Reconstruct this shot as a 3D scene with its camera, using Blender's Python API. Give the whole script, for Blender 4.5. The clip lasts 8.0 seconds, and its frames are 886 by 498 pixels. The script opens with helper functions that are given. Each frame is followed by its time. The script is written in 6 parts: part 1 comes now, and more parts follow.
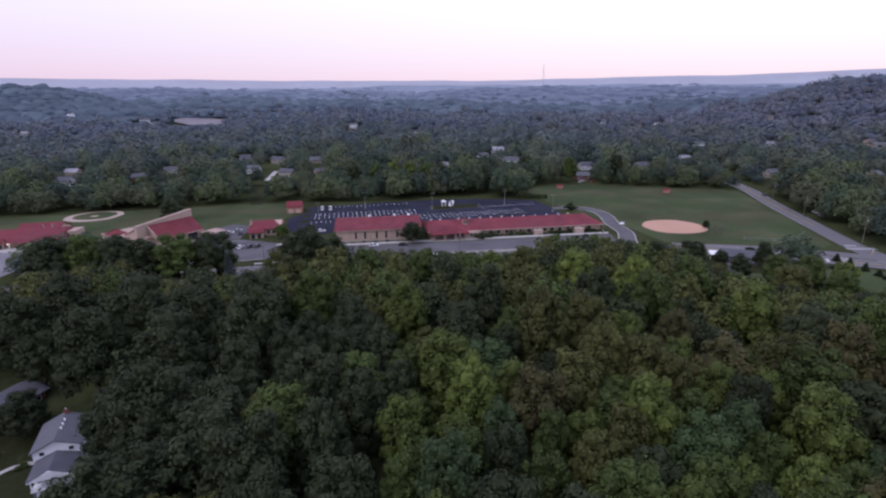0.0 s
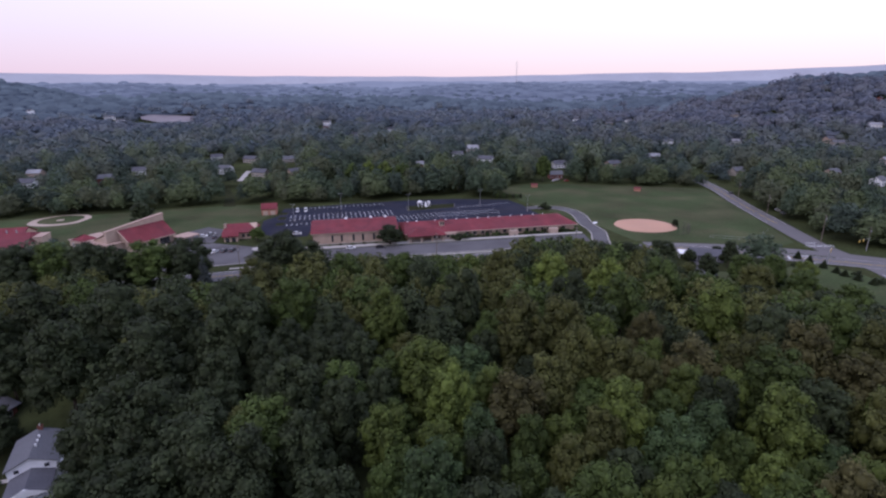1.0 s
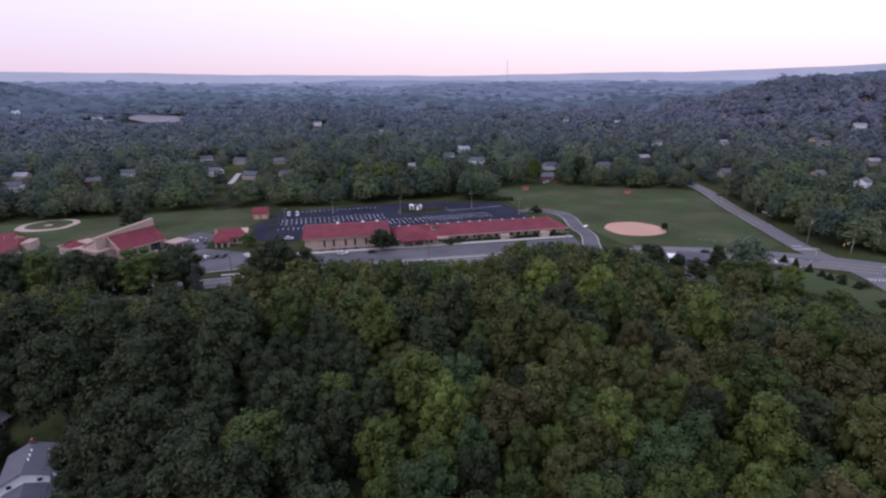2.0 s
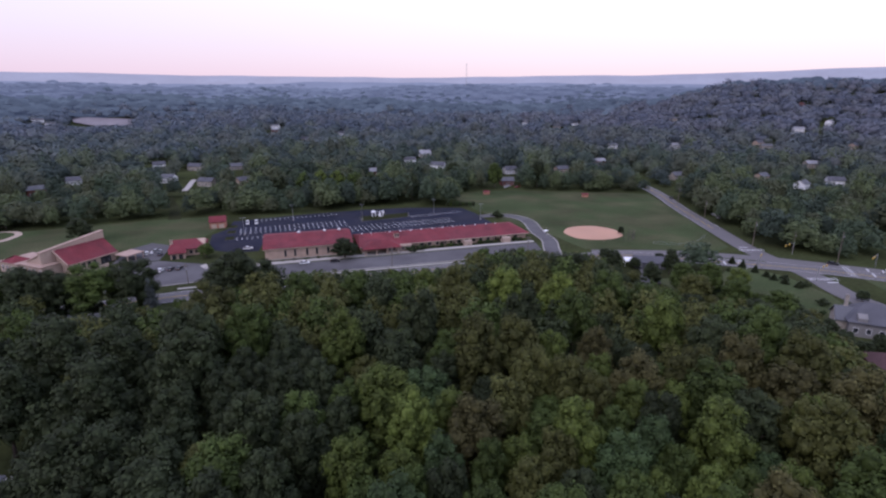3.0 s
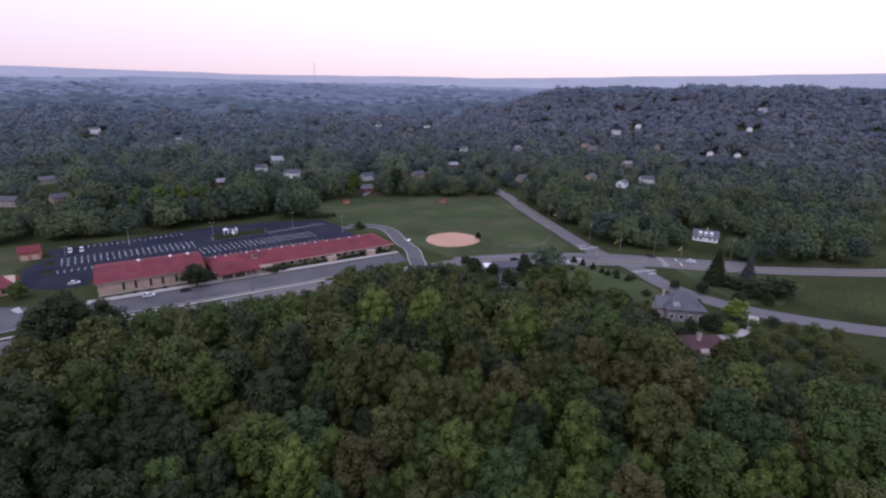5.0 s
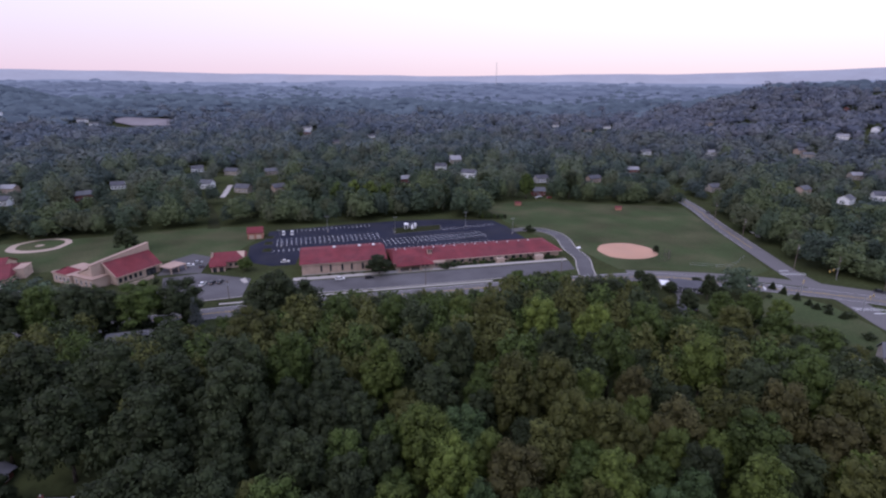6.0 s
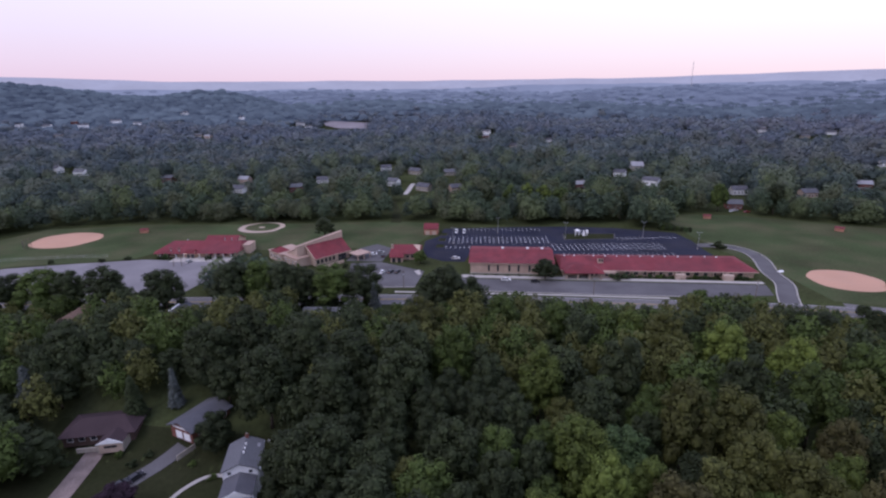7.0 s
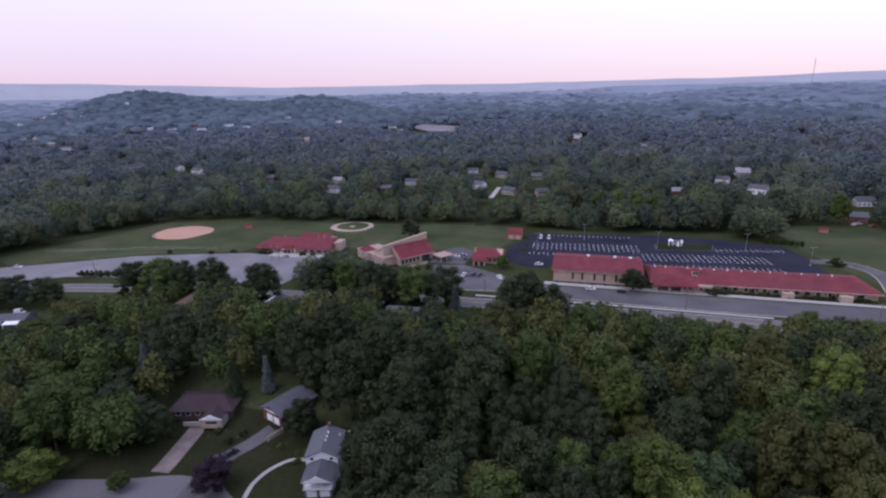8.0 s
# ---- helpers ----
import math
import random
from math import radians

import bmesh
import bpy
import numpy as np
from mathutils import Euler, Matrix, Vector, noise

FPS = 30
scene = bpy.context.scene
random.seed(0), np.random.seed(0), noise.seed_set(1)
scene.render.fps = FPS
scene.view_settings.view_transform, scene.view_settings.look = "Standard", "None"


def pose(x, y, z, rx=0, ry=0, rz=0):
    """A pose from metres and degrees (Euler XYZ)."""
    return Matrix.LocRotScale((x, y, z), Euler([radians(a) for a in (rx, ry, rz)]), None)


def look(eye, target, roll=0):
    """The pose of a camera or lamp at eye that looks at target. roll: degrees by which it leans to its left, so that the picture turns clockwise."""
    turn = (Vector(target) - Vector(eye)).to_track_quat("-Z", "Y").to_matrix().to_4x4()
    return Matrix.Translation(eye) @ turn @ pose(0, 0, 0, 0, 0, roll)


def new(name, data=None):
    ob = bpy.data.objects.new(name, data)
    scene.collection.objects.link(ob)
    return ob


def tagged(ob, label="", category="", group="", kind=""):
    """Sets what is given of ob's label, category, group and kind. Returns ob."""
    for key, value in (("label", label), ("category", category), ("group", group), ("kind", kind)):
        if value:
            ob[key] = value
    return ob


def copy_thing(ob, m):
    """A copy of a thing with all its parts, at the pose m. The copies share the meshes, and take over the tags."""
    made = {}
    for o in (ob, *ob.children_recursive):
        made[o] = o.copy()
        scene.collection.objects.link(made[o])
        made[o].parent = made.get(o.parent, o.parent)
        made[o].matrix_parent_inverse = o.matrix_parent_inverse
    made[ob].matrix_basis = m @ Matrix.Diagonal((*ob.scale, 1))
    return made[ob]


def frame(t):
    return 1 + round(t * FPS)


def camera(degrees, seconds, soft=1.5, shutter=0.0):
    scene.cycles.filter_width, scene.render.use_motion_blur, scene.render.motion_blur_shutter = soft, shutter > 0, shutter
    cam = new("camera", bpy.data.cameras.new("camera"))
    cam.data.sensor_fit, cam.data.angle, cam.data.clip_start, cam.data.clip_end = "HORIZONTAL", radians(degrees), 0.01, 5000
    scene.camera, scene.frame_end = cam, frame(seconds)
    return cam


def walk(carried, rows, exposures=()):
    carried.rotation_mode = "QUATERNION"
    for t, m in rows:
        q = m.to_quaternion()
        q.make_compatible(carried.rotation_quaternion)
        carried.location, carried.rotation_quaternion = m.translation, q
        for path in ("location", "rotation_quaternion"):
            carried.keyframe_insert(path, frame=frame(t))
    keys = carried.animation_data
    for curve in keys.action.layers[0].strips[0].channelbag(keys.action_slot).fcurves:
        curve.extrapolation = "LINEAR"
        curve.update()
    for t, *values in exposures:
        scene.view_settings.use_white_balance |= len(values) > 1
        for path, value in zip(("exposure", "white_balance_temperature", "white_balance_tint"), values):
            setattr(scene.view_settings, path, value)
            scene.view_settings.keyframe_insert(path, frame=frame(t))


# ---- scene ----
cam = camera(82.0, 8.0, soft=2.3)
# seconds, place, yaw, pitch, roll
ROWS = [
    (0.0, 0.00, 0.00, 67.66, -5.16, -16.55, -0.49),
    (0.3, -0.32, -0.48, 68.71, -5.48, -16.69, -0.46),
    (0.5, -0.54, -0.80, 69.41, -6.10, -16.79, -0.46),
    (0.7, -0.62, -0.85, 69.97, -6.96, -16.90, -0.37),
    (1.0, -0.75, -0.93, 70.82, -8.02, -17.02, -0.35),
    (1.2, -0.81, -0.96, 71.42, -8.49, -17.09, -0.33),
    (2.3, -1.12, -1.12, 74.69, -9.60, -17.15, -0.30),
    (2.5, -1.18, -1.15, 75.29, -10.57, -17.10, -0.21),
    (2.7, -1.21, -1.13, 75.89, -11.66, -17.06, -0.10),
    (3.0, -1.26, -1.10, 76.78, -13.41, -17.00, -0.04),
    (3.5, -1.28, -1.00, 78.41, -17.37, -16.99, 0.14),
    (3.8, -1.37, -0.90, 78.97, -19.11, -16.85, 0.22),
    (4.0, -1.43, -0.84, 79.35, -22.43, -16.84, 0.43),
    (4.1, -1.49, -0.72, 79.67, -24.50, -16.79, 0.51),
    (4.2, -1.56, -0.60, 79.99, -26.05, -16.79, 0.57),
    (4.50, -2.13, -0.05, 81.53, -29.30, -16.89, 0.80),
    (4.75, -2.60, 0.41, 82.81, -30.50, -16.95, 0.90),
    (5.00, -3.08, 0.87, 84.09, -29.70, -17.00, 1.00),
    (5.3, -3.65, 1.42, 85.63, -26.18, -17.15, 1.02),
    (5.4, -3.79, 1.43, 85.97, -24.42, -17.14, 0.98),
    (5.5, -3.92, 1.43, 86.31, -22.28, -17.20, 0.84),
    (5.7, -4.20, 1.27, 86.53, -14.99, -17.35, 0.08),
    (6.0, -4.61, 1.03, 86.87, -10.39, -17.29, 0.16),
    (6.2, -4.82, 0.95, 86.73, -6.50, -17.26, 0.08),
    (6.5, -5.14, 0.83, 86.52, 4.35, -17.02, -0.51),
    (6.7, -5.10, 0.82, 86.48, 7.25, -16.92, -0.61),
    (7.0, -5.04, 0.80, 86.42, 9.10, -16.75, -0.80),
    (7.2, -4.86, 0.65, 86.58, 11.95, -16.64, -0.86),
    (7.5, -4.58, 0.42, 86.83, 16.91, -16.43, -1.22),
    (7.8, -4.29, 0.43, 87.08, 18.60, -16.33, -1.39),
    (8.0, -4.09, 0.43, 87.25, 18.95, -16.29, -1.34),
]
walk(cam, [(t, pose(x, y, z, 0, 0, yaw) @ pose(0, 0, 0, 90 + pitch, 0, 0) @ pose(0, 0, 0, 0, 0, roll)) for t, x, y, z, yaw, pitch, roll in ROWS],
     exposures=[(0.0, 0.03, 6120, 18), (8.0, 0.03, 6120, 18)])

# ---------------- light ----------------
SUN_AZ = radians(-128.0)    # bearing of the low sun behind thin cloud, at the camera's back
world = bpy.data.worlds.new("dusk_sky")
scene.world = world
world.use_nodes = True
wn, wl = world.node_tree.nodes, world.node_tree.links
wn.clear()
w_out = wn.new("ShaderNodeOutputWorld")
w_bg = wn.new("ShaderNodeBackground")
w_geo = wn.new("ShaderNodeTexCoord")
w_sep = wn.new("ShaderNodeSeparateXYZ")
w_ramp = wn.new("ShaderNodeValToRGB")
w_sky = wn.new("ShaderNodeTexSky")
w_sky.sky_type = "NISHITA"
w_sky.sun_disc = False
w_sky.sun_elevation = radians(1.5)
w_sky.sun_rotation = SUN_AZ
w_gain = wn.new("ShaderNodeMix")
w_gain.data_type, w_gain.blend_type = "RGBA", "ADD"
w_gain.inputs[0].default_value = 0.012
stops = [(0.0, (0.45, 0.42, 0.56)), (0.5, (0.80, 0.62, 0.67)), (0.512, (0.85, 0.67, 0.71)), (0.530, (0.89, 0.76, 0.80)), (0.552, (0.92, 0.85, 0.89)),
         (0.585, (0.98, 0.95, 0.98)), (0.68, (0.72, 0.76, 0.98)), (1.0, (0.58, 0.63, 0.96))]
while len(w_ramp.color_ramp.elements) < len(stops):
    w_ramp.color_ramp.elements.new(0.5)
for el, (at, col) in zip(w_ramp.color_ramp.elements, stops):
    el.position, el.color = at, (*col, 1)
w_map = wn.new("ShaderNodeMapRange")
w_map.inputs[1].default_value, w_map.inputs[2].default_value = -1.0, 1.0
wl.new(w_geo.outputs["Generated"], w_sep.inputs[0])
wl.new(w_sep.outputs[2], w_map.inputs[0])
wl.new(w_map.outputs[0], w_ramp.inputs[0])
wl.new(w_ramp.outputs[0], w_gain.inputs[6])
wl.new(w_sky.outputs[0], w_gain.inputs[7])
# the west, where the sun went down, is paler than the pink sky beside it
w_side = wn.new("ShaderNodeMapRange")
w_side.inputs[1].default_value, w_side.inputs[2].default_value = -0.7, 0.8
w_tone = wn.new("ShaderNodeMix")
w_tone.data_type = "RGBA"
w_tone.inputs[6].default_value, w_tone.inputs[7].default_value = (0.87, 0.85, 0.93, 1), (1.10, 1.13, 1.08, 1)
w_mul = wn.new("ShaderNodeMix")
w_mul.data_type, w_mul.blend_type = "RGBA", "MULTIPLY"
w_mul.inputs[0].default_value = 1.0
wl.new(w_sep.outputs[0], w_side.inputs[0])
wl.new(w_side.outputs[0], w_tone.inputs[0])
wl.new(w_gain.outputs[2], w_mul.inputs[6])
wl.new(w_tone.outputs[2], w_mul.inputs[7])
wl.new(w_mul.outputs[2], w_bg.inputs[0])
w_bg.inputs[1].default_value = 1.08
wl.new(w_bg.outputs[0], w_out.inputs[0])

sun = new("sun", bpy.data.lights.new("sun", "SUN"))
sun.data.energy, sun.data.angle, sun.data.color = 1.25, radians(40), (1.0, 0.93, 0.90)
sun.matrix_world = look((math.sin(SUN_AZ) * 100, math.cos(SUN_AZ) * 100, 125), (0, 0, 0))

# ---------------- materials ----------------
def material(name, colour, rough=0.85, spread=0.25, scale=1.0, fine=8.0, bump=0.3, metal=0.0, per_object=0.0, per_island=0.0, stain=None, stain_scale=0.05, stain_amount=0.5, coords="Object", dist=0.1, gloss=0.25):
    m = bpy.data.materials.new(name)
    m.use_nodes = True
    n, l = m.node_tree.nodes, m.node_tree.links
    b = n["Principled BSDF"]
    b.inputs["Roughness"].default_value, b.inputs["Metallic"].default_value = rough, metal
    b.inputs["Specular IOR Level"].default_value = gloss
    tc = n.new("ShaderNodeTexCoord")
    def tex(s, detail=4.0):
        t = n.new("ShaderNodeTexNoise")
        t.inputs["Scale"].default_value, t.inputs["Detail"].default_value = s, detail
        l.new(tc.outputs[coords], t.inputs["Vector"])
        return t
    def mix(kind, fac, a, c):
        x = n.new("ShaderNodeMix")
        x.data_type, x.blend_type = "RGBA", kind
        for sock, v in ((x.inputs[0], fac), (x.inputs[6], a), (x.inputs[7], c)):
            if isinstance(v, bpy.types.NodeSocket):
                l.new(v, sock)
            elif isinstance(v, tuple):
                sock.default_value = (*v, 1)
            else:
                sock.default_value = v
        return x.outputs[2]
    def remap(v, lo, hi, a, c):
        x = n.new("ShaderNodeMapRange")
        x.inputs[1].default_value, x.inputs[2].default_value, x.inputs[3].default_value, x.inputs[4].default_value = lo, hi, a, c
        l.new(v, x.inputs[0])
        return x.outputs[0]
    big, small = tex(scale), tex(fine, 6.0)
    col = mix("MIX", 0.0, colour, colour)
    if stain:
        col = mix("MIX", remap(tex(stain_scale, 5.0).outputs[0], 0.42, 0.62, 0.0, stain_amount), col, stain)
    def vary(col, v, amount):
        grey = n.new("ShaderNodeCombineColor")
        f = remap(v, 0.0, 1.0, 1 - amount, 1 + amount)
        for i in range(3):
            l.new(f, grey.inputs[i])
        return mix("MULTIPLY", 1.0, col, grey.outputs[0])
    col = vary(col, remap(big.outputs[0], 0.3, 0.7, 0, 1), spread)
    col = vary(col, remap(small.outputs[0], 0.3, 0.7, 0, 1), spread * 0.7)
    if per_object:
        oi = n.new("ShaderNodeObjectInfo")
        col = vary(col, oi.outputs["Random"], per_object)
    if per_island:
        ge = n.new("ShaderNodeNewGeometry")
        col = vary(col, ge.outputs["Random Per Island"], per_island)
    l.new(col, b.inputs["Base Color"])
    if bump:
        bu = n.new("ShaderNodeBump")
        bu.inputs["Strength"].default_value, bu.inputs["Distance"].default_value = bump, dist
        l.new(small.outputs[0], bu.inputs["Height"])
        l.new(bu.outputs[0], b.inputs["Normal"])
    return m

def leaf_material(name, colour, per_object=0.22, per_island=0.38, patch=0.25, spread=0.25, stain=None, stain_scale=0.05):
    m = material(name, colour, rough=0.65, gloss=0.18, spread=spread, scale=patch, fine=1.2, bump=0.0, per_object=per_object, per_island=per_island, stain=stain, stain_scale=stain_scale, stain_amount=0.75)
    n, l = m.node_tree.nodes, m.node_tree.links
    b, out = n["Principled BSDF"], n["Material Output"]
    tr, mx = n.new("ShaderNodeBsdfTranslucent"), n.new("ShaderNodeMixShader")
    l.new(b.inputs["Base Color"].links[0].from_socket, tr.inputs["Color"])
    mx.inputs[0].default_value = 0.3
    l.new(b.outputs[0], mx.inputs[1])
    l.new(tr.outputs[0], mx.inputs[2])
    l.new(mx.outputs[0], out.inputs[0])
    return m

LEAF = {"g": leaf_material("leaf_green", (0.064, 0.092, 0.023)), "o": leaf_material("leaf_olive", (0.076, 0.082, 0.024)),
        "r": leaf_material("leaf_russet", (0.084, 0.079, 0.029)), "y": leaf_material("leaf_fresh", (0.092, 0.122, 0.027)),
        "l": leaf_material("leaf_lime", (0.140, 0.182, 0.038)), "b": leaf_material("leaf_cool", (0.052, 0.082, 0.030)),
        "d": leaf_material("leaf_dark", (0.037, 0.049, 0.021)), "p": leaf_material("leaf_purple", (0.030, 0.017, 0.026)),
        "s": leaf_material("needle_blue", (0.092, 0.106, 0.102))}
def stands(name, tones, leaf):
    """Leaf materials for the mixed trees of one stretch of woods."""
    return [leaf_material(name + "_" + w, t, 0.0, leaf) for w, t in zip(("green", "olive", "dark", "light"), tones)]
# farther stretches get paler, bluer leaves: air haze mixed into the base colour
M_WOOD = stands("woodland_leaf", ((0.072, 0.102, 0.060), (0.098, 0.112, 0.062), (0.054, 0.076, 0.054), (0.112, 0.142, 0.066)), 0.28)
M_WOOD2 = stands("faint_haze_woodland_leaf", ((0.086, 0.117, 0.092), (0.108, 0.125, 0.092), (0.064, 0.088, 0.078), (0.128, 0.157, 0.100)), 0.16)
M_WOOD25 = stands("hazed_woodland_leaf", ((0.112, 0.143, 0.146), (0.132, 0.150, 0.144), (0.088, 0.115, 0.128), (0.150, 0.176, 0.156)), 0.11)
M_WOOD3 = stands("deep_haze_woodland_leaf", ((0.128, 0.156, 0.190), (0.144, 0.161, 0.188), (0.106, 0.132, 0.170), (0.160, 0.184, 0.198)), 0.08)
# eastern stretches: the brighter, pinker haze there is put into the leaf colour
M_EAST = stands("pink_haze_woodland_leaf", ((0.116, 0.140, 0.146), (0.134, 0.147, 0.145), (0.092, 0.112, 0.128), (0.150, 0.170, 0.156)), 0.09)
M_EAST3 = stands("pink_haze_hill_leaf", ((0.146, 0.164, 0.202), (0.160, 0.169, 0.200), (0.122, 0.140, 0.182), (0.174, 0.188, 0.210)), 0.06)

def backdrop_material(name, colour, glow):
    """Far hills, kilometres off; emission stands in for the evening haze before them."""
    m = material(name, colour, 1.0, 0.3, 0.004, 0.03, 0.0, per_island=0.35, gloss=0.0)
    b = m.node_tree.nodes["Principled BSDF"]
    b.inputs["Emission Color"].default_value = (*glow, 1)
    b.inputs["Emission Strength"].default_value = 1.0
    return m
M_HILL1 = backdrop_material("far_hill_haze", (0.055, 0.07, 0.075), (0.036, 0.047, 0.082))
M_HILL2 = backdrop_material("distant_hill_haze", (0.06, 0.07, 0.08), (0.100, 0.122, 0.200))
M_HILL3 = backdrop_material("remote_hill_haze", (0.06, 0.07, 0.08), (0.172, 0.196, 0.308))
M_HILL4 = backdrop_material("horizon_hill_haze", (0.06, 0.07, 0.08), (0.305, 0.308, 0.430))
M_BARK = material("bark", (0.09, 0.07, 0.055), 0.95, 0.3, 0.8, 6, 0.6)
M_GROUND = material("rough_grass", (0.050, 0.060, 0.026), 0.95, 0.3, 0.02, 0.6, 0.4, stain=(0.035, 0.036, 0.020), stain_scale=0.03, gloss=0.0)
M_LAWN = material("mown_grass", (0.055, 0.073, 0.033), 0.95, 0.26, 0.03, 0.9, 0.3, stain=(0.080, 0.080, 0.044), stain_scale=0.035, stain_amount=0.8, gloss=0.03)
# yard grass, its colour darkened to include the shade of the trees around
M_LAWN2 = material("shade_darkened_grass", (0.028, 0.032, 0.014), 0.95, 0.2, 0.03, 0.9, 0.3, stain=(0.036, 0.037, 0.020), stain_scale=0.05, stain_amount=0.5, gloss=0.03)
M_CLAY = material("infield_clay", (0.50, 0.29, 0.20), 0.95, 0.08, 0.06, 1.2, 0.2, stain=(0.42, 0.26, 0.19), stain_scale=0.12, stain_amount=0.4)
M_CLAY2 = material("pale_infield_clay", (0.42, 0.33, 0.27), 0.95, 0.10, 0.06, 1.2, 0.2, stain=(0.36, 0.29, 0.24), stain_scale=0.12, stain_amount=0.4)
M_ASPH_NEW = material("fresh_asphalt", (0.027, 0.029, 0.045), 0.9, 0.2, 0.05, 3.0, 0.2, stain=(0.040, 0.040, 0.05), stain_scale=0.06, gloss=0.03)
M_ASPH = material("worn_asphalt", (0.125, 0.120, 0.125), 0.9, 0.14, 0.05, 2.5, 0.2, stain=(0.095, 0.09, 0.095), stain_scale=0.07, stain_amount=0.7, gloss=0.05)
M_ROAD = material("road_asphalt", (0.165, 0.155, 0.158), 0.9, 0.14, 0.05, 2.5, 0.2, stain=(0.125, 0.118, 0.12), stain_scale=0.05, stain_amount=0.7, gloss=0.05)
M_CONC = material("concrete", (0.42, 0.39, 0.36), 0.9, 0.14, 0.2, 3.0, 0.2, stain=(0.33, 0.31, 0.29), stain_scale=0.2)
M_PAINT = material("road_paint", (0.62, 0.62, 0.62), 0.8, 0.2, 0.4, 4.0, 0.0)
M_YELLOW = material("yellow_paint", (0.55, 0.38, 0.08), 0.8, 0.2, 0.4, 4.0, 0.0)
M_REDROOF = material("red_shingle", (0.185, 0.037, 0.046), 0.85, 0.20, 0.15, 2.2, 0.4, stain=(0.125, 0.034, 0.042), stain_scale=0.12, stain_amount=0.7)
M_TAN = material("tan_brick", (0.48, 0.35, 0.28), 0.9, 0.13, 0.3, 4.0, 0.4, stain=(0.43, 0.31, 0.245), stain_scale=0.15)
M_TANLIGHT = material("buff_stucco", (0.44, 0.335, 0.275), 0.9, 0.1, 0.3, 4.0, 0.2)
M_TANROOF = material("buff_roofing", (0.40, 0.285, 0.235), 0.9, 0.12, 0.2, 3.0, 0.2)
M_DARKGLASS = material("dark_glazing", (0.03, 0.032, 0.04), 0.15, 0.1, 0.5, 3.0, 0.0)
M_WHITE = material("white_siding", (0.82, 0.82, 0.84), 0.7, 0.06, 0.4, 5.0, 0.15)
M_BRICKRED = material("red_brick", (0.19, 0.075, 0.06), 0.9, 0.2, 0.4, 5.0, 0.4)
M_GREYROOF = material("grey_shingle", (0.130, 0.132, 0.145), 0.9, 0.18, 0.2, 3.0, 0.4, stain=(0.098, 0.10, 0.11), stain_scale=0.2)
M_GREYROOF2 = material("charcoal_shingle", (0.10, 0.10, 0.115), 0.9, 0.15, 0.2, 3.0, 0.4)
M_BROWNROOF = material("brown_shingle", (0.050, 0.033, 0.038), 0.9, 0.15, 0.2, 3.0, 0.4)
M_PALELOT = material("pale_worn_asphalt", (0.225, 0.212, 0.222), 0.9, 0.12, 0.04, 2.5, 0.2, stain=(0.18, 0.17, 0.18), stain_scale=0.05, stain_amount=0.7, gloss=0.05)
M_PALEROOF = material("pale_grey_shingle", (0.29, 0.29, 0.31), 0.85, 0.12, 0.2, 3.0, 0.3)
M_STONE = material("pale_stone", (0.36, 0.32, 0.28), 0.9, 0.2, 0.5, 4.0, 0.5)
M_WOODPOLE = material("weathered_pole", (0.16, 0.13, 0.11), 0.9, 0.2, 1.0, 6.0, 0.3)
M_METAL = material("galvanised_steel", (0.42, 0.43, 0.45), 0.45, 0.1, 1.0, 6.0, 0.0, metal=0.7)
M_DARKMETAL = material("dark_steel", (0.05, 0.05, 0.055), 0.5, 0.1, 1.0, 6.0, 0.0)
M_TYRE = material("tyre_rubber", (0.02, 0.02, 0.02), 0.9, 0.1, 1.0, 6.0, 0.0)
M_ORANGE = material("terracotta_paint", (0.36, 0.17, 0.125), 0.85, 0.12, 0.4, 3.0, 0.1)

def lamp_material(name, colour, strength):
    m = bpy.data.materials.new(name)
    m.use_nodes = True
    b = m.node_tree.nodes["Principled BSDF"]
    b.inputs["Base Color"].default_value = (0.8, 0.8, 0.8, 1)
    b.inputs["Emission Color"].default_value = (*colour, 1)
    b.inputs["Emission Strength"].default_value = strength
    return m
M_LAMP = lamp_material("lit_lamp", (1.0, 0.86, 0.72), 3.0)

# ---------------- mesh helpers ----------------
class Shape:
    """Plain vertex and face lists for one mesh."""
    def __init__(self):
        self.v, self.f = [], []
    def add(self, verts, faces):
        o = len(self.v)
        self.v += [tuple(p) for p in verts]
        self.f += [tuple(i + o for i in q) for q in faces]
        return self
    def box(self, x0, x1, y0, y1, z0, z1):
        return self.add([(x, y, z) for z in (z0, z1) for x, y in ((x0, y0), (x1, y0), (x1, y1), (x0, y1))],
                        [(3, 2, 1, 0), (4, 5, 6, 7), (0, 1, 5, 4), (1, 2, 6, 5), (2, 3, 7, 6), (3, 0, 4, 7)])
    def prism(self, pts, z0, z1):
        n = len(pts)
        return self.add([(x, y, z0) for x, y in pts] + [(x, y, z1) for x, y in pts],
                        [tuple(range(n - 1, -1, -1)), tuple(range(n, 2 * n))] + [(i, (i + 1) % n, n + (i + 1) % n, n + i) for i in range(n)])
    def loft(self, low, high):
        n = len(low)
        return self.add(list(low) + list(high), [tuple(range(n - 1, -1, -1)), tuple(range(n, 2 * n))] + [(i, (i + 1) % n, n + (i + 1) % n, n + i) for i in range(n)])
    def tube(self, a, b, r0, r1, n=8):
        a, b = Vector(a), Vector(b)
        q = (b - a).to_track_quat("Z", "Y")
        ring = [Vector((math.cos(6.2832 * i / n), math.sin(6.2832 * i / n), 0)) for i in range(n)]
        return self.loft([a + q @ (p * r0) for p in ring], [b + q @ (p * r1) for p in ring])
    def slab(self, top, thick):
        """A sloping sheet of given corners with thickness below it."""
        return self.loft([(x, y, z - thick) for x, y, z in top], top)

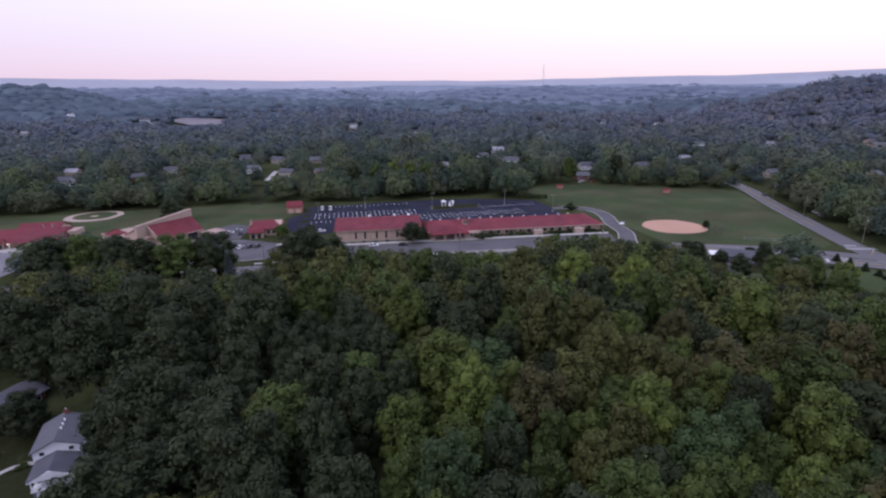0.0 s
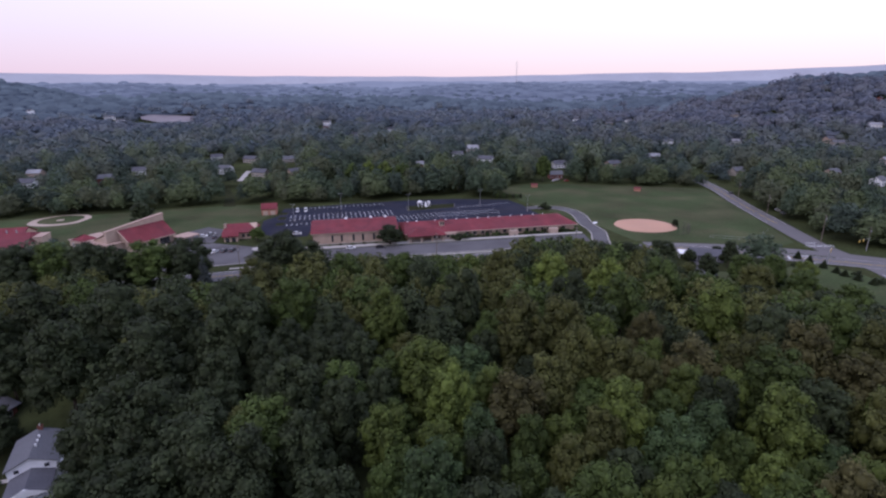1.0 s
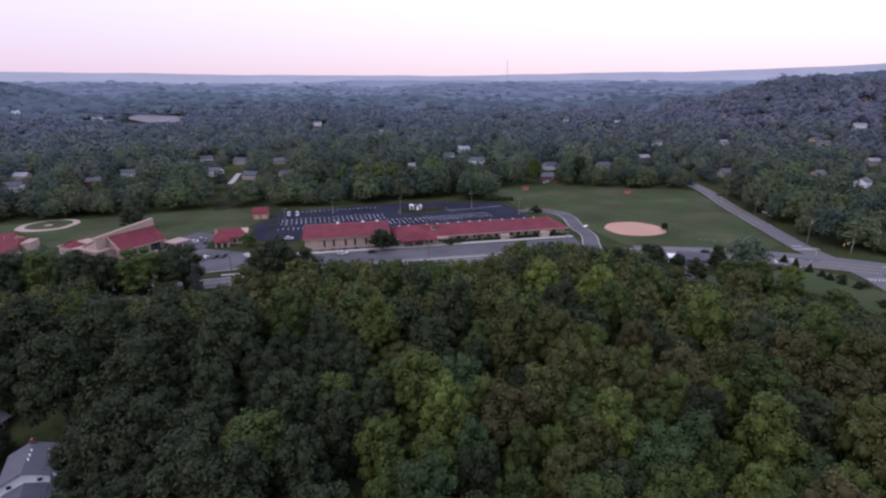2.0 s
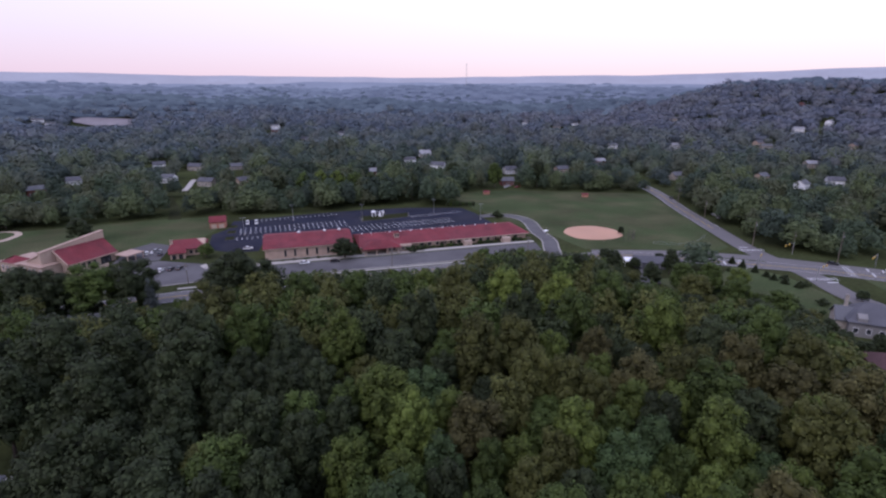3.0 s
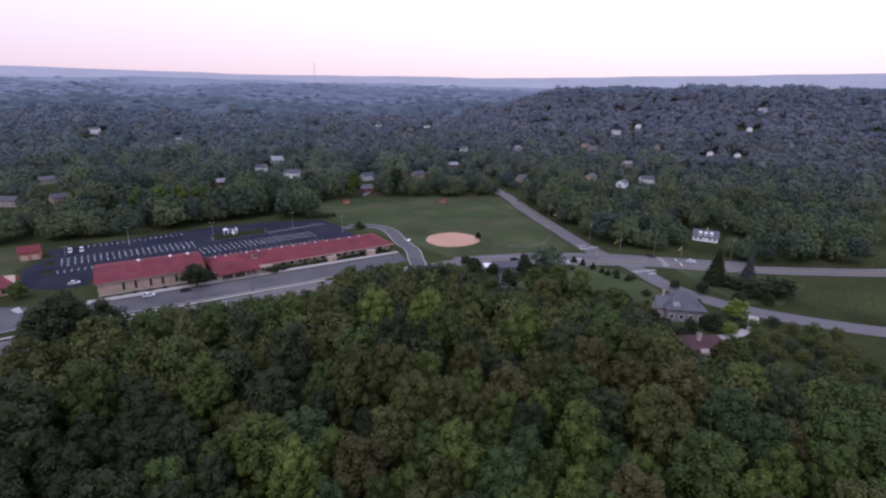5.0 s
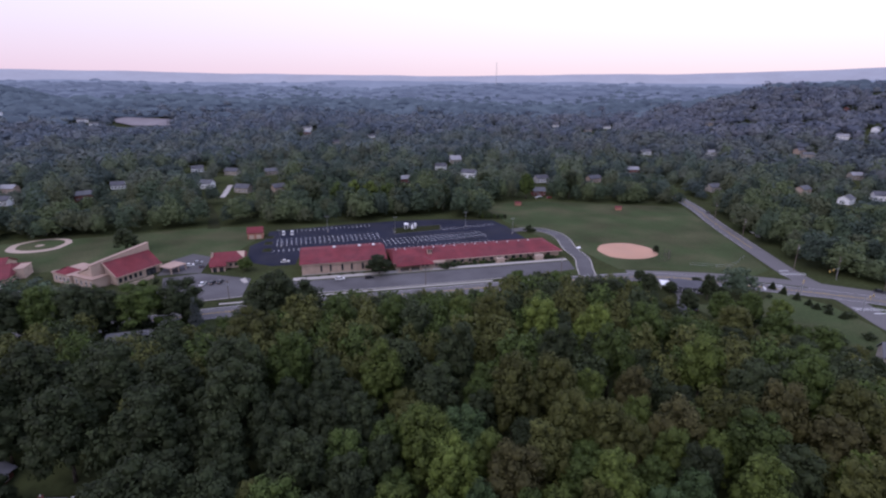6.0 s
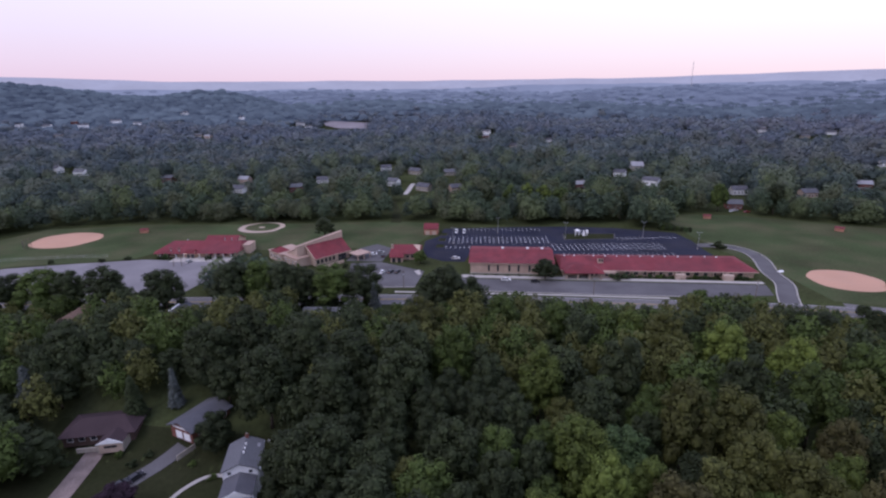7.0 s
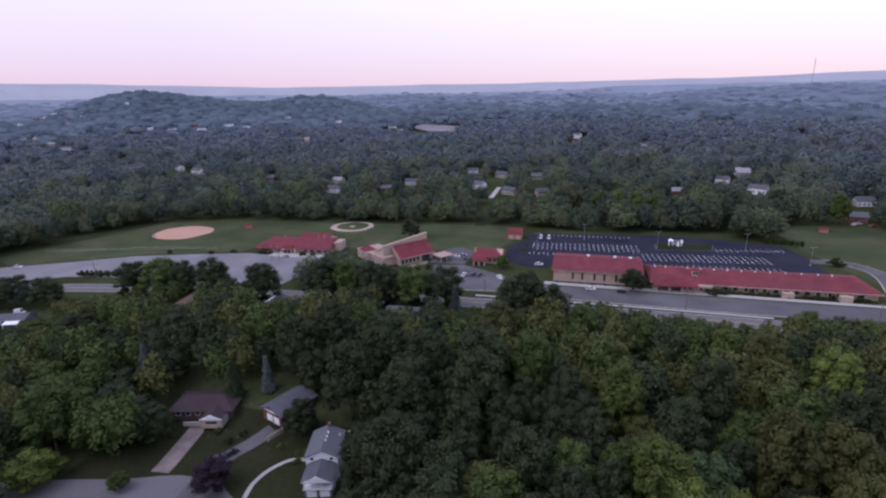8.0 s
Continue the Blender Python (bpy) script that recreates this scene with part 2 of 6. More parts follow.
def mesh_of(name, shape, mat, smooth=False):
    me = bpy.data.meshes.new(name)
    me.from_pydata(shape.v, [], shape.f)
    me.materials.append(mat)
    if smooth:
        me.polygons.foreach_set("use_smooth", [True] * len(me.polygons))
    me.update()
    return me

def part(name, shape, mat, parent, label="", smooth=False):
    """One mesh under a thing or under a part."""
    ob = new(name, mesh_of(name, shape, mat, smooth))
    ob.parent = parent
    if label:
        ob["label"] = label
    return ob

def thing(name, m, label, category, group="", kind=""):
    ob = new(name)
    ob.matrix_basis = m
    ob.empty_display_size = 0.5
    return tagged(ob, label, category, group, kind)

def soft(a, b, v):
    t = np.clip((v - a) / (b - a), 0, 1)
    return t * t * (3 - 2 * t)

# ---------------- the lie of the land ----------------
def wave(az, seed, k):
    return sum(np.sin(az * f * k + seed * (i + 1) * 1.7) / (i + 1) for i, f in enumerate((7.0, 15.0, 31.0, 57.0)))

def land(x, y):
    """Height of the ground; the school grounds are level at 0."""
    x, y = np.asarray(x, float), np.asarray(y, float)
    r, az = np.hypot(x, y), np.degrees(np.arctan2(x, y))
    z = -7.5 * soft(36, 66, -x) * soft(138, 100, y)
    a = np.radians(az)
    ridge = lambda d, w, elev: np.maximum(0, (80 + d * np.tan(np.radians(elev))) * np.exp(-((r - d) / w) ** 2))
    far = np.zeros_like(r)
    for d, w, elev in (
        (1150, 260, -3.35 + 0.25 * wave(a, 1.0, 1)),
        (1700, 330, -1.15 + 0.3 * wave(a, 2.0, 1) - 0.8 * np.exp(-((az - 25) / 9) ** 2)),
        (1500, 420, -2.6 + 3.2 * soft(27, 46, az) + 0.10 * wave(a, 5.0, 1.5)),
        (2100, 480, -2.5 + 3.7 * np.exp(-((az + 48) / 9) ** 2) + 2.9 * np.exp(-((az + 32) / 8) ** 2) + 0.08 * wave(a, 7.0, 1.5)),
        (2700, 420, 0.30 + 0.16 * wave(a, 3.0, 1.2)),
        (3600, 480, 0.95 + 0.12 * wave(a, 4.0, 1.0)),
        (4700, 600, 1.62 + 0.06 * wave(a, 6.0, 1.0) + 0.6 * soft(28, 62, np.abs(az - 3)))):
        far = np.maximum(far, ridge(d, w, elev))
    return z + far * soft(560, 1000, r)

def ground_at(x, y):
    return float(land(x, y))

def sheet(name, pts_fn, nu, nv, mat, lift=0.0, follow=True):
    """A grid sheet laid over the land."""
    vs = []
    for i in range(nu + 1):
        for j in range(nv + 1):
            x, y = pts_fn(i / nu, j / nv)
            vs.append((x, y, ground_at(x, y) + lift))
    fs = [(i * (nv + 1) + j, (i + 1) * (nv + 1) + j, (i + 1) * (nv + 1) + j + 1, i * (nv + 1) + j + 1) for i in range(nu) for j in range(nv)]
    s = Shape().add(vs, fs)
    me = mesh_of(name, s, mat)
    bm = bmesh.new()
    bm.from_mesh(me)
    bmesh.ops.recalc_face_normals(bm, faces=bm.faces)
    if sum(f.normal.z for f in bm.faces) < 0:
        bmesh.ops.reverse_faces(bm, faces=bm.faces)
    bm.to_mesh(me)
    bm.free()
    return new(name, me)

def flat(name, pts, mat, lift):
    """A level polygon on the school grounds."""
    s = Shape().prism(pts, -0.3, lift)
    me = mesh_of(name, s, mat)
    bm = bmesh.new()
    bm.from_mesh(me)
    bmesh.ops.recalc_face_normals(bm, faces=bm.faces)
    bm.to_mesh(me)
    bm.free()
    return new(name, me)

def smooth_line(pts, step=4.0):
    """A Catmull-Rom line through the points."""
    p = [Vector(q) for q in pts]
    p = [2 * p[0] - p[1]] + p + [2 * p[-1] - p[-2]]
    out = []
    for a, b, c, d in zip(p, p[1:], p[2:], p[3:]):
        n = max(2, int((c - b).length / step))
        for i in range(n):
            t = i / n
            out.append(0.5 * ((2 * b) + (c - a) * t + (2 * a - 5 * b + 4 * c - d) * t * t + (3 * b - a - 3 * c + d) * t ** 3))
    return out + [p[-2]]

def ribbon_shape(pts, width, lift, side=0.0, step=4.0):
    line = smooth_line(pts, step)
    vs = []
    for i, q in enumerate(line):
        d = (line[min(i + 1, len(line) - 1)] - line[max(i - 1, 0)]).normalized()
        nrm = Vector((-d.y, d.x))
        for k in (1, 0, -1):
            e = q + nrm * (side + k * width / 2)
            vs.append((e.x, e.y, ground_at(e.x, e.y) + lift))
    fs = []
    for i in range(len(line) - 1):
        for k in (0, 1):
            a = i * 3 + k
            fs.append((a, a + 1, a + 4, a + 3))
    s = Shape().add(vs, fs)
    return s

def ribbon(name, pts, width, mat, lift, label, category, side=0.0, kind="structure"):
    return tagged(new(name, mesh_of(name, ribbon_shape(pts, width, lift, side), mat)), label, category, kind=kind)

# ---------------- ground, roads, fields ----------------
radii = [6, 14, 22, 30, 38, 46, 54, 62, 70]
while radii[-1] < 160:
    radii.append(radii[-1] + 5)
while radii[-1] < 4950:
    radii.append(min(4960, radii[-1] * 1.035))
NAZ = 360
gv, gf = [(0.0, 0.0, 0.0)], []
ang = np.linspace(0, 2 * math.pi, NAZ, endpoint=False)
for rr in radii:
    xs, ys = rr * np.sin(ang), rr * np.cos(ang)
    gv += list(zip(xs.tolist(), ys.tolist(), land(xs, ys).tolist()))
for j in range(NAZ):
    gf.append((0, 1 + (j + 1) % NAZ, 1 + j))
for i in range(len(radii) - 1):
    for j in range(NAZ):
        a, b = 1 + i * NAZ + j, 1 + i * NAZ + (j + 1) % NAZ
        gf.append((a, b, b + NAZ, a + NAZ))
ground_me = mesh_of("ground", Shape().add(gv, gf), M_GROUND, True)
# outer ground rings take the hill materials, whose haze glow grows with distance
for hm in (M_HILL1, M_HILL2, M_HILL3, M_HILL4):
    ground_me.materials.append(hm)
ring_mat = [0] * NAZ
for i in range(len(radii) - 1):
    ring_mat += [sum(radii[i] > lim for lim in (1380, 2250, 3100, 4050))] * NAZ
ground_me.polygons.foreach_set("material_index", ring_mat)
ground = tagged(new("ground", ground_me), "rolling ground of rough grass and woodland floor", "ground", kind="structure")

FIELD_E = [(108, 296), (122, 262), (128, 226), (150, 222), (186, 204), (203, 212), (228, 282), (250, 350), (238, 358), (200, 372), (150, 392), (112, 392), (96, 372), (100, 330)]
FIELD_W = [(-362, 196), (-337, 187), (-306, 206), (-279, 225), (-222, 246), (-216, 262), (-150, 272), (-70, 285), (-62, 318), (-62, 346), (-94, 349), (-156, 337), (-198, 329), (-265, 322), (-334, 300), (-343, 260), (-352, 226)]
TRAIL = [(-98, 345), (-90, 345), (-97, 372), (-103, 392), (-114, 424), (-119, 424), (-109, 390), (-103, 370)]
CORNER = [(134, 180), (160, 172), (184, 187), (193, 168), (192, 146), (186, 132), (160, 130), (140, 142)]
VERGE = [(224, 160), (213, 132), (209, 114), (222, 104), (258, 112), (248, 136)]
for nm, pts, lb in (("lawn", FIELD_E, "wide mown green playing field with worn patches"), ("lawn", FIELD_W, "mown green ball fields behind the school"),
                    ("lawn", TRAIL, "grass strip running back between the woods"), ("lawn", CORNER, "mown grass corner plot beside the crossroads"), ("lawn", VERGE, "mown grass verge by the crossroads")):
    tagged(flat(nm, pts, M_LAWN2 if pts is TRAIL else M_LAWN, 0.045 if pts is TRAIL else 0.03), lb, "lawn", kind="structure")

MAIN = [(-420, 120), (-330, 150), (-250, 173), (-190, 184), (-130, 194), (-62, 205), (0, 210), (60, 213.5), (110, 215), (145, 211), (180, 192), (214, 172), (245, 147), (275, 126.5), (330, 96), (420, 60)]
CROSS = [(300, 470), (276, 410), (258, 348), (240, 300), (222, 246), (208, 200), (206, 170), (198, 142), (201, 116), (212, 94), (236, 66), (270, 40)]
ribbon("road", MAIN, 11.5, M_ROAD, 0.07, "grey two-lane main road with worn asphalt", "road")
ribbon("road", CROSS, 10.5, M_ROAD, 0.085, "grey asphalt side road climbing past the field", "road")
ribbon("road", [(128, 216), (160, 207), (186, 196), (206, 184), (224, 170), (246, 152), (262, 140)], 8, M_ROAD, 0.075, "widened asphalt turning lanes at the crossroads", "road", side=4.5)
SCHOOL_DRIVE = [(88, 306), (104, 309), (114, 307), (121, 298), (122, 284), (118, 264), (117, 246), (112, 232), (108, 220)]
ribbon("driveway", SCHOOL_DRIVE, 7.5, M_ASPH, 0.055, "grey asphalt drive curving round the school", "driveway")
for side in (-4.0, 4.0):
    ribbon("kerb", SCHOOL_DRIVE[1:], 0.5, M_CONC, 0.17, "pale concrete kerb along the drive", "kerb", side=side)

# lots
LOT_BACK = [(-57, 312), (-64, 300), (-62, 282), (-57, 268), (-47, 261.5), (-35, 262), (-34, 277), (13, 277), (16, 281), (100, 288), (98, 300), (97, 318), (92, 336), (56, 345), (20, 345), (-10, 341), (-57, 331)]
tagged(flat("parking_lot", LOT_BACK, M_ASPH_NEW, 0.06), "dark freshly sealed asphalt parking lot", "parking lot", kind="structure")
LOT_FRONT = [(-40, 219.5), (40, 222.5), (76, 225), (106, 230), (108, 243), (60, 240.5), (14, 238), (-30, 236), (-40, 236)]
tagged(flat("parking_lot", LOT_FRONT, M_ASPH, 0.06), "worn grey asphalt forecourt in front of the school", "parking lot", kind="structure")
LOT_CHURCH = [(-98, 215), (-54, 221.5), (-54, 244), (-80, 256), (-96, 252), (-92, 238)]
tagged(flat("parking_lot", LOT_CHURCH, M_ASPH, 0.06), "grey asphalt parking lot beside the church", "parking lot", kind="structure")
LOT_WEST = [(-372, 140), (-308, 165), (-282, 182), (-243, 190), (-205, 192), (-179, 200), (-160, 203), (-158, 228), (-150, 246), (-214, 245), (-250, 233), (-279, 221.5), (-306, 202.5), (-337, 183), (-372, 170)]
tagged(flat("parking_lot", LOT_WEST, M_PALELOT, 0.05), "pale worn asphalt parking lot west of the school", "parking lot", kind="structure")
MEADOW = [(-530, 1318), (-390, 1292), (-345, 1216), (-450, 1206), (-500, 1250)]
s_ = Shape().add([(x, y, ground_at(x, y) + 3.0) for x, y in MEADOW] + [(-440, 1258, ground_at(-440, 1258) + 3.2)], [(5, (i + 1) % 5, i) for i in range(5)])
tagged(new("lawn", mesh_of("lawn", s_, material("dry_meadow", (0.22, 0.20, 0.21), 0.95, 0.2, 0.02, 0.3, 0.0, gloss=0.0))), "pale dry hay meadow between distant woods", "meadow", kind="structure")
FARDRIVE = [(-112, 452), (-113, 470), (-115, 490), (-117, 512)]
ribbon("driveway", FARDRIVE, 4.6, M_CONC, 0.06, "pale concrete drive leading up between trees", "driveway")
walkway = [(-34, 237.0), (14, 239.5), (108, 244.5), (108, 247.2), (60, 245.2), (14, 243.2), (-34, 241.0)]
tagged(flat("pavement", walkway, M_CONC, 0.16), "pale concrete walk along the school front", "pavement", kind="structure")
tagged(flat("pavement", [(-59, 243), (-56, 238), (-54.5, 239), (-57, 246)], M_CONC, 0.15), "pale concrete path beside the small hall", "pavement", kind="structure")
tagged(flat("pavement", [(-100, 256), (-80, 257), (-80, 282), (-92, 290), (-100, 280)], M_ASPH, 0.10), "grey paved court between church and hall", "pavement", kind="structure")
ribbon("kerb", [(-40, 219), (40, 222), (76, 224.5)], 0.6, M_CONC, 0.2, "pale concrete kerb between forecourt and road", "kerb")
ribbon("kerb", [(-98, 214.6), (-54, 221)], 0.6, M_CONC, 0.2, "pale concrete kerb between lot and road", "kerb")
ribbon("pavement", [(-62, 214), (0, 218.3), (60, 221)], 1.6, M_CONC, 0.13, "narrow concrete pavement along the main road", "pavement")

def disc(name, cx, cy, r, mat, lift, label, n=48, wob=0.06, squash=1.0):
    pts = [(cx + r * (1 + wob * math.sin(3 * a + cx) * 0.5 + wob * 0.4 * math.sin(7 * a)) * math.cos(a), cy + squash * r * (1 + wob * math.cos(2 * a)) * math.sin(a)) for a in [6.28318 * i / n for i in range(n)]]
    return tagged(flat(name, pts, mat, lift), label, "infield", kind="structure")
disc("infield", 148, 254.5, 16.0, M_CLAY, 0.06, "reddish clay softball infield on the lawn")
disc("infield", -296, 277, 20.0, M_CLAY, 0.06, "reddish clay softball infield on the lawn")
disc("infield", -184, 322, 15.5, M_CLAY2, 0.06, "pale clay ring of a small baseball diamond")
disc("lawn", -184, 323.0, 11.6, M_LAWN, 0.09, "green grass inside the baseball diamond")
disc("infield", -184, 322, 2.2, M_CLAY2, 0.12, "round clay pitcher's mound", n=20)

# ---------------- trees ----------------
# x, y, crown radius of the larger trees, by the tone of their leaves
PLACED = {}
PLACED["g"] = [(66, 56, 3.7), (46, 59, 5.0), (-1, 64, 3.8), (21, 64, 4.8), (59, 65, 4.1), (10, 69, 4.1), (25, 73, 3.9), (-21, 78, 6.9), (-150, 82, 9.0), (108, 96, 8.9), (7, 101, 4.5), (120, 110, 9.0), (67, 122, 8.4), (-216, 126, 9.0), (-24, 134, 8.6), (101, 137, 9.0), (88, 139, 8.6), (8, 166, 7.7), (-11, 168, 9.0)]
PLACED["g"] += [(79, 189, 9.0), (63, 196, 9.0)]
PLACED["o"] = [(89, 62, 9.0), (31, 67, 5.0), (107, 84, 9.0), (53, 85, 5.0), (34, 87, 6.2), (81, 90, 6.6), (50, 92, 6.5), (42, 95, 6.1), (33, 107, 8.7), (44, 108, 8.2), (-37, 154, 9.0), (41, 156, 7.4)]
PLACED["r"] = [(106, 69, 8.1), (94, 89, 7.8), (67, 90, 7.1), (65, 106, 5.4)]
PLACED["y"] = [(59, 57, 4.6), (128, 65, 9.0), (71, 68, 7.1), (44, 75, 6.3), (0, 76, 5.4), (13, 85, 6.0), (22, 90, 5.2), (90, 113, 8.0), (1, 124, 9.0), (32, 165, 5.9)]
PLACED["b"] = [(103, 47, 6.7), (105, 56, 9.0), (48, 66, 6.0)]
PLACED["d"] = [(120, 52, 6.2), (37, 61, 5.1), (16, 68, 5.0), (81, 72, 6.6), (-14, 73, 6.0), (63, 76, 5.2), (161, 76, 9.0), (-8, 84, 6.3), (-46, 86, 8.8), (95, 100, 7.9), (155, 104, 5.7), (-12, 106, 5.8), (217, 107, 9.0), (-54, 114, 9.0), (207, 114, 9.0), (-35, 115, 8.8), (-74, 117, 9.0), (184, 118, 4.9), (129, 119, 7.7)]
PLACED["d"] += [(150, 122, 6.2), (52, 125, 7.7), (-37, 128, 9.0), (-99, 129, 9.0), (23, 129, 9.0), (-54, 130, 9.0), (-154, 132, 9.0), (-68, 132, 9.0), (118, 135, 9.0), (-90, 138, 9.0), (141, 155, 9.0), (-140, 160, 9.0), (96, 175, 9.0), (152, 183, 9.0), (-34, 188, 9.0), (135, 193, 4.1), (150, 196, 6.3)]
PLACED["d"] += [(129, 209, 7.1)]
PLACED["l"] = [(174, 97, 7.6), (71, 141, 6.9), (56, 148, 8.1)]
PLACED["d"] += [(-23, 68, 7.4), (-18, 90, 8.3)]

def inside(poly, x, y):
    x, y = np.asarray(x, float), np.asarray(y, float)
    res = np.zeros(x.shape, bool)
    n = len(poly)
    for i in range(n):
        (x0, y0), (x1, y1) = poly[i], poly[(i + 1) % n]
        if y0 == y1:
            continue
        res ^= ((y0 > y) != (y1 > y)) & (x < (x1 - x0) * (y - y0) / (y1 - y0) + x0)
    return res

def line_gap(pts, x, y):
    x, y = np.asarray(x, float), np.asarray(y, float)
    best = np.full(x.shape, 1e9)
    line = smooth_line(pts, 12.0)
    for a, b in zip(line, line[1:]):
        dx, dy = b.x - a.x, b.y - a.y
        t = np.clip(((x - a.x) * dx + (y - a.y) * dy) / (dx * dx + dy * dy + 1e-9), 0, 1)
        best = np.minimum(best, np.hypot(x - a.x - t * dx, y - a.y - t * dy))
    return best

SCHOOL_ZONE = [(-110, 208), (-54, 216), (40, 219), (108, 221), (132, 222), (132, 300), (112, 328), (98, 338), (56, 346), (20, 346), (-10, 342), (-66, 334), (-66, 290), (-150, 282), (-232, 284), (-226, 248), (-160, 244), (-150, 226), (-104, 228)]
YARDS = [(-140, 60), (-96, 50), (-52, 56), (-56, 84), (-60, 104), (-74, 112), (-88, 128), (-104, 128), (-112, 122), (-138, 112), (-138, 100), (-126, 100), (-122, 86), (-150, 82)]
YARD_E = [(166, 132), (160, 118), (162, 110), (150, 102), (148, 90), (164, 90), (190, 106), (190, 138)]
TRAIL_LINE = [(-94, 345), (-100, 372), (-106, 391), (-117, 424)]
GAPS = [FIELD_E, FIELD_W, CORNER, VERGE, LOT_WEST, SCHOOL_ZONE, YARDS, YARD_E, [(194, 114), (200, 92), (236, 78), (300, 100), (262, 128), (240, 140)], [(194, 150), (206, 122), (250, 128), (262, 146), (214, 204), (190, 192)], [(262, 172), (300, 160), (316, 196), (276, 206)], [(126, 162), (140, 160), (158, 204), (132, 206)],
        [(-94, 176), (-75, 178), (-75, 187), (-94, 187)], [(-191, 158), (-176, 156), (-174, 176), (-188, 178)], [(-150, 168), (-138, 168), (-138, 183), (-150, 183)], [(-250, 156), (-232, 150), (-205, 146), (-176, 150), (-180, 168), (-212, 164), (-240, 166)], [(-258, 136), (-238, 128), (-212, 136), (-240, 142)]]
HOUSES = []      # far houses: x, y, z, half width; filled below
# openings between the trees: x, y, z, half width
VISTAS = [(-84.5, 182.5, 4.2, 5.5), (-182.5, 162, 4.2, 3.5), (-144.5, 175.5, 4.6, 2.5), (-244, 129, 2.0, 5), (-334, 184, 0.3, 7), (-320, 180, 0.3, 7)]
def open_view(x, y, r):
    """The height under which a tree leaves the openings behind it in sight."""
    top = 99.0
    for hx, hy, hz, hw in VISTAS:
        d = math.hypot(hx, hy)
        along, across = (x * hx + y * hy) / d, abs(x * hy - y * hx) / d
        if across < hw * along / d + 0.8 * r and along < d + 2:
            top = min(top, 87 + (hz - 87) * along / d)
    return top

def blocked(x, y, pad):
    res = np.zeros(np.shape(x), bool)
    for poly in GAPS:
        cx, cy = np.mean([p[0] for p in poly]), np.mean([p[1] for p in poly])
        res |= inside(poly, x, y)
        for a in range(8):
            res |= inside(poly, x + pad * math.cos(a * 0.7854), y + pad * math.sin(a * 0.7854))
    res |= line_gap(TRAIL_LINE, x, y) < 2.0 + 0.7 * pad
    res |= line_gap(MAIN, x, y) < 7 + pad
    res |= line_gap(FARDRIVE, x, y) < 3 + pad
    res |= inside(MEADOW, x, y)
    res |= line_gap(CROSS, x, y) < 6 + pad
    return res

def hides_house(x, y, top, r):
    """True where a crown would stand before a far house that shows through the trees."""
    res = np.zeros(np.shape(x), bool)
    for hx, hy, hz, hw in HOUSES:
        d = math.hypot(hx, hy)
        ux, uy = hx / d, hy / d
        along, across = x * ux + y * uy, np.abs(x * uy - y * ux)
        sight = 78 + (hz - 78) * np.clip(along / d, 0, 1.5)
        res |= (across < hw * np.clip(along / d, 0.3, 1) + r * 0.75) & (along < d + hw) & (top > sight) & (along > 0.35 * d)
        res |= np.hypot(x - hx, y - hy) < hw + 0.45 * r
    return res

def rand_dir(rng):
    v = Vector((rng.gauss(0, 1), rng.gauss(0, 1), rng.gauss(0, 1)))
    return v.normalized()

def lumpy_ball(c, r, rng, sub=1):
    bm = bmesh.new()
    bmesh.ops.create_icosphere(bm, subdivisions=sub, radius=1.0)
    s = Shape()
    s.add([Vector(c) + Vector((v.co.x * r[0], v.co.y * r[1], v.co.z * r[2])) * rng.uniform(0.82, 1.12) for v in bm.verts], [tuple(v.index for v in f.verts) for f in bm.faces])
    bm.free()
    return s

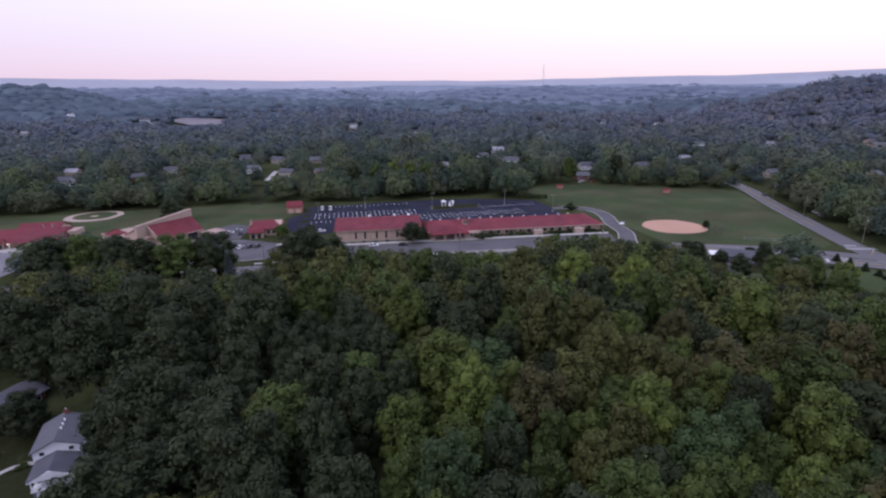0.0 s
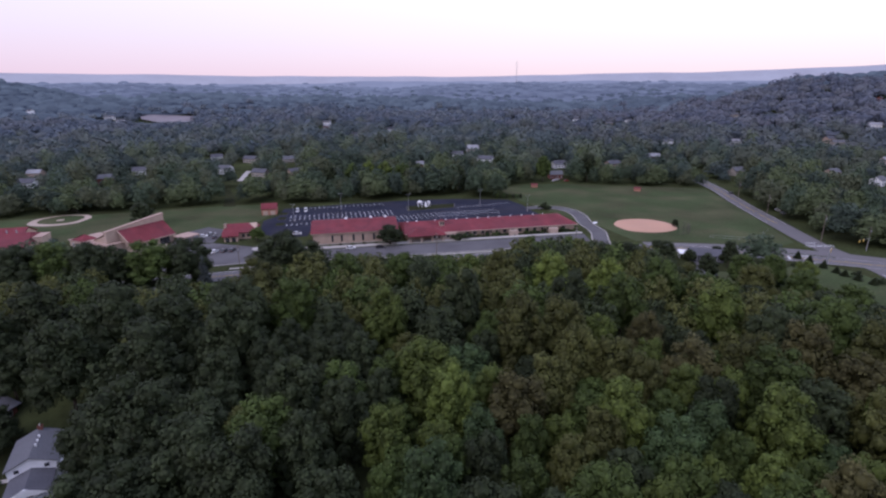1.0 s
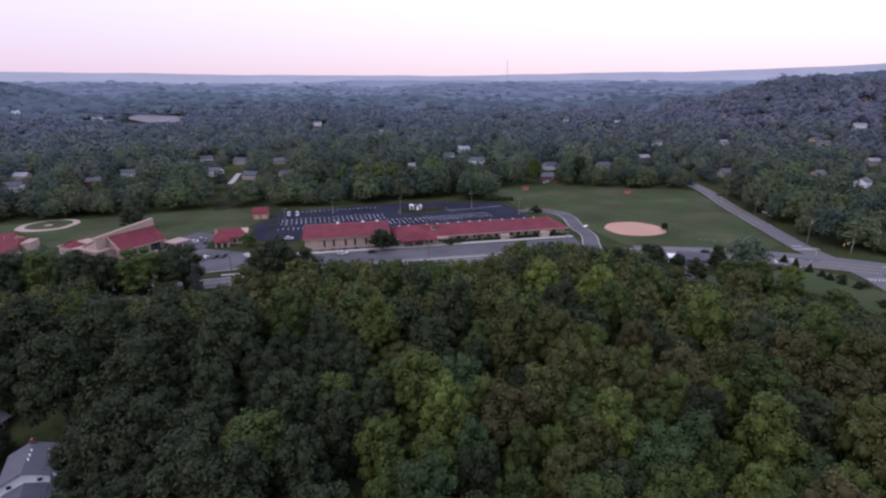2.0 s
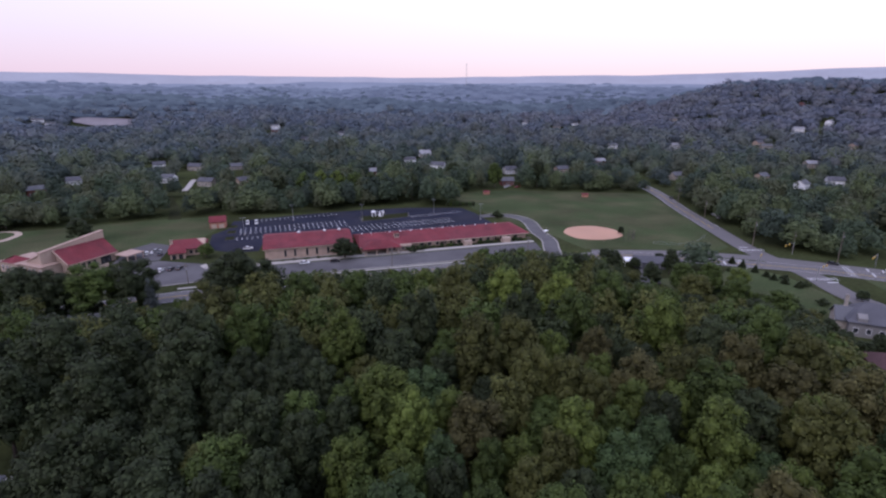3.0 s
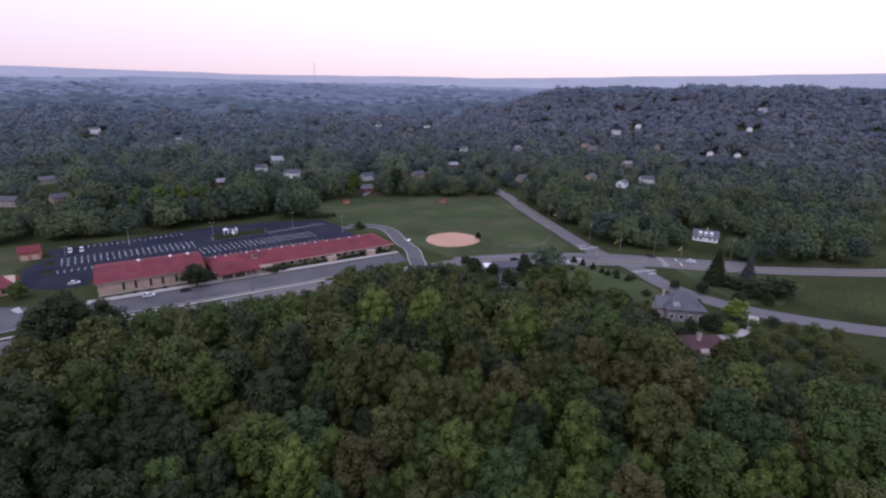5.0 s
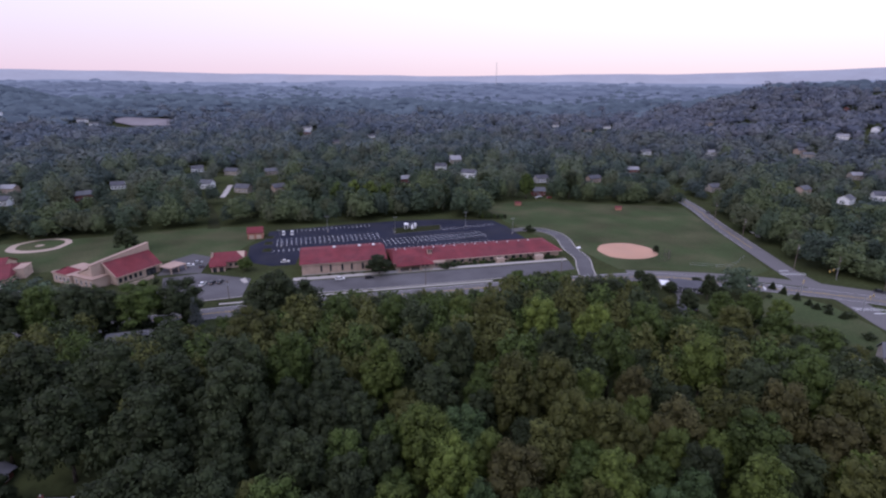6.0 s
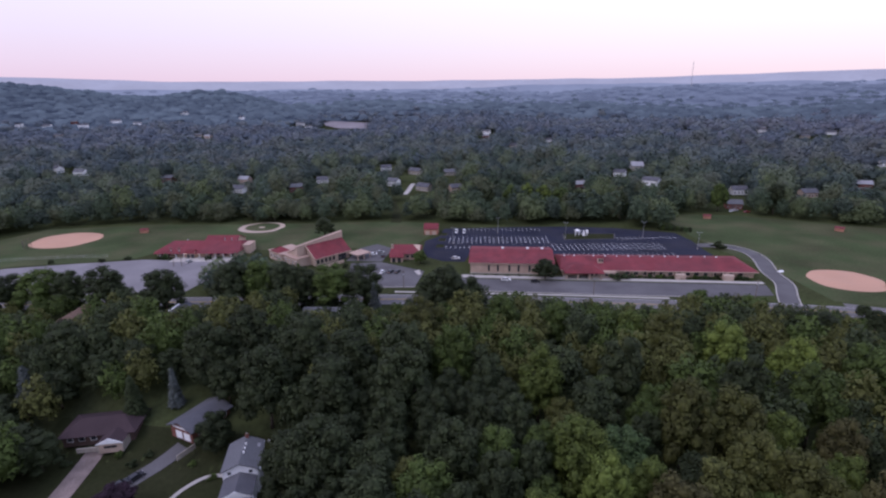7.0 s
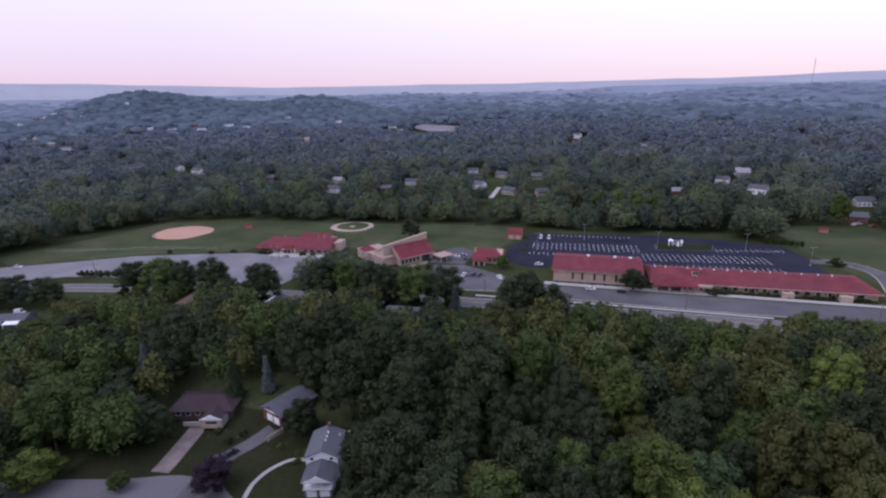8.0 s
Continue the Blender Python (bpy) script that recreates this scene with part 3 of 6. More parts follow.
def crown_shape(rng, R, z0, z1, lobes, tufts, size, solid=True, heart=0.60, lobe=(0.22, 0.38), fuzz=0.55):
    """A broad-leaved crown: a domed pile of uneven lobes, each thick with small leaf sprays."""
    s = Shape()
    zc, hz = (z0 + z1) / 2, (z1 - z0) / 2
    balls = [((0, 0, zc - 0.12 * hz), R * heart, hz * (0.54 + 0.4 * heart))]
    for i in range(lobes):
        a = 6.283 * (i * 0.618 + rng.uniform(-0.07, 0.07))
        h = 0.97 - 1.75 * ((i + rng.uniform(0.0, 0.8)) / lobes) ** 0.85
        k = (h + 0.30) / 1.30 if h > -0.30 else (h + 0.30) / 1.1
        out = R * math.sqrt(max(0.03, 1 - k * k)) * rng.uniform(0.56, 0.80)
        lr = R * rng.uniform(*lobe)
        balls.append(((out * math.cos(a), out * math.sin(a), zc + h * hz * 0.84), lr, lr * rng.uniform(0.85, 1.35)))
    s.n = []
    for c, r, rz in (balls if solid else balls[:1]):
        core = lumpy_ball(c, (r * 0.78, r * 0.78, rz * 0.78), rng, 1)
        s.add(core.v, core.f if solid else [f for f in core.f if sum(core.v[i][2] for i in f) / 3 > c[2] - 0.3 * rz])
        s.n += [(Vector(p) - Vector(c)).normalized() for p in core.v]
    area = [r * rz for _, r, rz in balls]
    tot = sum(area)
    for (c, r, rz), ar in zip(balls, area):
        for _ in range(int(tufts * ar / tot)):
            d = rand_dir(rng)
            if d.z < -0.5:
                d.z = -d.z
            p = Vector(c) + Vector((d.x * r, d.y * r, d.z * rz)) * rng.uniform(0.78, 1.12)
            nrm = (d + 0.45 * rand_dir(rng) + Vector((0, 0, 0.1))).normalized()
            u = nrm.orthogonal().normalized()
            v = nrm.cross(u)
            k = rng.uniform(0, 6.283)
            u, v = u * math.cos(k) + v * math.sin(k), v * math.cos(k) - u * math.sin(k)
            w = size * rng.uniform(0.55, 1.3)
            out = (p - Vector((0, 0, zc - 0.3 * hz))).normalized()
            s.n += [(d * 0.6 + out * 0.6 + nrm * fuzz + Vector((0, 0, 0.25))).normalized()] * 3
            s.add([p - u * w - v * w * 0.6, p + u * w * 0.9 - v * w * rng.uniform(0.3, 0.9), p + u * w * rng.uniform(-0.4, 0.4) + v * w], [(0, 1, 2)])
    return s

def leafy_mesh(shape, mat):
    """A crown whose sprays share the soft shading of the lobe that they grow on."""
    me = mesh_of("crown", shape, mat, True)
    me.normals_split_custom_set_from_vertices([tuple(v) for v in shape.n])
    return me

def conifer_shape(rng, R, z0, z1, tufts, size):
    s = Shape()
    rows = 9
    for i in range(rows):
        t = i / (rows - 1)
        c = lumpy_ball((0, 0, z0 + (z1 - z0) * (0.04 + 0.88 * t)), (R * (1.02 - t) * 0.72 + 0.1, R * (1.02 - t) * 0.72 + 0.1, (z1 - z0) * 0.09), rng, 1)
        s.add(c.v, c.f)
    for _ in range(tufts):
        t = rng.random() ** 1.4
        a = rng.uniform(0, 6.283)
        rad = R * (1.03 - t) * rng.uniform(0.7, 1.12)
        p = Vector((rad * math.cos(a), rad * math.sin(a), z0 + (z1 - z0) * t))
        out = Vector((math.cos(a), math.sin(a), -0.35)).normalized()
        side = Vector((-math.sin(a), math.cos(a), rng.uniform(-0.4, 0.4)))
        w = size * rng.uniform(0.5, 1.2)
        s.add([p - side * w * 0.5, p + out * w * 1.1, p + side * w * 0.5, p - out * w * 0.6 + Vector((0, 0, w * 0.4))], [(0, 1, 2), (0, 2, 3)])
    return s

def trunk_shape(rng, h, r, spread):
    s = Shape()
    z, p = 0.0, Vector((0, 0, -0.3))
    for i in range(4):
        q = Vector((rng.uniform(-0.25, 0.25), rng.uniform(-0.25, 0.25), h * (i + 1) / 4))
        s.tube(p, q, r * (1 - 0.2 * i), r * (0.8 - 0.2 * i), 7)
        p = q
    for i in range(6):
        a = i * 1.05 + rng.uniform(-0.3, 0.3)
        b = Vector((0, 0, h * rng.uniform(0.35, 0.75)))
        s.tube(b, b + Vector((math.cos(a) * spread, math.sin(a) * spread, h * rng.uniform(0.15, 0.32))), r * 0.42, r * 0.1, 5)
    return s

WORDS = {"g": "green", "o": "olive-green", "r": "russet-tinged olive", "y": "fresh green", "l": "bright yellow-green", "b": "cool green", "d": "dark green", "p": "dark purple"}
PROTO = {}
def tree_proto(tone, k):
    """The first tree of a kind stands at its own place; later ones are copies."""
    key = (tone, k)
    if key not in PROTO:
        rng = random.Random(100 * ord(tone) + k)
        R, top = 6.5, 20.0
        z0 = (1.8, 1.2, 2.4)[k % 3]
        PROTO[key] = (mesh_of("trunk", trunk_shape(rng, 14, 0.36, 3.4), M_BARK, True),
                      leafy_mesh(crown_shape(rng, R, z0, top, 26 + 5 * (k % 3), 3600, 0.32, lobe=(0.17, 0.33)), LEAF[tone]))
    return PROTO[key]

def plant(x, y, r, tone, k, rot, height, name="tree", label=None, category="tree", group="woodland trees"):
    trunk_me, crown_me = tree_proto(tone, k)
    m = pose(x, y, ground_at(x, y), 0, 0, rot) @ Matrix.Diagonal((r / 6.5, r / 6.5, height / 20.0, 1))
    ob = thing(name, m, label or ("broad-leaved woodland tree with a " + WORDS[tone] + " crown"), category, group)
    for nm, me in (("trunk", trunk_me), ("crown", crown_me)):
        o = new(nm, me)
        o.parent = ob
    return ob

VIEW = [(-75, 310), (-44, 300), (-37, 262), (-24, 258), (-20, 215), (-16, 203), (-12, 203), (-10, 243), (-6, 243), (-4, 232), (5, 224), (14, 224), (16, 252), (21, 260), (31, 258), (34, 215), (37, 225), (42, 212), (46, 226), (48, 220), (52, 218), (54, 206), (57, 184), (61, 184), (66, 192), (90, 200)]
def height_limit(x, y):
    """How high a tree may grow before it would shut off the open grounds behind."""
    az, d = math.degrees(math.atan2(x, y)), math.hypot(x, y)
    return max(5.0, 69.0 * (1 - d / float(np.interp(az, [v[0] for v in VIEW], [v[1] for v in VIEW]))))

rng = random.Random(7)
SPOTS = []
for tone, rows in PLACED.items():
    for x, y, r in rows:
        SPOTS.append((x, y, r, tone))
TALL = {(-152, 179): 20.0, (-220, 171): 17.0, (-207, 175): 19.0, (-196, 178): 18.0, (-181, 180): 19.0, (-142, 180): 21.0, (-125, 186): 21.5, (-114, 188): 22.5, (-104, 190): 20.5,
        (-262, 144): 15.0, (-247, 148): 14.5, (-280, 140): 15.0, (-200, 128): 11.5, (-188, 124): 12.0, (-182, 103): 13.0, (-171, 99): 12.5, (-139, 94): 13.5, (-128, 95): 11.0, (-146, 99): 13.0, (-97, 191): 19.0, (-84, 192.5): 20.5, (-70, 194): 20.0, (153, 86): 8.0, (161, 87): 7.4, (-143, 71): 10.0, (-120, 76.5): 5.0, (145, 182): 12.0, (133, 159): 14.5, (143, 156): 15.0, (149, 149): 14.5, (128, 171): 11.0, (125, 195): 9.5, (125, 142): 16.0, (140, 139): 14.5, (147, 128): 13.5, (-133, 124): 14.0, (-124, 129): 15.0, (-143, 117): 13.0, (-113, 129): 13.0, (-101, 130): 16.0, (-91, 124): 15.0, (-153, 92): 14.0, (-159, 84): 13.0, (-152, 106): 13.0, }
TALL_R = {(145, 182): 3.8, (133, 159): 5.5, (143, 156): 5.2, (149, 149): 5.0, (128, 171): 4.8, (125, 195): 4.6, (125, 142): 6.8, (140, 139): 6.0, (147, 128): 6.2, (-133, 124): 6.2, (-124, 129): 6.2, (-143, 117): 6.4, (-113, 129): 5.2, (-91, 124): 6.0, (-200, 128): 9.5, (-181, 180): 10.5, (-207, 175): 10.0, (-220, 171): 9.5, (-262, 144): 10.0, (-142, 180): 9.0, (-125, 186): 9.5, (-104, 190): 9.0, (-139, 94): 7.5, (-128, 95): 6.4, (-146, 99): 7.0, (-143, 71): 8.0, (-120, 76.5): 3.0, (-97, 191): 9.0, (-84, 192.5): 10.0, (-70, 194): 9.5, (-152, 179): 9.5, (153, 86): 4.6, (161, 87): 4.2}
for q in TALL:
    SPOTS.append((q[0], q[1], TALL_R.get(q, 7.6), {(-143, 71): "l", (-120, 76.5): "g", (-182, 103): "g", (-171, 99): "g"}.get(q, "gyog"[q[1] % 4] if q[0] > 120 and q[1] < 165 else "g" if q[0] % 3 == 0 else "d")))
SPOTS += [(148, 83, 5.5, "o"), (158, 82, 4.5, "g"), (167, 85, 4.5, "g"), (142, 92, 5.5, "o"), (146, 105, 4.5, "d"), (163.5, 106, 3.4, "d"), (172.5, 105.5, 3.8, "d"), (156, 111, 3.6, "d"), (159, 119, 3.0, "d")]
FIXED = {(q[0], q[1]) for q in SPOTS}
NEARZONE = [(-185, 40), (-120, 48), (-60, 28), (0, 22), (90, 22), (175, 40), (212, 80), (190, 100), (176, 140), (150, 206), (100, 208), (20, 204), (-30, 200), (-62, 197), (-130, 188), (-190, 177), (-250, 166), (-260, 120)]
tries = 0
while tries < 12000:
    tries += 1
    x, y = rng.uniform(-260, 212), rng.uniform(22, 200)
    r = rng.uniform(4.4, 8.0)
    if any((x - a) ** 2 + (y - b) ** 2 < (0.60 * (r + q)) ** 2 for a, b, q, _ in SPOTS):
        continue
    if not inside(NEARZONE, x, y) or blocked(np.array(x), np.array(y), 1.5):
        continue
    r = min(r, 1.5 + 0.35 * height_limit(x, y))
    tone = rng.choice("ggggyyyooogr" if x > 90 else "ggggooddbyyr" if x > 0 else "gdddddddoo" if y < 150 else "ggddddddoo")
    SPOTS.append((x, y, r, tone))
SPOTS.sort(key=lambda q: math.hypot(q[0], q[1]))
near_trees = [q for q in SPOTS if (q[0], q[1]) in FIXED]
near_trees += [q for q in SPOTS if q not in near_trees][:300 - len(near_trees)]
rest_trees = [q for q in SPOTS if q not in near_trees]
for x, y, r, tone in near_trees:
    h = min(24.5, max(7.0, 10 + r * 1.65)) * rng.uniform(0.92, 1.10)
    if (x, y) in TALL:
        h = TALL[(x, y)]
    elif (x, y) in FIXED and x > -25:
        r = min(r, 7.2, max(3.0, 0.62 * height_limit(x, y)))
        h = max(min(h, height_limit(x, y) + 0.5), r * 1.5)
    elif (x, y) not in FIXED:
        h = (7.5 + r * 1.6) * rng.uniform(0.85, 1.2)
        h = max(min(h, height_limit(x, y)), r * 1.3)
    h = min(h, open_view(x, y, r) - 0.5)
    if h < 4.0:
        continue
    plant(x, y, min(r, 0.75 * h), tone, rng.randrange(3), rng.uniform(0, 360), h)

# ---- woods further off: one mesh of stuff for each stretch ----
def mass(name, items, kinds, mat, label, smooth=False):
    """Joins many crowns of a few kinds into one mesh. items: x, y, z, radius, height, turn, kind."""
    vs, fs, ns, off = [], [], [], 0
    for k, (kv, kf, kn) in enumerate(kinds):
        sel = items[items[:, 6] == k]
        if not len(sel):
            continue
        c, s_ = np.cos(sel[:, 5])[:, None], np.sin(sel[:, 5])[:, None]
        px = kv[None, :, 0] * c - kv[None, :, 1] * s_
        py = kv[None, :, 0] * s_ + kv[None, :, 1] * c
        P = np.stack([sel[:, 0:1] + px * sel[:, 3:4], sel[:, 1:2] + py * sel[:, 3:4], sel[:, 2:3] + kv[None, :, 2] * sel[:, 4:5]], -1)
        n = len(kv)
        vs.append(P.reshape(-1, 3))
        ns.append(np.stack([kn[None, :, 0] * c - kn[None, :, 1] * s_, kn[None, :, 0] * s_ + kn[None, :, 1] * c, np.repeat(kn[None, :, 2], len(sel), 0)], -1).reshape(-1, 3))
        fs.append((kf[None] + (off + np.arange(len(sel)) * n)[:, None, None]).reshape(-1, 3))
        off += len(sel) * n
    V, Fc = np.concatenate(vs), np.concatenate(fs)
    me = bpy.data.meshes.new(name)
    me.vertices.add(len(V))
    me.vertices.foreach_set("co", V.astype(np.float32).ravel())
    me.loops.add(Fc.size)
    me.loops.foreach_set("vertex_index", Fc.astype(np.int32).ravel())
    me.polygons.add(len(Fc))
    me.polygons.foreach_set("loop_start", np.arange(0, Fc.size, 3, dtype=np.int32))
    me.polygons.foreach_set("loop_total", np.full(len(Fc), 3, np.int32))
    if smooth:
        me.polygons.foreach_set("use_smooth", np.ones(len(Fc), bool))
    me.update(calc_edges=True)
    me.normals_split_custom_set_from_vertices(np.concatenate(ns).astype(np.float32))
    me.materials.append(mat)
    return tagged(new(name, me), label, "woods", kind="stuff")

def tri(shape):
    out = []
    for f in shape.f:
        for i in range(1, len(f) - 1):
            out.append((f[0], f[i], f[i + 1]))
    return np.array(shape.v, float), np.array(out, int)

# unit crowns: radius 1, height 1
def canopy(seed, sub, lobes, tufts, size, rough=0.05, lift=0.5, deep=0.3, floor=0.16):
    """A broad rounded crown of one skin, swollen into lobes, with loose sprays round it."""
    rng = random.Random(seed)
    bm = bmesh.new()
    bmesh.ops.create_icosphere(bm, subdivisions=sub, radius=1.0)
    d = np.array([v.co[:] for v in bm.verts])
    faces = np.array([[v.index for v in f.verts] for f in bm.faces])
    bm.free()
    swell = np.zeros(len(d))
    for i in range(lobes):
        a, z = 6.283 * (i * 0.618 + rng.uniform(-0.08, 0.08)), 1.0 - 1.5 * (i + 0.5) / lobes + rng.uniform(-0.08, 0.08)
        q = math.sqrt(max(0.0, 1 - z * z))
        c = np.array([q * math.cos(a), q * math.sin(a), z])
        swell = np.maximum(swell, rng.uniform(0.35, 1.0) * np.clip(1 - np.linalg.norm(d - c, axis=1) / rng.uniform(0.40, 0.85), 0, 1) ** 0.6)
    r = (1.04 - deep + deep * swell) * np.array([rng.uniform(1 - rough, 1 + rough) for _ in d])
    turn, wide = rng.uniform(0, 6.28), rng.uniform(0.0, 0.22)
    r = r * (1 + wide * np.cos(2 * np.arctan2(d[:, 1], d[:, 0]) + turn) * (1 - d[:, 2] ** 2))
    lean = rng.uniform(-0.15, 0.15)
    v = d * r[:, None] * np.array([1.0, 1.0, 0.52]) + np.array([0, 0, 0.47])
    v[:, 0] += lean * v[:, 2]
    v[:, 2] = v[:, 2] * 0.98 + 0.02
    faces = faces[v[faces][:, :, 2].mean(1) > floor]
    fn = np.cross(v[faces[:, 1]] - v[faces[:, 0]], v[faces[:, 2]] - v[faces[:, 0]])
    n = np.zeros_like(v)
    for k in range(3):
        np.add.at(n, faces[:, k], fn)
    n = n / np.maximum(1e-9, np.linalg.norm(n, axis=1))[:, None] * 0.8 + 0.2 * d + np.array([0, 0, lift])
    vs, fs, ns = [v], [faces], [n]
    pick = [i for i in range(len(d)) if d[i][2] > -0.35]
    for k in range(tufts):
        i = rng.choice(pick)
        p = v[i] + np.array([rng.gauss(0, 0.06), rng.gauss(0, 0.06), rng.gauss(0, 0.03)]) + 0.03 * d[i]
        w = size * rng.uniform(0.6, 1.3)
        vs.append(np.array([p + np.array([rng.gauss(0, w), rng.gauss(0, w), rng.gauss(0, w * 0.5)]) for _ in range(3)]))
        fs.append(np.array([[0, 1, 2]]) + len(v) + 3 * k)
        ns.append(np.repeat((n[i] + np.array([rng.gauss(0, 0.4), rng.gauss(0, 0.4), rng.gauss(0, 0.4)]))[None], 3, 0))
    N = np.concatenate(ns)
    return np.concatenate(vs), np.concatenate(fs), N / np.linalg.norm(N, axis=1)[:, None]

hill_kinds = [canopy(150 + k, 2, 7, 0, 0.1, 0.12, 0.6, 0.30, 0.42) for k in range(5)]
edge_kinds, low_kinds, duo_kinds, far_kinds = [], [], [], []
for kinds, lobes, tufts, size, heart, fuzz in ((edge_kinds, 18, 860, 0.46, 0.64, 0.5), (low_kinds, 12, 330, 0.60, 0.74, 0.32), (duo_kinds, 9, 150, 0.80, 0.84, 0.16), (far_kinds, 6, 64, 1.05, 0.94, 0.10)):
    for k in range(5):
        shape = crown_shape(random.Random(160 + k + lobes), 5.5, 1.2, 14.0, lobes, tufts, size, False, heart, (0.18, 0.34), fuzz)
        kv, kf = tri(shape)
        kinds.append((kv / np.array([5.5, 5.5, 14.0]), kf, np.array(shape.n, float)))

nrng = np.random.default_rng(5)
def scatter(r0, r1, spacing, a0=-64, a1=70):
    n = int(math.radians(a1 - a0) * (r1 * r1 - r0 * r0) / 2 / spacing ** 2)
    # stratified by rings, then shaken
    r = np.sqrt(nrng.uniform(r0 * r0, r1 * r1, n))
    a = np.radians(nrng.uniform(a0, a1, n))
    return r * np.sin(a), r * np.cos(a)

def thin(x, y, gap):
    """Drops points that crowd one another, cell by cell."""
    cell = {}
    keep = []
    for i, (a, b) in enumerate(zip(x.tolist(), y.tolist())):
        key = (int(a // gap), int(b // gap))
        if key in cell:
            continue
        cell[key] = 1
        keep.append(i)
    return np.array(keep)

def woods(name, r0, r1, gap, rmin, rmax, hmin, hmax, kinds, mat, label, extra=None, skip_near=True):
    x, y = scatter(200 if r0 == 200 else r0 * 0.88, r1 * 1.12, gap * 0.62)
    k = thin(x, y, gap)
    x, y = x[k], y[k]
    r, a = np.hypot(x, y), np.arctan2(x, y)
    edge = r * (1 + 0.03 * np.sin(9 * a + r0) + 0.02 * np.sin(23 * a) + 0.045 * nrng.standard_normal(len(x)))
    k = ((edge > r0) | (r0 == 200)) & (edge < r1)
    x, y = x[k], y[k]
    rad = rmin + (rmax - rmin) * nrng.random(len(x)) ** 1.6
    hgt = nrng.uniform(hmin, hmax, len(x)) * (0.75 + 0.35 * (rad - rmin) / (rmax - rmin))
    hgt *= 1.0 + 0.12 * np.sin(x / 23 + 1.3 * np.sin(y / 41)) + 0.12 * np.sin(y / 31 + 1.7 * np.sin(x / 57))
    z = land(x, y)
    ok = ~blocked(x, y, 0.48 * rad) & ~hides_house(x, y, z + hgt, rad)
    if skip_near:
        ok &= ~inside(NEARZONE, x, y)
    if extra is not None:
        ok &= extra(x, y)
    x, y, z, rad, hgt = x[ok], y[ok], z[ok], rad[ok], hgt[ok]
    items = np.stack([x, y, z - 0.3, rad, hgt, nrng.uniform(0, 6.28, len(x)), nrng.integers(0, len(kinds), len(x)).astype(float)], 1)
    for i, m in enumerate(mat):
        mass(name, items[i::len(mat)], kinds, m, label, True)

# ---------------- building helpers ----------------
def window(parent, cx, y, cz, w, h, frame_mat=None, out=-1):
    """A window in a wall that faces -y (out=-1) or +y: a frame with its pane."""
    f = Shape()
    t, d = 0.09, 0.10
    ya, yb = (y - d, y + 0.05) if out < 0 else (y - 0.05, y + d)
    f.box(cx - w / 2 - t, cx + w / 2 + t, ya, yb, cz - h / 2 - t, cz - h / 2)
    f.box(cx - w / 2 - t, cx + w / 2 + t, ya, yb, cz + h / 2, cz + h / 2 + t)
    f.box(cx - w / 2 - t, cx - w / 2, ya, yb, cz - h / 2, cz + h / 2)
    f.box(cx + w / 2, cx + w / 2 + t, ya, yb, cz - h / 2, cz + h / 2)
    ob = part("window", f, frame_mat or M_WHITE, parent)
    p = Shape().box(cx - w / 2, cx + w / 2, y - 0.04, y + 0.04, cz - h / 2, cz + h / 2)
    part("pane", p, M_DARKGLASS, ob, "dark reflecting glass")
    return ob

def side_window(parent, x, cy, cz, w, h, out):
    f = Shape()
    t, d = 0.09, 0.10
    xa, xb = (x - d, x + 0.05) if out < 0 else (x - 0.05, x + d)
    f.box(xa, xb, cy - w / 2 - t, cy + w / 2 + t, cz - h / 2 - t, cz - h / 2)
    f.box(xa, xb, cy - w / 2 - t, cy + w / 2 + t, cz + h / 2, cz + h / 2 + t)
    f.box(xa, xb, cy - w / 2 - t, cy - w / 2, cz - h / 2, cz + h / 2)
    f.box(xa, xb, cy + w / 2, cy + w / 2 + t, cz - h / 2, cz + h / 2)
    ob = part("window", f, M_WHITE, parent)
    part("pane", Shape().box(x - 0.04, x + 0.04, cy - w / 2, cy + w / 2, cz - h / 2, cz + h / 2), M_DARKGLASS, ob, "dark reflecting glass")
    return ob

def gable_body(x0, x1, y0, y1, h, ridge, base=-0.5):
    """Walls with gables at x0 and x1."""
    ym = (y0 + y1) / 2
    prof = [(y0, base), (y1, base), (y1, h), (ym, ridge), (y0, h)]
    return Shape().loft([(x0, y, z) for y, z in prof], [(x1, y, z) for y, z in prof])

def gable_roof(x0, x1, y0, y1, h, ridge, over=0.6, thick=0.3):
    ym = (y0 + y1) / 2
    k = (ridge - h) / (ym - y0)
    e = h - over * k
    s = Shape()
    s.slab([(x0 - over, y0 - over, e + thick), (x1 + over, y0 - over, e + thick), (x1 + over, ym, ridge + thick), (x0 - over, ym, ridge + thick)], thick)
    s.slab([(x0 - over, ym, ridge + thick), (x1 + over, ym, ridge + thick), (x1 + over, y1 + over, e + thick), (x0 - over, y1 + over, e + thick)], thick)
    return s

def hip_roof(x0, x1, y0, y1, h, ridge, over=0.7, thick=0.25, left=1.0, right=1.0):
    """A roof hipped at either end by left and right times half its depth."""
    x0, x1, y0, y1 = x0 - over, x1 + over, y0 - over, y1 + over
    ym, d = (y0 + y1) / 2, (y1 - y0) / 2
    a, b = (x0 + d * left, ym, ridge), (x1 - d * right, ym, ridge)
    c = [(x0, y0, h), (x1, y0, h), (x1, y1, h), (x0, y1, h)]
    low = [(x, y, z - thick) for x, y, z in c]
    s = Shape()
    s.add(low + c + [a, b], [(3, 2, 1, 0), (0, 1, 5, 4), (1, 2, 6, 5), (2, 3, 7, 6), (3, 0, 4, 7), (4, 5, 9, 8), (5, 6, 9), (6, 7, 8, 9), (7, 4, 8)])
    return s

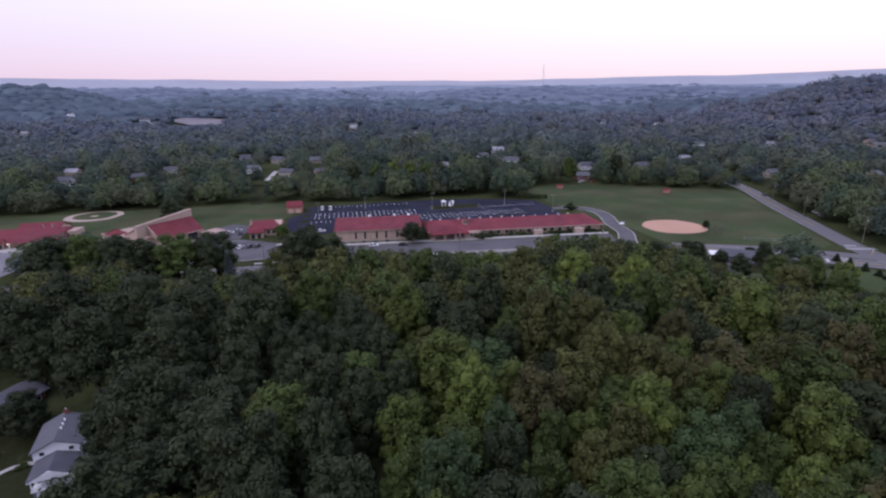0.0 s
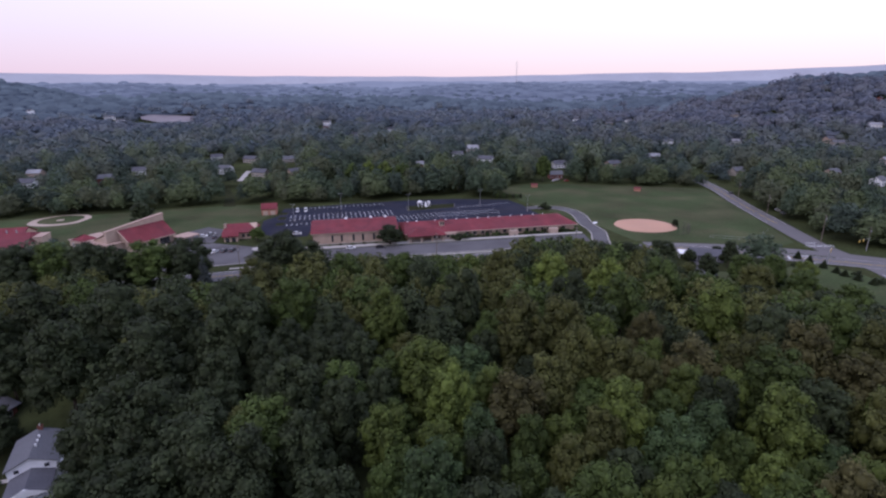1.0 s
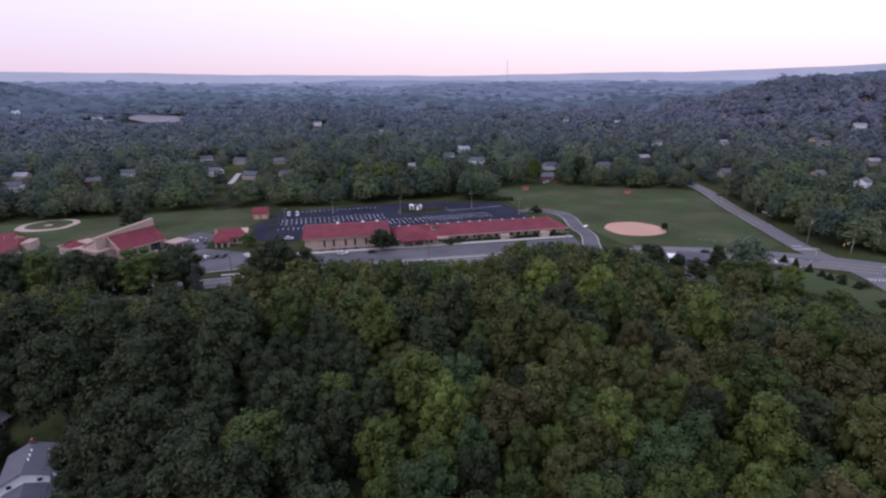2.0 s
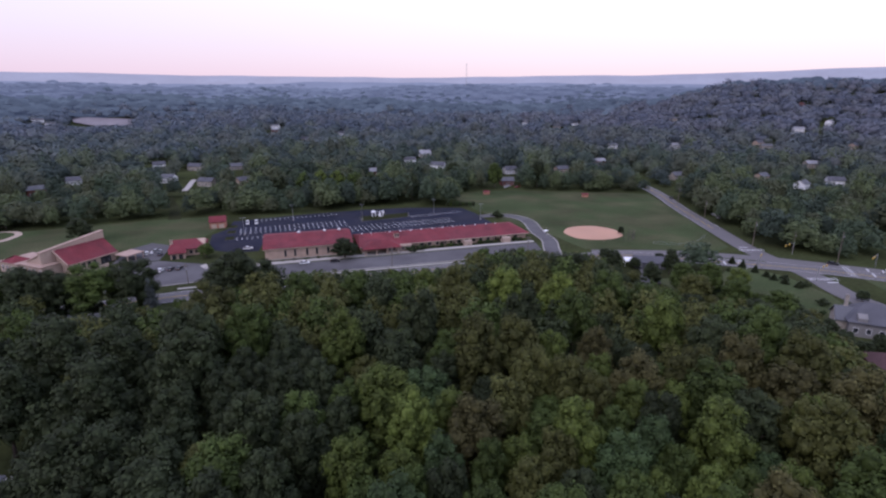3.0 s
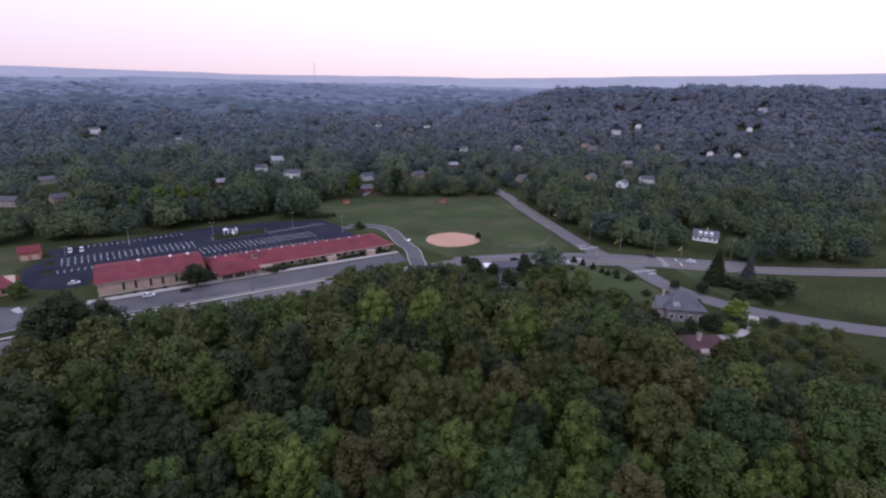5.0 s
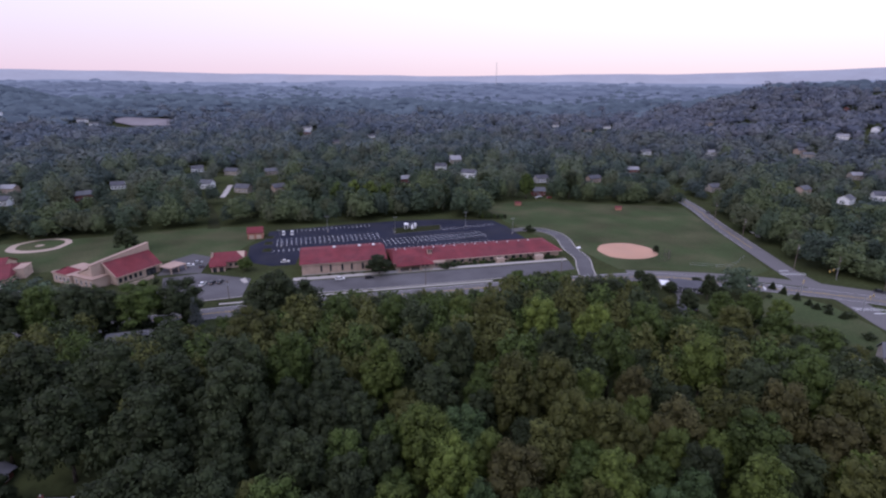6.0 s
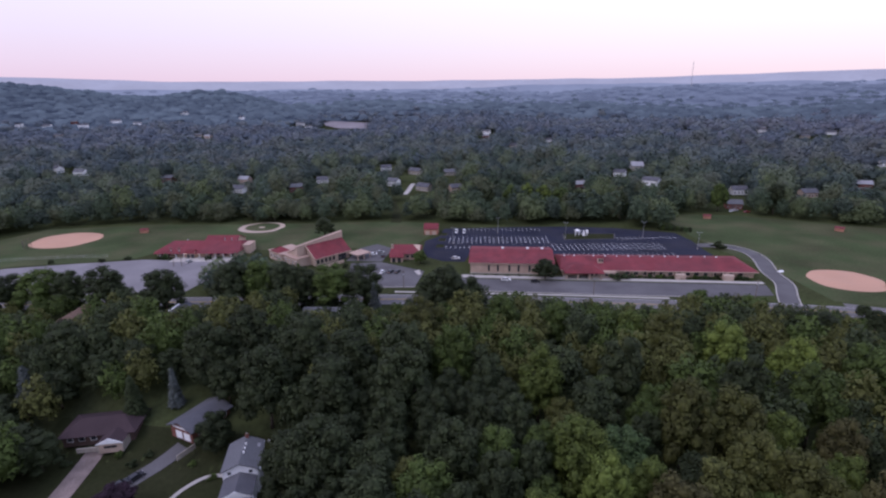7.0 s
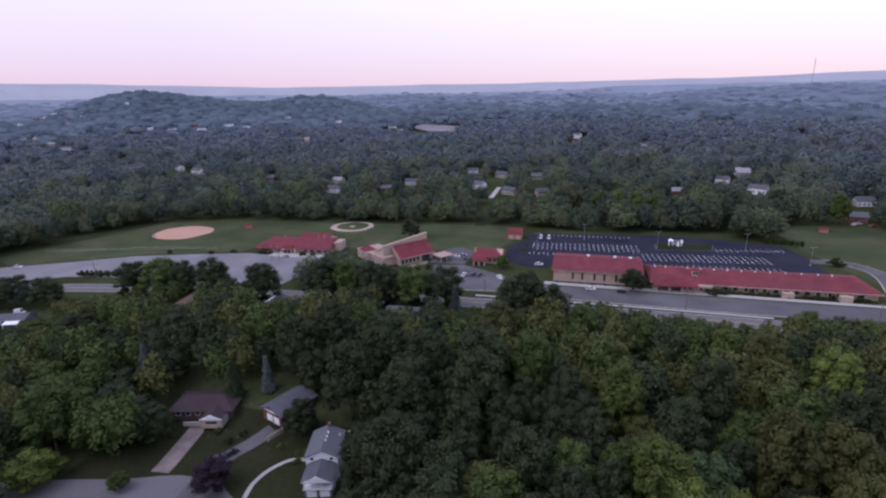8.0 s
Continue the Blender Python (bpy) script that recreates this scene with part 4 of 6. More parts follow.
def chimney(parent, x, y, z0, z1, w=0.8, mat=None):
    c = part("chimney", Shape().box(x - w / 2, x + w / 2, y - w / 2, y + w / 2, z0, z1).box(x - w / 2 - 0.08, x + w / 2 + 0.08, y - w / 2 - 0.08, y + w / 2 + 0.08, z1 - 0.25, z1), mat or M_BRICKRED, parent)
    part("flue", Shape().tube((x, y, z1), (x, y, z1 + 0.4), 0.16, 0.14, 8), M_CONC, c)

# ---------------- school hall (gymnasium wing) ----------------
hall = thing("school_hall", pose(-10.3, 258.5, 0, 0, 0, 3.0), "tan brick school hall with red gable roof and narrow windows", "school building")
part("wall", gable_body(-20.5, 20.5, -13.5, 13.5, 6.0, 8.8), M_TAN, hall, "tan brick wall with gable ends")
part("roof", gable_roof(-20.5, 20.5, -13.5, 13.5, 6.0, 8.8, 0.9), M_REDROOF, hall, "dull red shingle roof")
part("plinth", Shape().box(-20.7, 20.7, -13.75, -13.5, -0.4, 0.5), M_CONC, hall)
for i, x in enumerate((-11.2, -6.7, -1.0, 3.6, 9.0, 13.6)):
    window(hall, x, -13.5, 3.0, 0.95, 3.3, M_STONE)
for x in (-13.4, -9.0, -4.0, 1.3, 6.3, 11.3, 16.0):
    part("pilaster", Shape().box(x - 0.25, x + 0.25, -13.85, -13.5, -0.4, 5.8), M_TANLIGHT, hall, "lighter buff pilaster")
for x in (-4.2, 8.6, 16.0):
    v = part("roof_vent", Shape().tube((x, 0.8, 8.6), (x, 0.8, 9.5), 0.55, 0.55, 10), M_METAL, hall, "bright metal roof vent")
    part("vent_cap", Shape().tube((x, 0.8, 9.5), (x, 0.8, 9.95), 0.85, 0.35, 10), M_WHITE, v)
part("gutter", Shape().box(-21.4, 21.4, -14.62, -14.42, 5.62, 5.82), M_TANLIGHT, hall)
part("downpipe", Shape().tube((-20.2, -13.65, 0), (-20.2, -13.65, 5.7), 0.07, 0.07, 6).tube((20.2, -13.65, 0), (20.2, -13.65, 5.7), 0.07, 0.07, 6), M_TANLIGHT, hall)

# ---------------- long classroom wing ----------------
wing = thing("classroom_wing", pose(60, 259.5, 0, 0, 0, 4.2), "long low tan school wing with red shingle roof and covered front", "school building")
X0, X1, YF, YB = -45.0, 45.5, -10.5, 12.5
part("wall", Shape().box(X0, X1, YF, YB, -0.5, 3.4), M_TAN, wing, "tan brick wall")
part("roof", hip_roof(X0, X1, YF, YB, 3.5, 6.6, 1.5, 0.3, 0.15, 0.55), M_REDROOF, wing, "long dull red shingle roof")
part("fascia", Shape().box(X0 - 1.4, X1 + 1.4, YF - 1.62, YF - 1.5, 3.1, 3.5), M_TANLIGHT, wing, "buff painted fascia board")
for i in range(14):
    x = -14.0 + i * 4.1
    window(wing, x, YF, 1.75, 2.0, 1.5, M_STONE)
for i in range(13):
    x = -16.2 + i * 4.7
    part("post", Shape().box(x - 0.17, x + 0.17, YF - 1.35, YF - 1.0, 0.0, 3.2), M_TANLIGHT, wing, "buff square porch post")
for x in (-3.0, 12.4, 27.0, 39.0):
    d = part("door", Shape().box(x - 0.95, x + 0.95, YF - 0.12, YF + 0.02, 0.0, 2.2), M_BROWNROOF, wing, "dark double door")
    part("door_handle", Shape().box(x - 0.06, x + 0.06, YF - 0.2, YF - 0.1, 0.9, 1.2), M_METAL, d)
for i, x in enumerate((-43, -38.2, -28.4, -22.6, -16.8, -11, -5, 0.8, 7, 13.4, 19.8, 26.4, 32)):
    v = part("ridge_vent", Shape().tube((x, 1.0, 6.2), (x, 1.0, 6.95), 0.28, 0.28, 8), M_METAL, wing, "small bright roof vent")
    part("vent_cap", Shape().tube((x, 1.0, 6.95), (x, 1.0, 7.2), 0.42, 0.2, 8), M_WHITE, v)
cup = part("cupola", Shape().box(-27.2, -24.8, -5.4, -3.0, 4.6, 7.6), M_TANLIGHT, wing, "square buff roof turret")
part("cupola_roof", Shape().loft([(-27.5, -5.7, 7.6), (-24.5, -5.7, 7.6), (-24.5, -2.7, 7.6), (-27.5, -2.7, 7.6)], [(-26.1, -4.3, 8.5), (-25.9, -4.3, 8.5), (-25.9, -4.1, 8.5), (-26.1, -4.1, 8.5)]), M_REDROOF, cup)
for k in (-26.6, -25.4):
    part("louvre", Shape().box(k - 0.4, k + 0.4, -5.48, -5.38, 5.8, 7.2), M_DARKMETAL, cup)
# entrance porch
part("porch_roof", hip_roof(-44.5, -27.0, -16.2, -8.0, 3.6, 6.4, 0.8, 0.3, 1.0, 1.0), M_REDROOF, wing, "hipped red porch roof")
for x in (-44.0, -38.5, -33.0, -27.5):
    part("porch_post", Shape().box(x - 0.35, x + 0.35, -16.0, -15.3, 0.0, 3.4), M_TANLIGHT, wing, "buff brick porch pier")
part("porch_wall", Shape().box(-33.2, -20.0, -13.4, -10.5, -0.3, 3.2), M_TANLIGHT, wing, "buff stone entrance block")
for x in (-31.5, -29.2, -26.9, -24.6, -22.3):
    window(wing, x, -13.4, 1.7, 1.3, 1.4, M_STONE)
part("porch_floor", Shape().box(-45, -27, -16.6, -10.5, -0.2, 0.2), M_CONC, wing, "pale concrete porch floor")
for x0, x1, y0 in ((8.0, 12.5, -14.5), (30.0, 34.5, -14.8)):
    part("canopy_wall", Shape().box(x0, x1, y0, YF - 1.7, -0.2, 2.6), M_TANLIGHT, wing, "buff garden wall block")

# ---------------- parking stripes ----------------
lot = bpy.data.objects["parking_lot"]
stripe_me = mesh_of("stripe", Shape().box(-0.24, -0.14, -2.6, 2.6, 0.0, 0.012).box(0.14, 0.24, -2.6, 2.6, 0.0, 0.012), M_PAINT)
def stripe_row(x0, y0, x1, y1, halves):
    d = Vector((x1 - x0, y1 - y0))
    n = int(d.length / 2.74)
    turn = math.degrees(math.atan2(d.y, d.x))
    u = d.normalized()
    nv = Vector((-u.y, u.x))
    for i in range(n + 1):
        for h in halves:
            q = Vector((x0, y0)) + u * (2.74 * i) + nv * h
            o = new("stripe", stripe_me)
            o.parent = lot
            o.matrix_basis = pose(q.x, q.y, 0.064, 0, 0, turn)
stripe_row(-49, 302.5, 13.5, 308.5, (-2.7, 2.7, 6.9))
stripe_row(-49, 286, 13, 291, (2.0,))
stripe_row(-40, 331, 9, 336, (0.0,))
stripe_row(14, 293.5, 79, 303, (-2.7, 2.7, 5.6))
stripe_row(19, 280.5, 79, 287.5, (0.0,))
stripe_row(54, 318, 89, 325, (0.0,))
def island(pts, label):
    ob = tagged(flat("planting_island", pts, M_ASPH, 0.14), label, "planting island", kind="structure")
    cx, cy = sum(p[0] for p in pts) / len(pts), sum(p[1] for p in pts) / len(pts)
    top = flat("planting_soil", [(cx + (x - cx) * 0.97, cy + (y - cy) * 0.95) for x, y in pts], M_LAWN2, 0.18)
    top.parent = ob
    return ob
island([(21, 312), (52, 317.5), (54, 330), (21, 326)], "long kerbed grass island in the parking lot")
for cx, cy in ((-53, 290), (-54, 304), (-55, 317)):
    island([(cx - 2.4, cy - 3.2), (cx + 2.4, cy - 3.2), (cx + 2.4, cy + 3.2), (cx - 2.4, cy + 3.2)], "small kerbed planting island with mulch")

# ---------------- church ----------------
church = thing("church", pose(-113, 258.5, 0, 0, 0, 55), "buff church with a steep red roof below a high parapet", "church")
def shed_body(x0, x1, y0, y1, z_lo, z_hi, base=-0.5):
    prof = [(y0, base), (y1, base), (y1, z_hi), (y0, z_lo)]
    return Shape().loft([(x0, y, z) for y, z in prof], [(x1, y, z) for y, z in prof])
part("nave_wall", shed_body(-11, 11, -7.6, 0.0, 4.4, 9.7), M_TANLIGHT, church, "buff rendered nave wall")
part("roof", Shape().slab([(-11.6, -8.6, 4.2), (11.8, -8.6, 4.2), (11.8, 0.0, 10.1), (-11.6, 0.0, 10.1)], 0.35), M_REDROOF, church, "steep dull red shingle roof")
part("fascia", Shape().box(-11.7, 11.9, -8.75, -8.6, 3.7, 4.2), M_TANROOF, church, "buff fascia along the eave")
part("verge", Shape().slab([(-12.0, -8.7, 4.5), (-11.6, -8.7, 4.5), (-11.6, 0.0, 10.4), (-12.0, 0.0, 10.4)], 0.7), M_TANROOF, church)
part("parapet", Shape().loft([(-17, 0.02, 3.0), (12.2, 0.02, 3.0), (12.2, 1.6, 3.0), (-17, 1.6, 3.0)], [(-17, 0.02, 10.2), (12.2, 0.02, 13.4), (12.2, 1.6, 13.4), (-17, 1.6, 10.2)]), M_TANLIGHT, church, "tall buff parapet wall rising to a peak")
part("coping", Shape().slab([(-17.2, -0.15, 10.55), (12.4, -0.15, 13.75), (12.4, 1.8, 13.75), (-17.2, 1.8, 10.55)], 0.35), M_TANROOF, church, "pale coping stones")
part("back_roof", Shape().slab([(-17, 1.6, 9.4), (12, 1.6, 11.8), (12, 12, 5.0), (-17, 12, 5.0)], 0.35), M_TANROOF, church, "buff rear roof slope")
part("back_wall", shed_body(-16.8, 11.8, 1.6, 11.6, 8.6, 4.6), M_TANLIGHT, church)
part("wing_wall", Shape().box(-20, -6, 11.6, 25, -0.5, 4.5).box(-19, -11, -3, 11.6, -0.5, 4.6), M_TANLIGHT, church, "buff low wing wall")
part("wing_roof", Shape().box(-20.4, -5.6, 11.7, 25.4, 4.5, 4.9).box(-19.4, -12.1, -3.4, 11.6, 4.62, 5.0), M_TANROOF, church, "buff flat wing roof")
part("chapel_roof", hip_roof(-20, -13, 15, 23, 5.0, 7.2, 0.3), M_REDROOF, church, "small red hipped roof")
for y in (13.5, 16.5, 19.5, 22.5):
    side_window(church, -20, y, 2.3, 1.2, 2.0, -1)
for y in (-1.5, 2.0, 5.5, 9.0):
    side_window(church, -19, y, 2.3, 1.1, 2.0, -1)
for i in range(5):
    window(church, -9.4 + i * 2.5, -7.6, 2.0, 1.5, 2.2, M_STONE)
part("entrance_screen", Shape().box(3.6, 8.6, -7.75, -7.6, 0, 3.4), M_DARKGLASS, church, "dark glazed entrance screen")
for x in (4.8, 7.4):
    d = part("door", Shape().box(x - 0.9, x + 0.9, -7.85, -7.74, 0, 2.3), M_DARKMETAL, church, "dark glazed church door")
    part("door_handle", Shape().box(x - 0.05, x + 0.05, -7.95, -7.84, 0.9, 1.3), M_METAL, d)
part("canopy", Shape().box(9.4, 18.5, -17.5, -8.8, 2.9, 3.3), M_TANROOF, church, "pale flat entrance canopy")
for x, y in ((9.8, -17.1), (18.1, -17.1), (18.1, -9.2), (13.9, -17.1)):
    part("canopy_post", Shape().box(x - 0.2, x + 0.2, y - 0.2, y + 0.2, 0, 2.9), M_TANLIGHT, church)
part("court_wall", Shape().box(-11.4, 3.0, -13.6, -13.2, -0.3, 1.6), M_TANLIGHT, church, "low buff garden wall")

# ---------------- small hall ----------------
small = thing("parish_hall", pose(-69, 268.5, 0, 0, 0, 8), "small tan brick hall with red roof and arched porch", "hall")
part("wall", gable_body(-8, 8, -6.5, 8.5, 3.6, 6.4), M_TAN, small, "tan brick wall")
part("roof", hip_roof(-8, 8, -6.5, 8.5, 3.6, 6.6, 0.8, 0.3, 0.25, 0.6), M_REDROOF, small, "dull red shingle roof")
part("porch_wall", Shape().prism([(-7.4, -11), (-1, -11), (-1, -6.4), (-7.4, -6.4)], -0.3, 3.0), M_TAN, small)
part("porch_roof", gable_roof(-7.6, -0.8, -11.2, -6.2, 3.0, 4.4, 0.5), M_REDROOF, small, "small red porch roof")
for x in (-5.8, -2.8):
    d = part("door", Shape().box(x - 0.9, x + 0.9, -11.12, -10.98, 0, 2.2), M_DARKGLASS, small, "dark glazed door")
    part("door_handle", Shape().box(x - 0.05, x + 0.05, -11.2, -11.1, 0.9, 1.2), M_METAL, d)
for x in (1.4, 3.9, 6.4):
    window(small, x, -6.5, 1.8, 1.3, 1.6, M_STONE)
chimney(small, -7.2, -2, 3, 7.4, 1.1, M_TANLIGHT)

# ---------------- west school building ----------------
west = thing("school_building", pose(-187, 264, 0, 0, 0, 7.5), "tan school building with red hipped roof and lit entrance lamps", "school building")
part("wall", Shape().box(-25, 22, -10.5, 11, -0.5, 3.4), M_TAN, west, "tan brick wall")
part("roof", hip_roof(-25, 22, -10.5, 11, 3.4, 6.8, 0.9, 0.3, 0.5, 0.25), M_REDROOF, west, "dull red shingle roof")
part("cross_roof", gable_roof(-2.5, 16, -1, 15, 4.4, 7.8, 0.5), M_REDROOF, west, "raised red roof over the middle hall")
part("cross_wall", gable_body(-2.5, 16, -1, 15, 4.4, 7.6), M_TAN, west)
part("gable_porch", gable_body(-7.0, -2.2, -13, -10, 3.2, 4.6), M_TANLIGHT, west, "buff gabled entrance")
part("porch_roof", gable_roof(-7.0, -2.2, -13.2, -10, 3.2, 4.6, 0.4), M_REDROOF, west)
part("end_block", Shape().box(22, 26, -4, 5, -0.4, 4.8), M_TANLIGHT, west, "tall buff end block")
part("end_parapet", Shape().box(21.8, 26.2, -4.2, 5.2, 4.8, 5.1), M_TANROOF, west)
for i in range(11):
    x = -22.5 + i * 4.1
    if -7 < x < 5:
        continue
    window(west, x, -10.5, 1.8, 1.7, 1.6, M_STONE)
for i in range(12):
    x = -23.5 + i * 4.1
    part("pilaster", Shape().box(x - 0.22, x + 0.22, -10.8, -10.5, -0.3, 3.1), M_TANLIGHT, west)
for i in range(10):
    x = -22 + i * 4.5
    if not -8 < x < -1:
        part("column", Shape().tube((x, -13.0, 0.0), (x, -13.0, 3.0), 0.22, 0.18, 10), M_WHITE, west, "white porch column")
part("veranda_roof", Shape().slab([(-25.5, -13.6, 3.0), (-7.4, -13.6, 3.0), (-7.4, -11.2, 3.3), (-25.5, -11.2, 3.3)], 0.2).slab([(-1.8, -13.6, 3.0), (22.5, -13.6, 3.0), (22.5, -11.2, 3.3), (-1.8, -11.2, 3.3)], 0.2), M_REDROOF, west, "red veranda roof on columns")
part("apron", Shape().box(-14, 24, -19.5, -10.6, -0.2, 0.12), M_CONC, west, "pale concrete terrace before the entrance")
for x in (-5.8, -3.4):
    d = part("door", Shape().box(x - 0.9, x + 0.9, -13.12, -12.98, 0, 2.2), M_DARKGLASS, west, "dark glazed door")
    part("door_handle", Shape().box(x - 0.05, x + 0.05, -13.2, -13.1, 0.9, 1.2), M_METAL, d)
for x in (-8.4, -0.8):
    fix = part("wall_lamp", Shape().box(x - 0.35, x + 0.35, -10.9, -10.5, 2.3, 2.5), M_DARKMETAL, west)
    yy = -11.15
    part("lamp_glass", Shape().box(x - 0.42, x + 0.42, yy, yy + 0.24, 1.9, 2.75), M_LAMP, fix, "glowing warm white lamp")
for x in (-12, 10, 14):
    v = part("roof_vent", Shape().tube((x, 0.5, 6.3), (x, 0.5, 8.1 if x > 0 else 7.4), 0.35, 0.35, 8), M_METAL, west)

# ---------------- red shed ----------------
shed = thing("shed", pose(-63.5, 319, 0, 0, 0, 4), "terracotta garage shed with red gable roof beside the lot", "shed")
part("wall", gable_body(-4.4, 4.4, -3.6, 3.6, 4.0, 6.6), M_ORANGE, shed, "terracotta painted wall")
part("roof", gable_roof(-4.4, 4.4, -3.6, 3.6, 4.0, 6.6, 0.4, 0.2), M_REDROOF, shed)
for x in (-2.1, 2.1):
    part("garage_door", Shape().box(x - 1.4, x + 1.4, -3.72, -3.58, 0, 2.5), M_TANLIGHT, shed, "buff roller door")

# ---------------- near houses ----------------
def HZ(x, y):
    return ground_at(x, y)

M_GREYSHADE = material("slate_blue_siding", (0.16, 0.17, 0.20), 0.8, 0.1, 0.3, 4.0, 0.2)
# white two-storey house with a lower front block
wh = thing("house", pose(-71.8, 97.2, -7.4, 0, 0, -70.8), "white clapboard split-level house with grey shingle roof and balcony", "house")
part("wall", gable_body(-8.2, 2.2, -4.1, 4.1, 7.1, 8.95), M_WHITE, wh, "white clapboard wall")
part("roof", gable_roof(-8.2, 2.2, -4.1, 4.1, 7.1, 8.95, 0.4, 0.22), M_GREYROOF, wh, "grey shingle roof")
part("front_wall", Shape().box(2.2, 6.5, -3.45, 3.45, -0.5, 5.1), M_WHITE, wh, "white lower front block")
part("garage_wall", Shape().box(6.5, 8.2, -3.45, 3.45, -0.5, 2.4), M_GREYSHADE, wh, "grey garage front under the balcony")
part("front_roof", gable_roof(2.2, 8.6, -3.45, 3.45, 5.1, 6.4, 0.4, 0.22), M_GREYROOF2, wh, "charcoal front roof")
part("pediment", Shape().loft([(8.9, -3.85, 4.85), (9.06, -3.85, 4.85), (9.06, 3.85, 4.85), (8.9, 3.85, 4.85)], [(8.9, -0.1, 6.62), (9.06, -0.1, 6.62), (9.06, 0.1, 6.62), (8.9, 0.1, 6.62)]), M_WHITE, wh, "white boarded gable over the balcony")
for y in (-2.5, 2.5):
    side_window(wh, 2.2, y, 6.5, 0.85, 0.85, 1)
for y in (-1.65, 1.65):
    d = part("garage_door", Shape().box(8.15, 8.3, y - 1.25, y + 1.25, -0.2, 1.95), M_WHITE, wh, "white panelled garage door")
    for k in (0.3, 0.85, 1.4):
        part("door_panel", Shape().box(8.3, 8.33, y - 1.1, y + 1.1, k, k + 0.42), M_WHITE, d)
part("balcony", Shape().box(6.5, 8.65, -3.6, 3.6, 2.4, 2.6), M_WHITE, wh, "white balcony deck")
for y in (-3.35, -1.15, 1.15, 3.35):
    part("balcony_post", Shape().box(8.3, 8.52, y - 0.11, y + 0.11, 2.6, 5.05), M_WHITE, wh)
part("balcony_rail", Shape().box(8.36, 8.46, -3.3, 3.3, 3.45, 3.55).box(8.36, 8.46, -3.3, 3.3, 2.75, 2.8), M_WHITE, wh)
for i in range(15):
    part("baluster", Shape().box(8.38, 8.44, -3.15 + i * 0.45, -3.10 + i * 0.45, 2.8, 3.45), M_WHITE, wh)
for y in (-2.1, 0.0, 2.1):
    side_window(wh, 6.5, y, 3.8, 1.4, 1.7, 1)
for x in (-6.6, -4.2, -1.8, 0.8):
    window(wh, x, -4.1, 5.4, 0.95, 1.3)
    window(wh, x, 4.1, 5.4, 0.95, 1.3, None, 1)
for x, y in ((-4.9, 0.5), (-3.2, 0.5), (-1.6, 0.5)):
    part("roof_vent", Shape().tube((x, y, 8.7), (x, y, 9.35), 0.16, 0.16, 8).tube((x, y, 9.35), (x, y, 9.5), 0.26, 0.2, 8), M_WHITE, wh)
part("skylight", Shape().slab([(-6.6, 3.0, 8.0), (-5.2, 3.0, 8.0), (-5.2, 3.7, 7.68), (-6.6, 3.7, 7.68)], 0.12), M_PALEROOF, wh, "pale roof skylight")
part("awning", Shape().slab([(-0.6, 4.1, 5.4), (0.6, 4.1, 5.4), (0.6, 8.2, 5.0), (-0.6, 8.2, 5.0)], 0.15), M_WHITE, wh, "white side awning")
for x in (-0.5, 0.5):
    part("awning_post", Shape().box(x - 0.06, x + 0.06, 7.95, 8.07, -0.3, 5.1), M_WHITE, wh)
chimney(wh, -8.0, 0.2, 7.5, 9.9, 0.8, M_BRICKRED)

# grey-roofed brick house
gx, gy = -94.6, 117.6
gh = thing("house", pose(gx, gy, -4.6, 0, 0, 73), "red brick ranch house with grey roof and white garage doors", "house")
part("wall", gable_body(-8.5, 4.5, -4.3, 4.3, 3.5, 5.2), M_BRICKRED, gh, "red brick wall")
part("roof", gable_roof(-8.5, 4.5, -4.3, 4.3, 3.5, 5.2, 0.8, 0.25), M_GREYROOF2, gh, "grey shingle roof")
for y in (-2.1, 1.1):
    part("garage_door", Shape().box(-8.64, -8.48, y - 1.25, y + 1.25, -0.1, 2.1), M_WHITE, gh, "white panelled garage door")
part("gable_panel", Shape().box(-8.58, -8.48, -3.6, 3.6, 3.0, 3.5), M_WHITE, gh)
for x in (-6, -2, 2.5):
    window(gh, x, -4.3, 2.0, 1.3, 1.2)
part("retaining_wall", Shape().box(-14.6, -8.9, -5.5, -5.3, -1.2, 0.35), M_STONE, gh, "pale stone retaining wall")

M_BROWNBRICK = material("brown_brick", (0.10, 0.065, 0.058), 0.9, 0.2, 0.4, 5.0, 0.4)
# brown-roofed bungalow with a pale gable porch
bx, by = -120.5, 111.0
bh = thing("house", pose(bx, by, HZ(bx, by), 0, 0, 18), "low brown-roofed bungalow with pale gabled carport", "house")
part("wall", Shape().box(-11, 7.5, -4.5, 5.5, -0.5, 2.9), M_BROWNBRICK, bh, "dark brown brick wall")
part("roof", hip_roof(-11, 7.5, -4.5, 5.5, 2.9, 5.2, 0.9, 0.25, 0.8, 0.8), M_BROWNROOF, bh, "dark brown shingle roof")
part("carport_roof", Shape().loft([(-0.2, -9.2, 2.5), (6.6, -9.2, 2.5), (6.6, -4.0, 2.5), (-0.2, -4.0, 2.5)], [(3.0, -9.2, 4.0), (3.4, -9.2, 4.0), (3.4, -4.0, 4.0), (3.0, -4.0, 4.0)]), M_BROWNROOF, bh)
part("carport_gable", Shape().loft([(-0.3, -9.4, 2.5), (6.7, -9.4, 2.5), (6.7, -9.22, 2.5), (-0.3, -9.22, 2.5)], [(3.0, -9.4, 4.1), (3.4, -9.4, 4.1), (3.4, -9.22, 4.1), (3.0, -9.22, 4.1)]), M_WHITE, bh, "pale painted gable front")
for x in (0.05, 6.35):
    part("carport_side", Shape().box(x - 0.15, x + 0.15, -9.2, -4.5, -0.4, 2.5), M_STONE, bh, "pale stone carport wall")
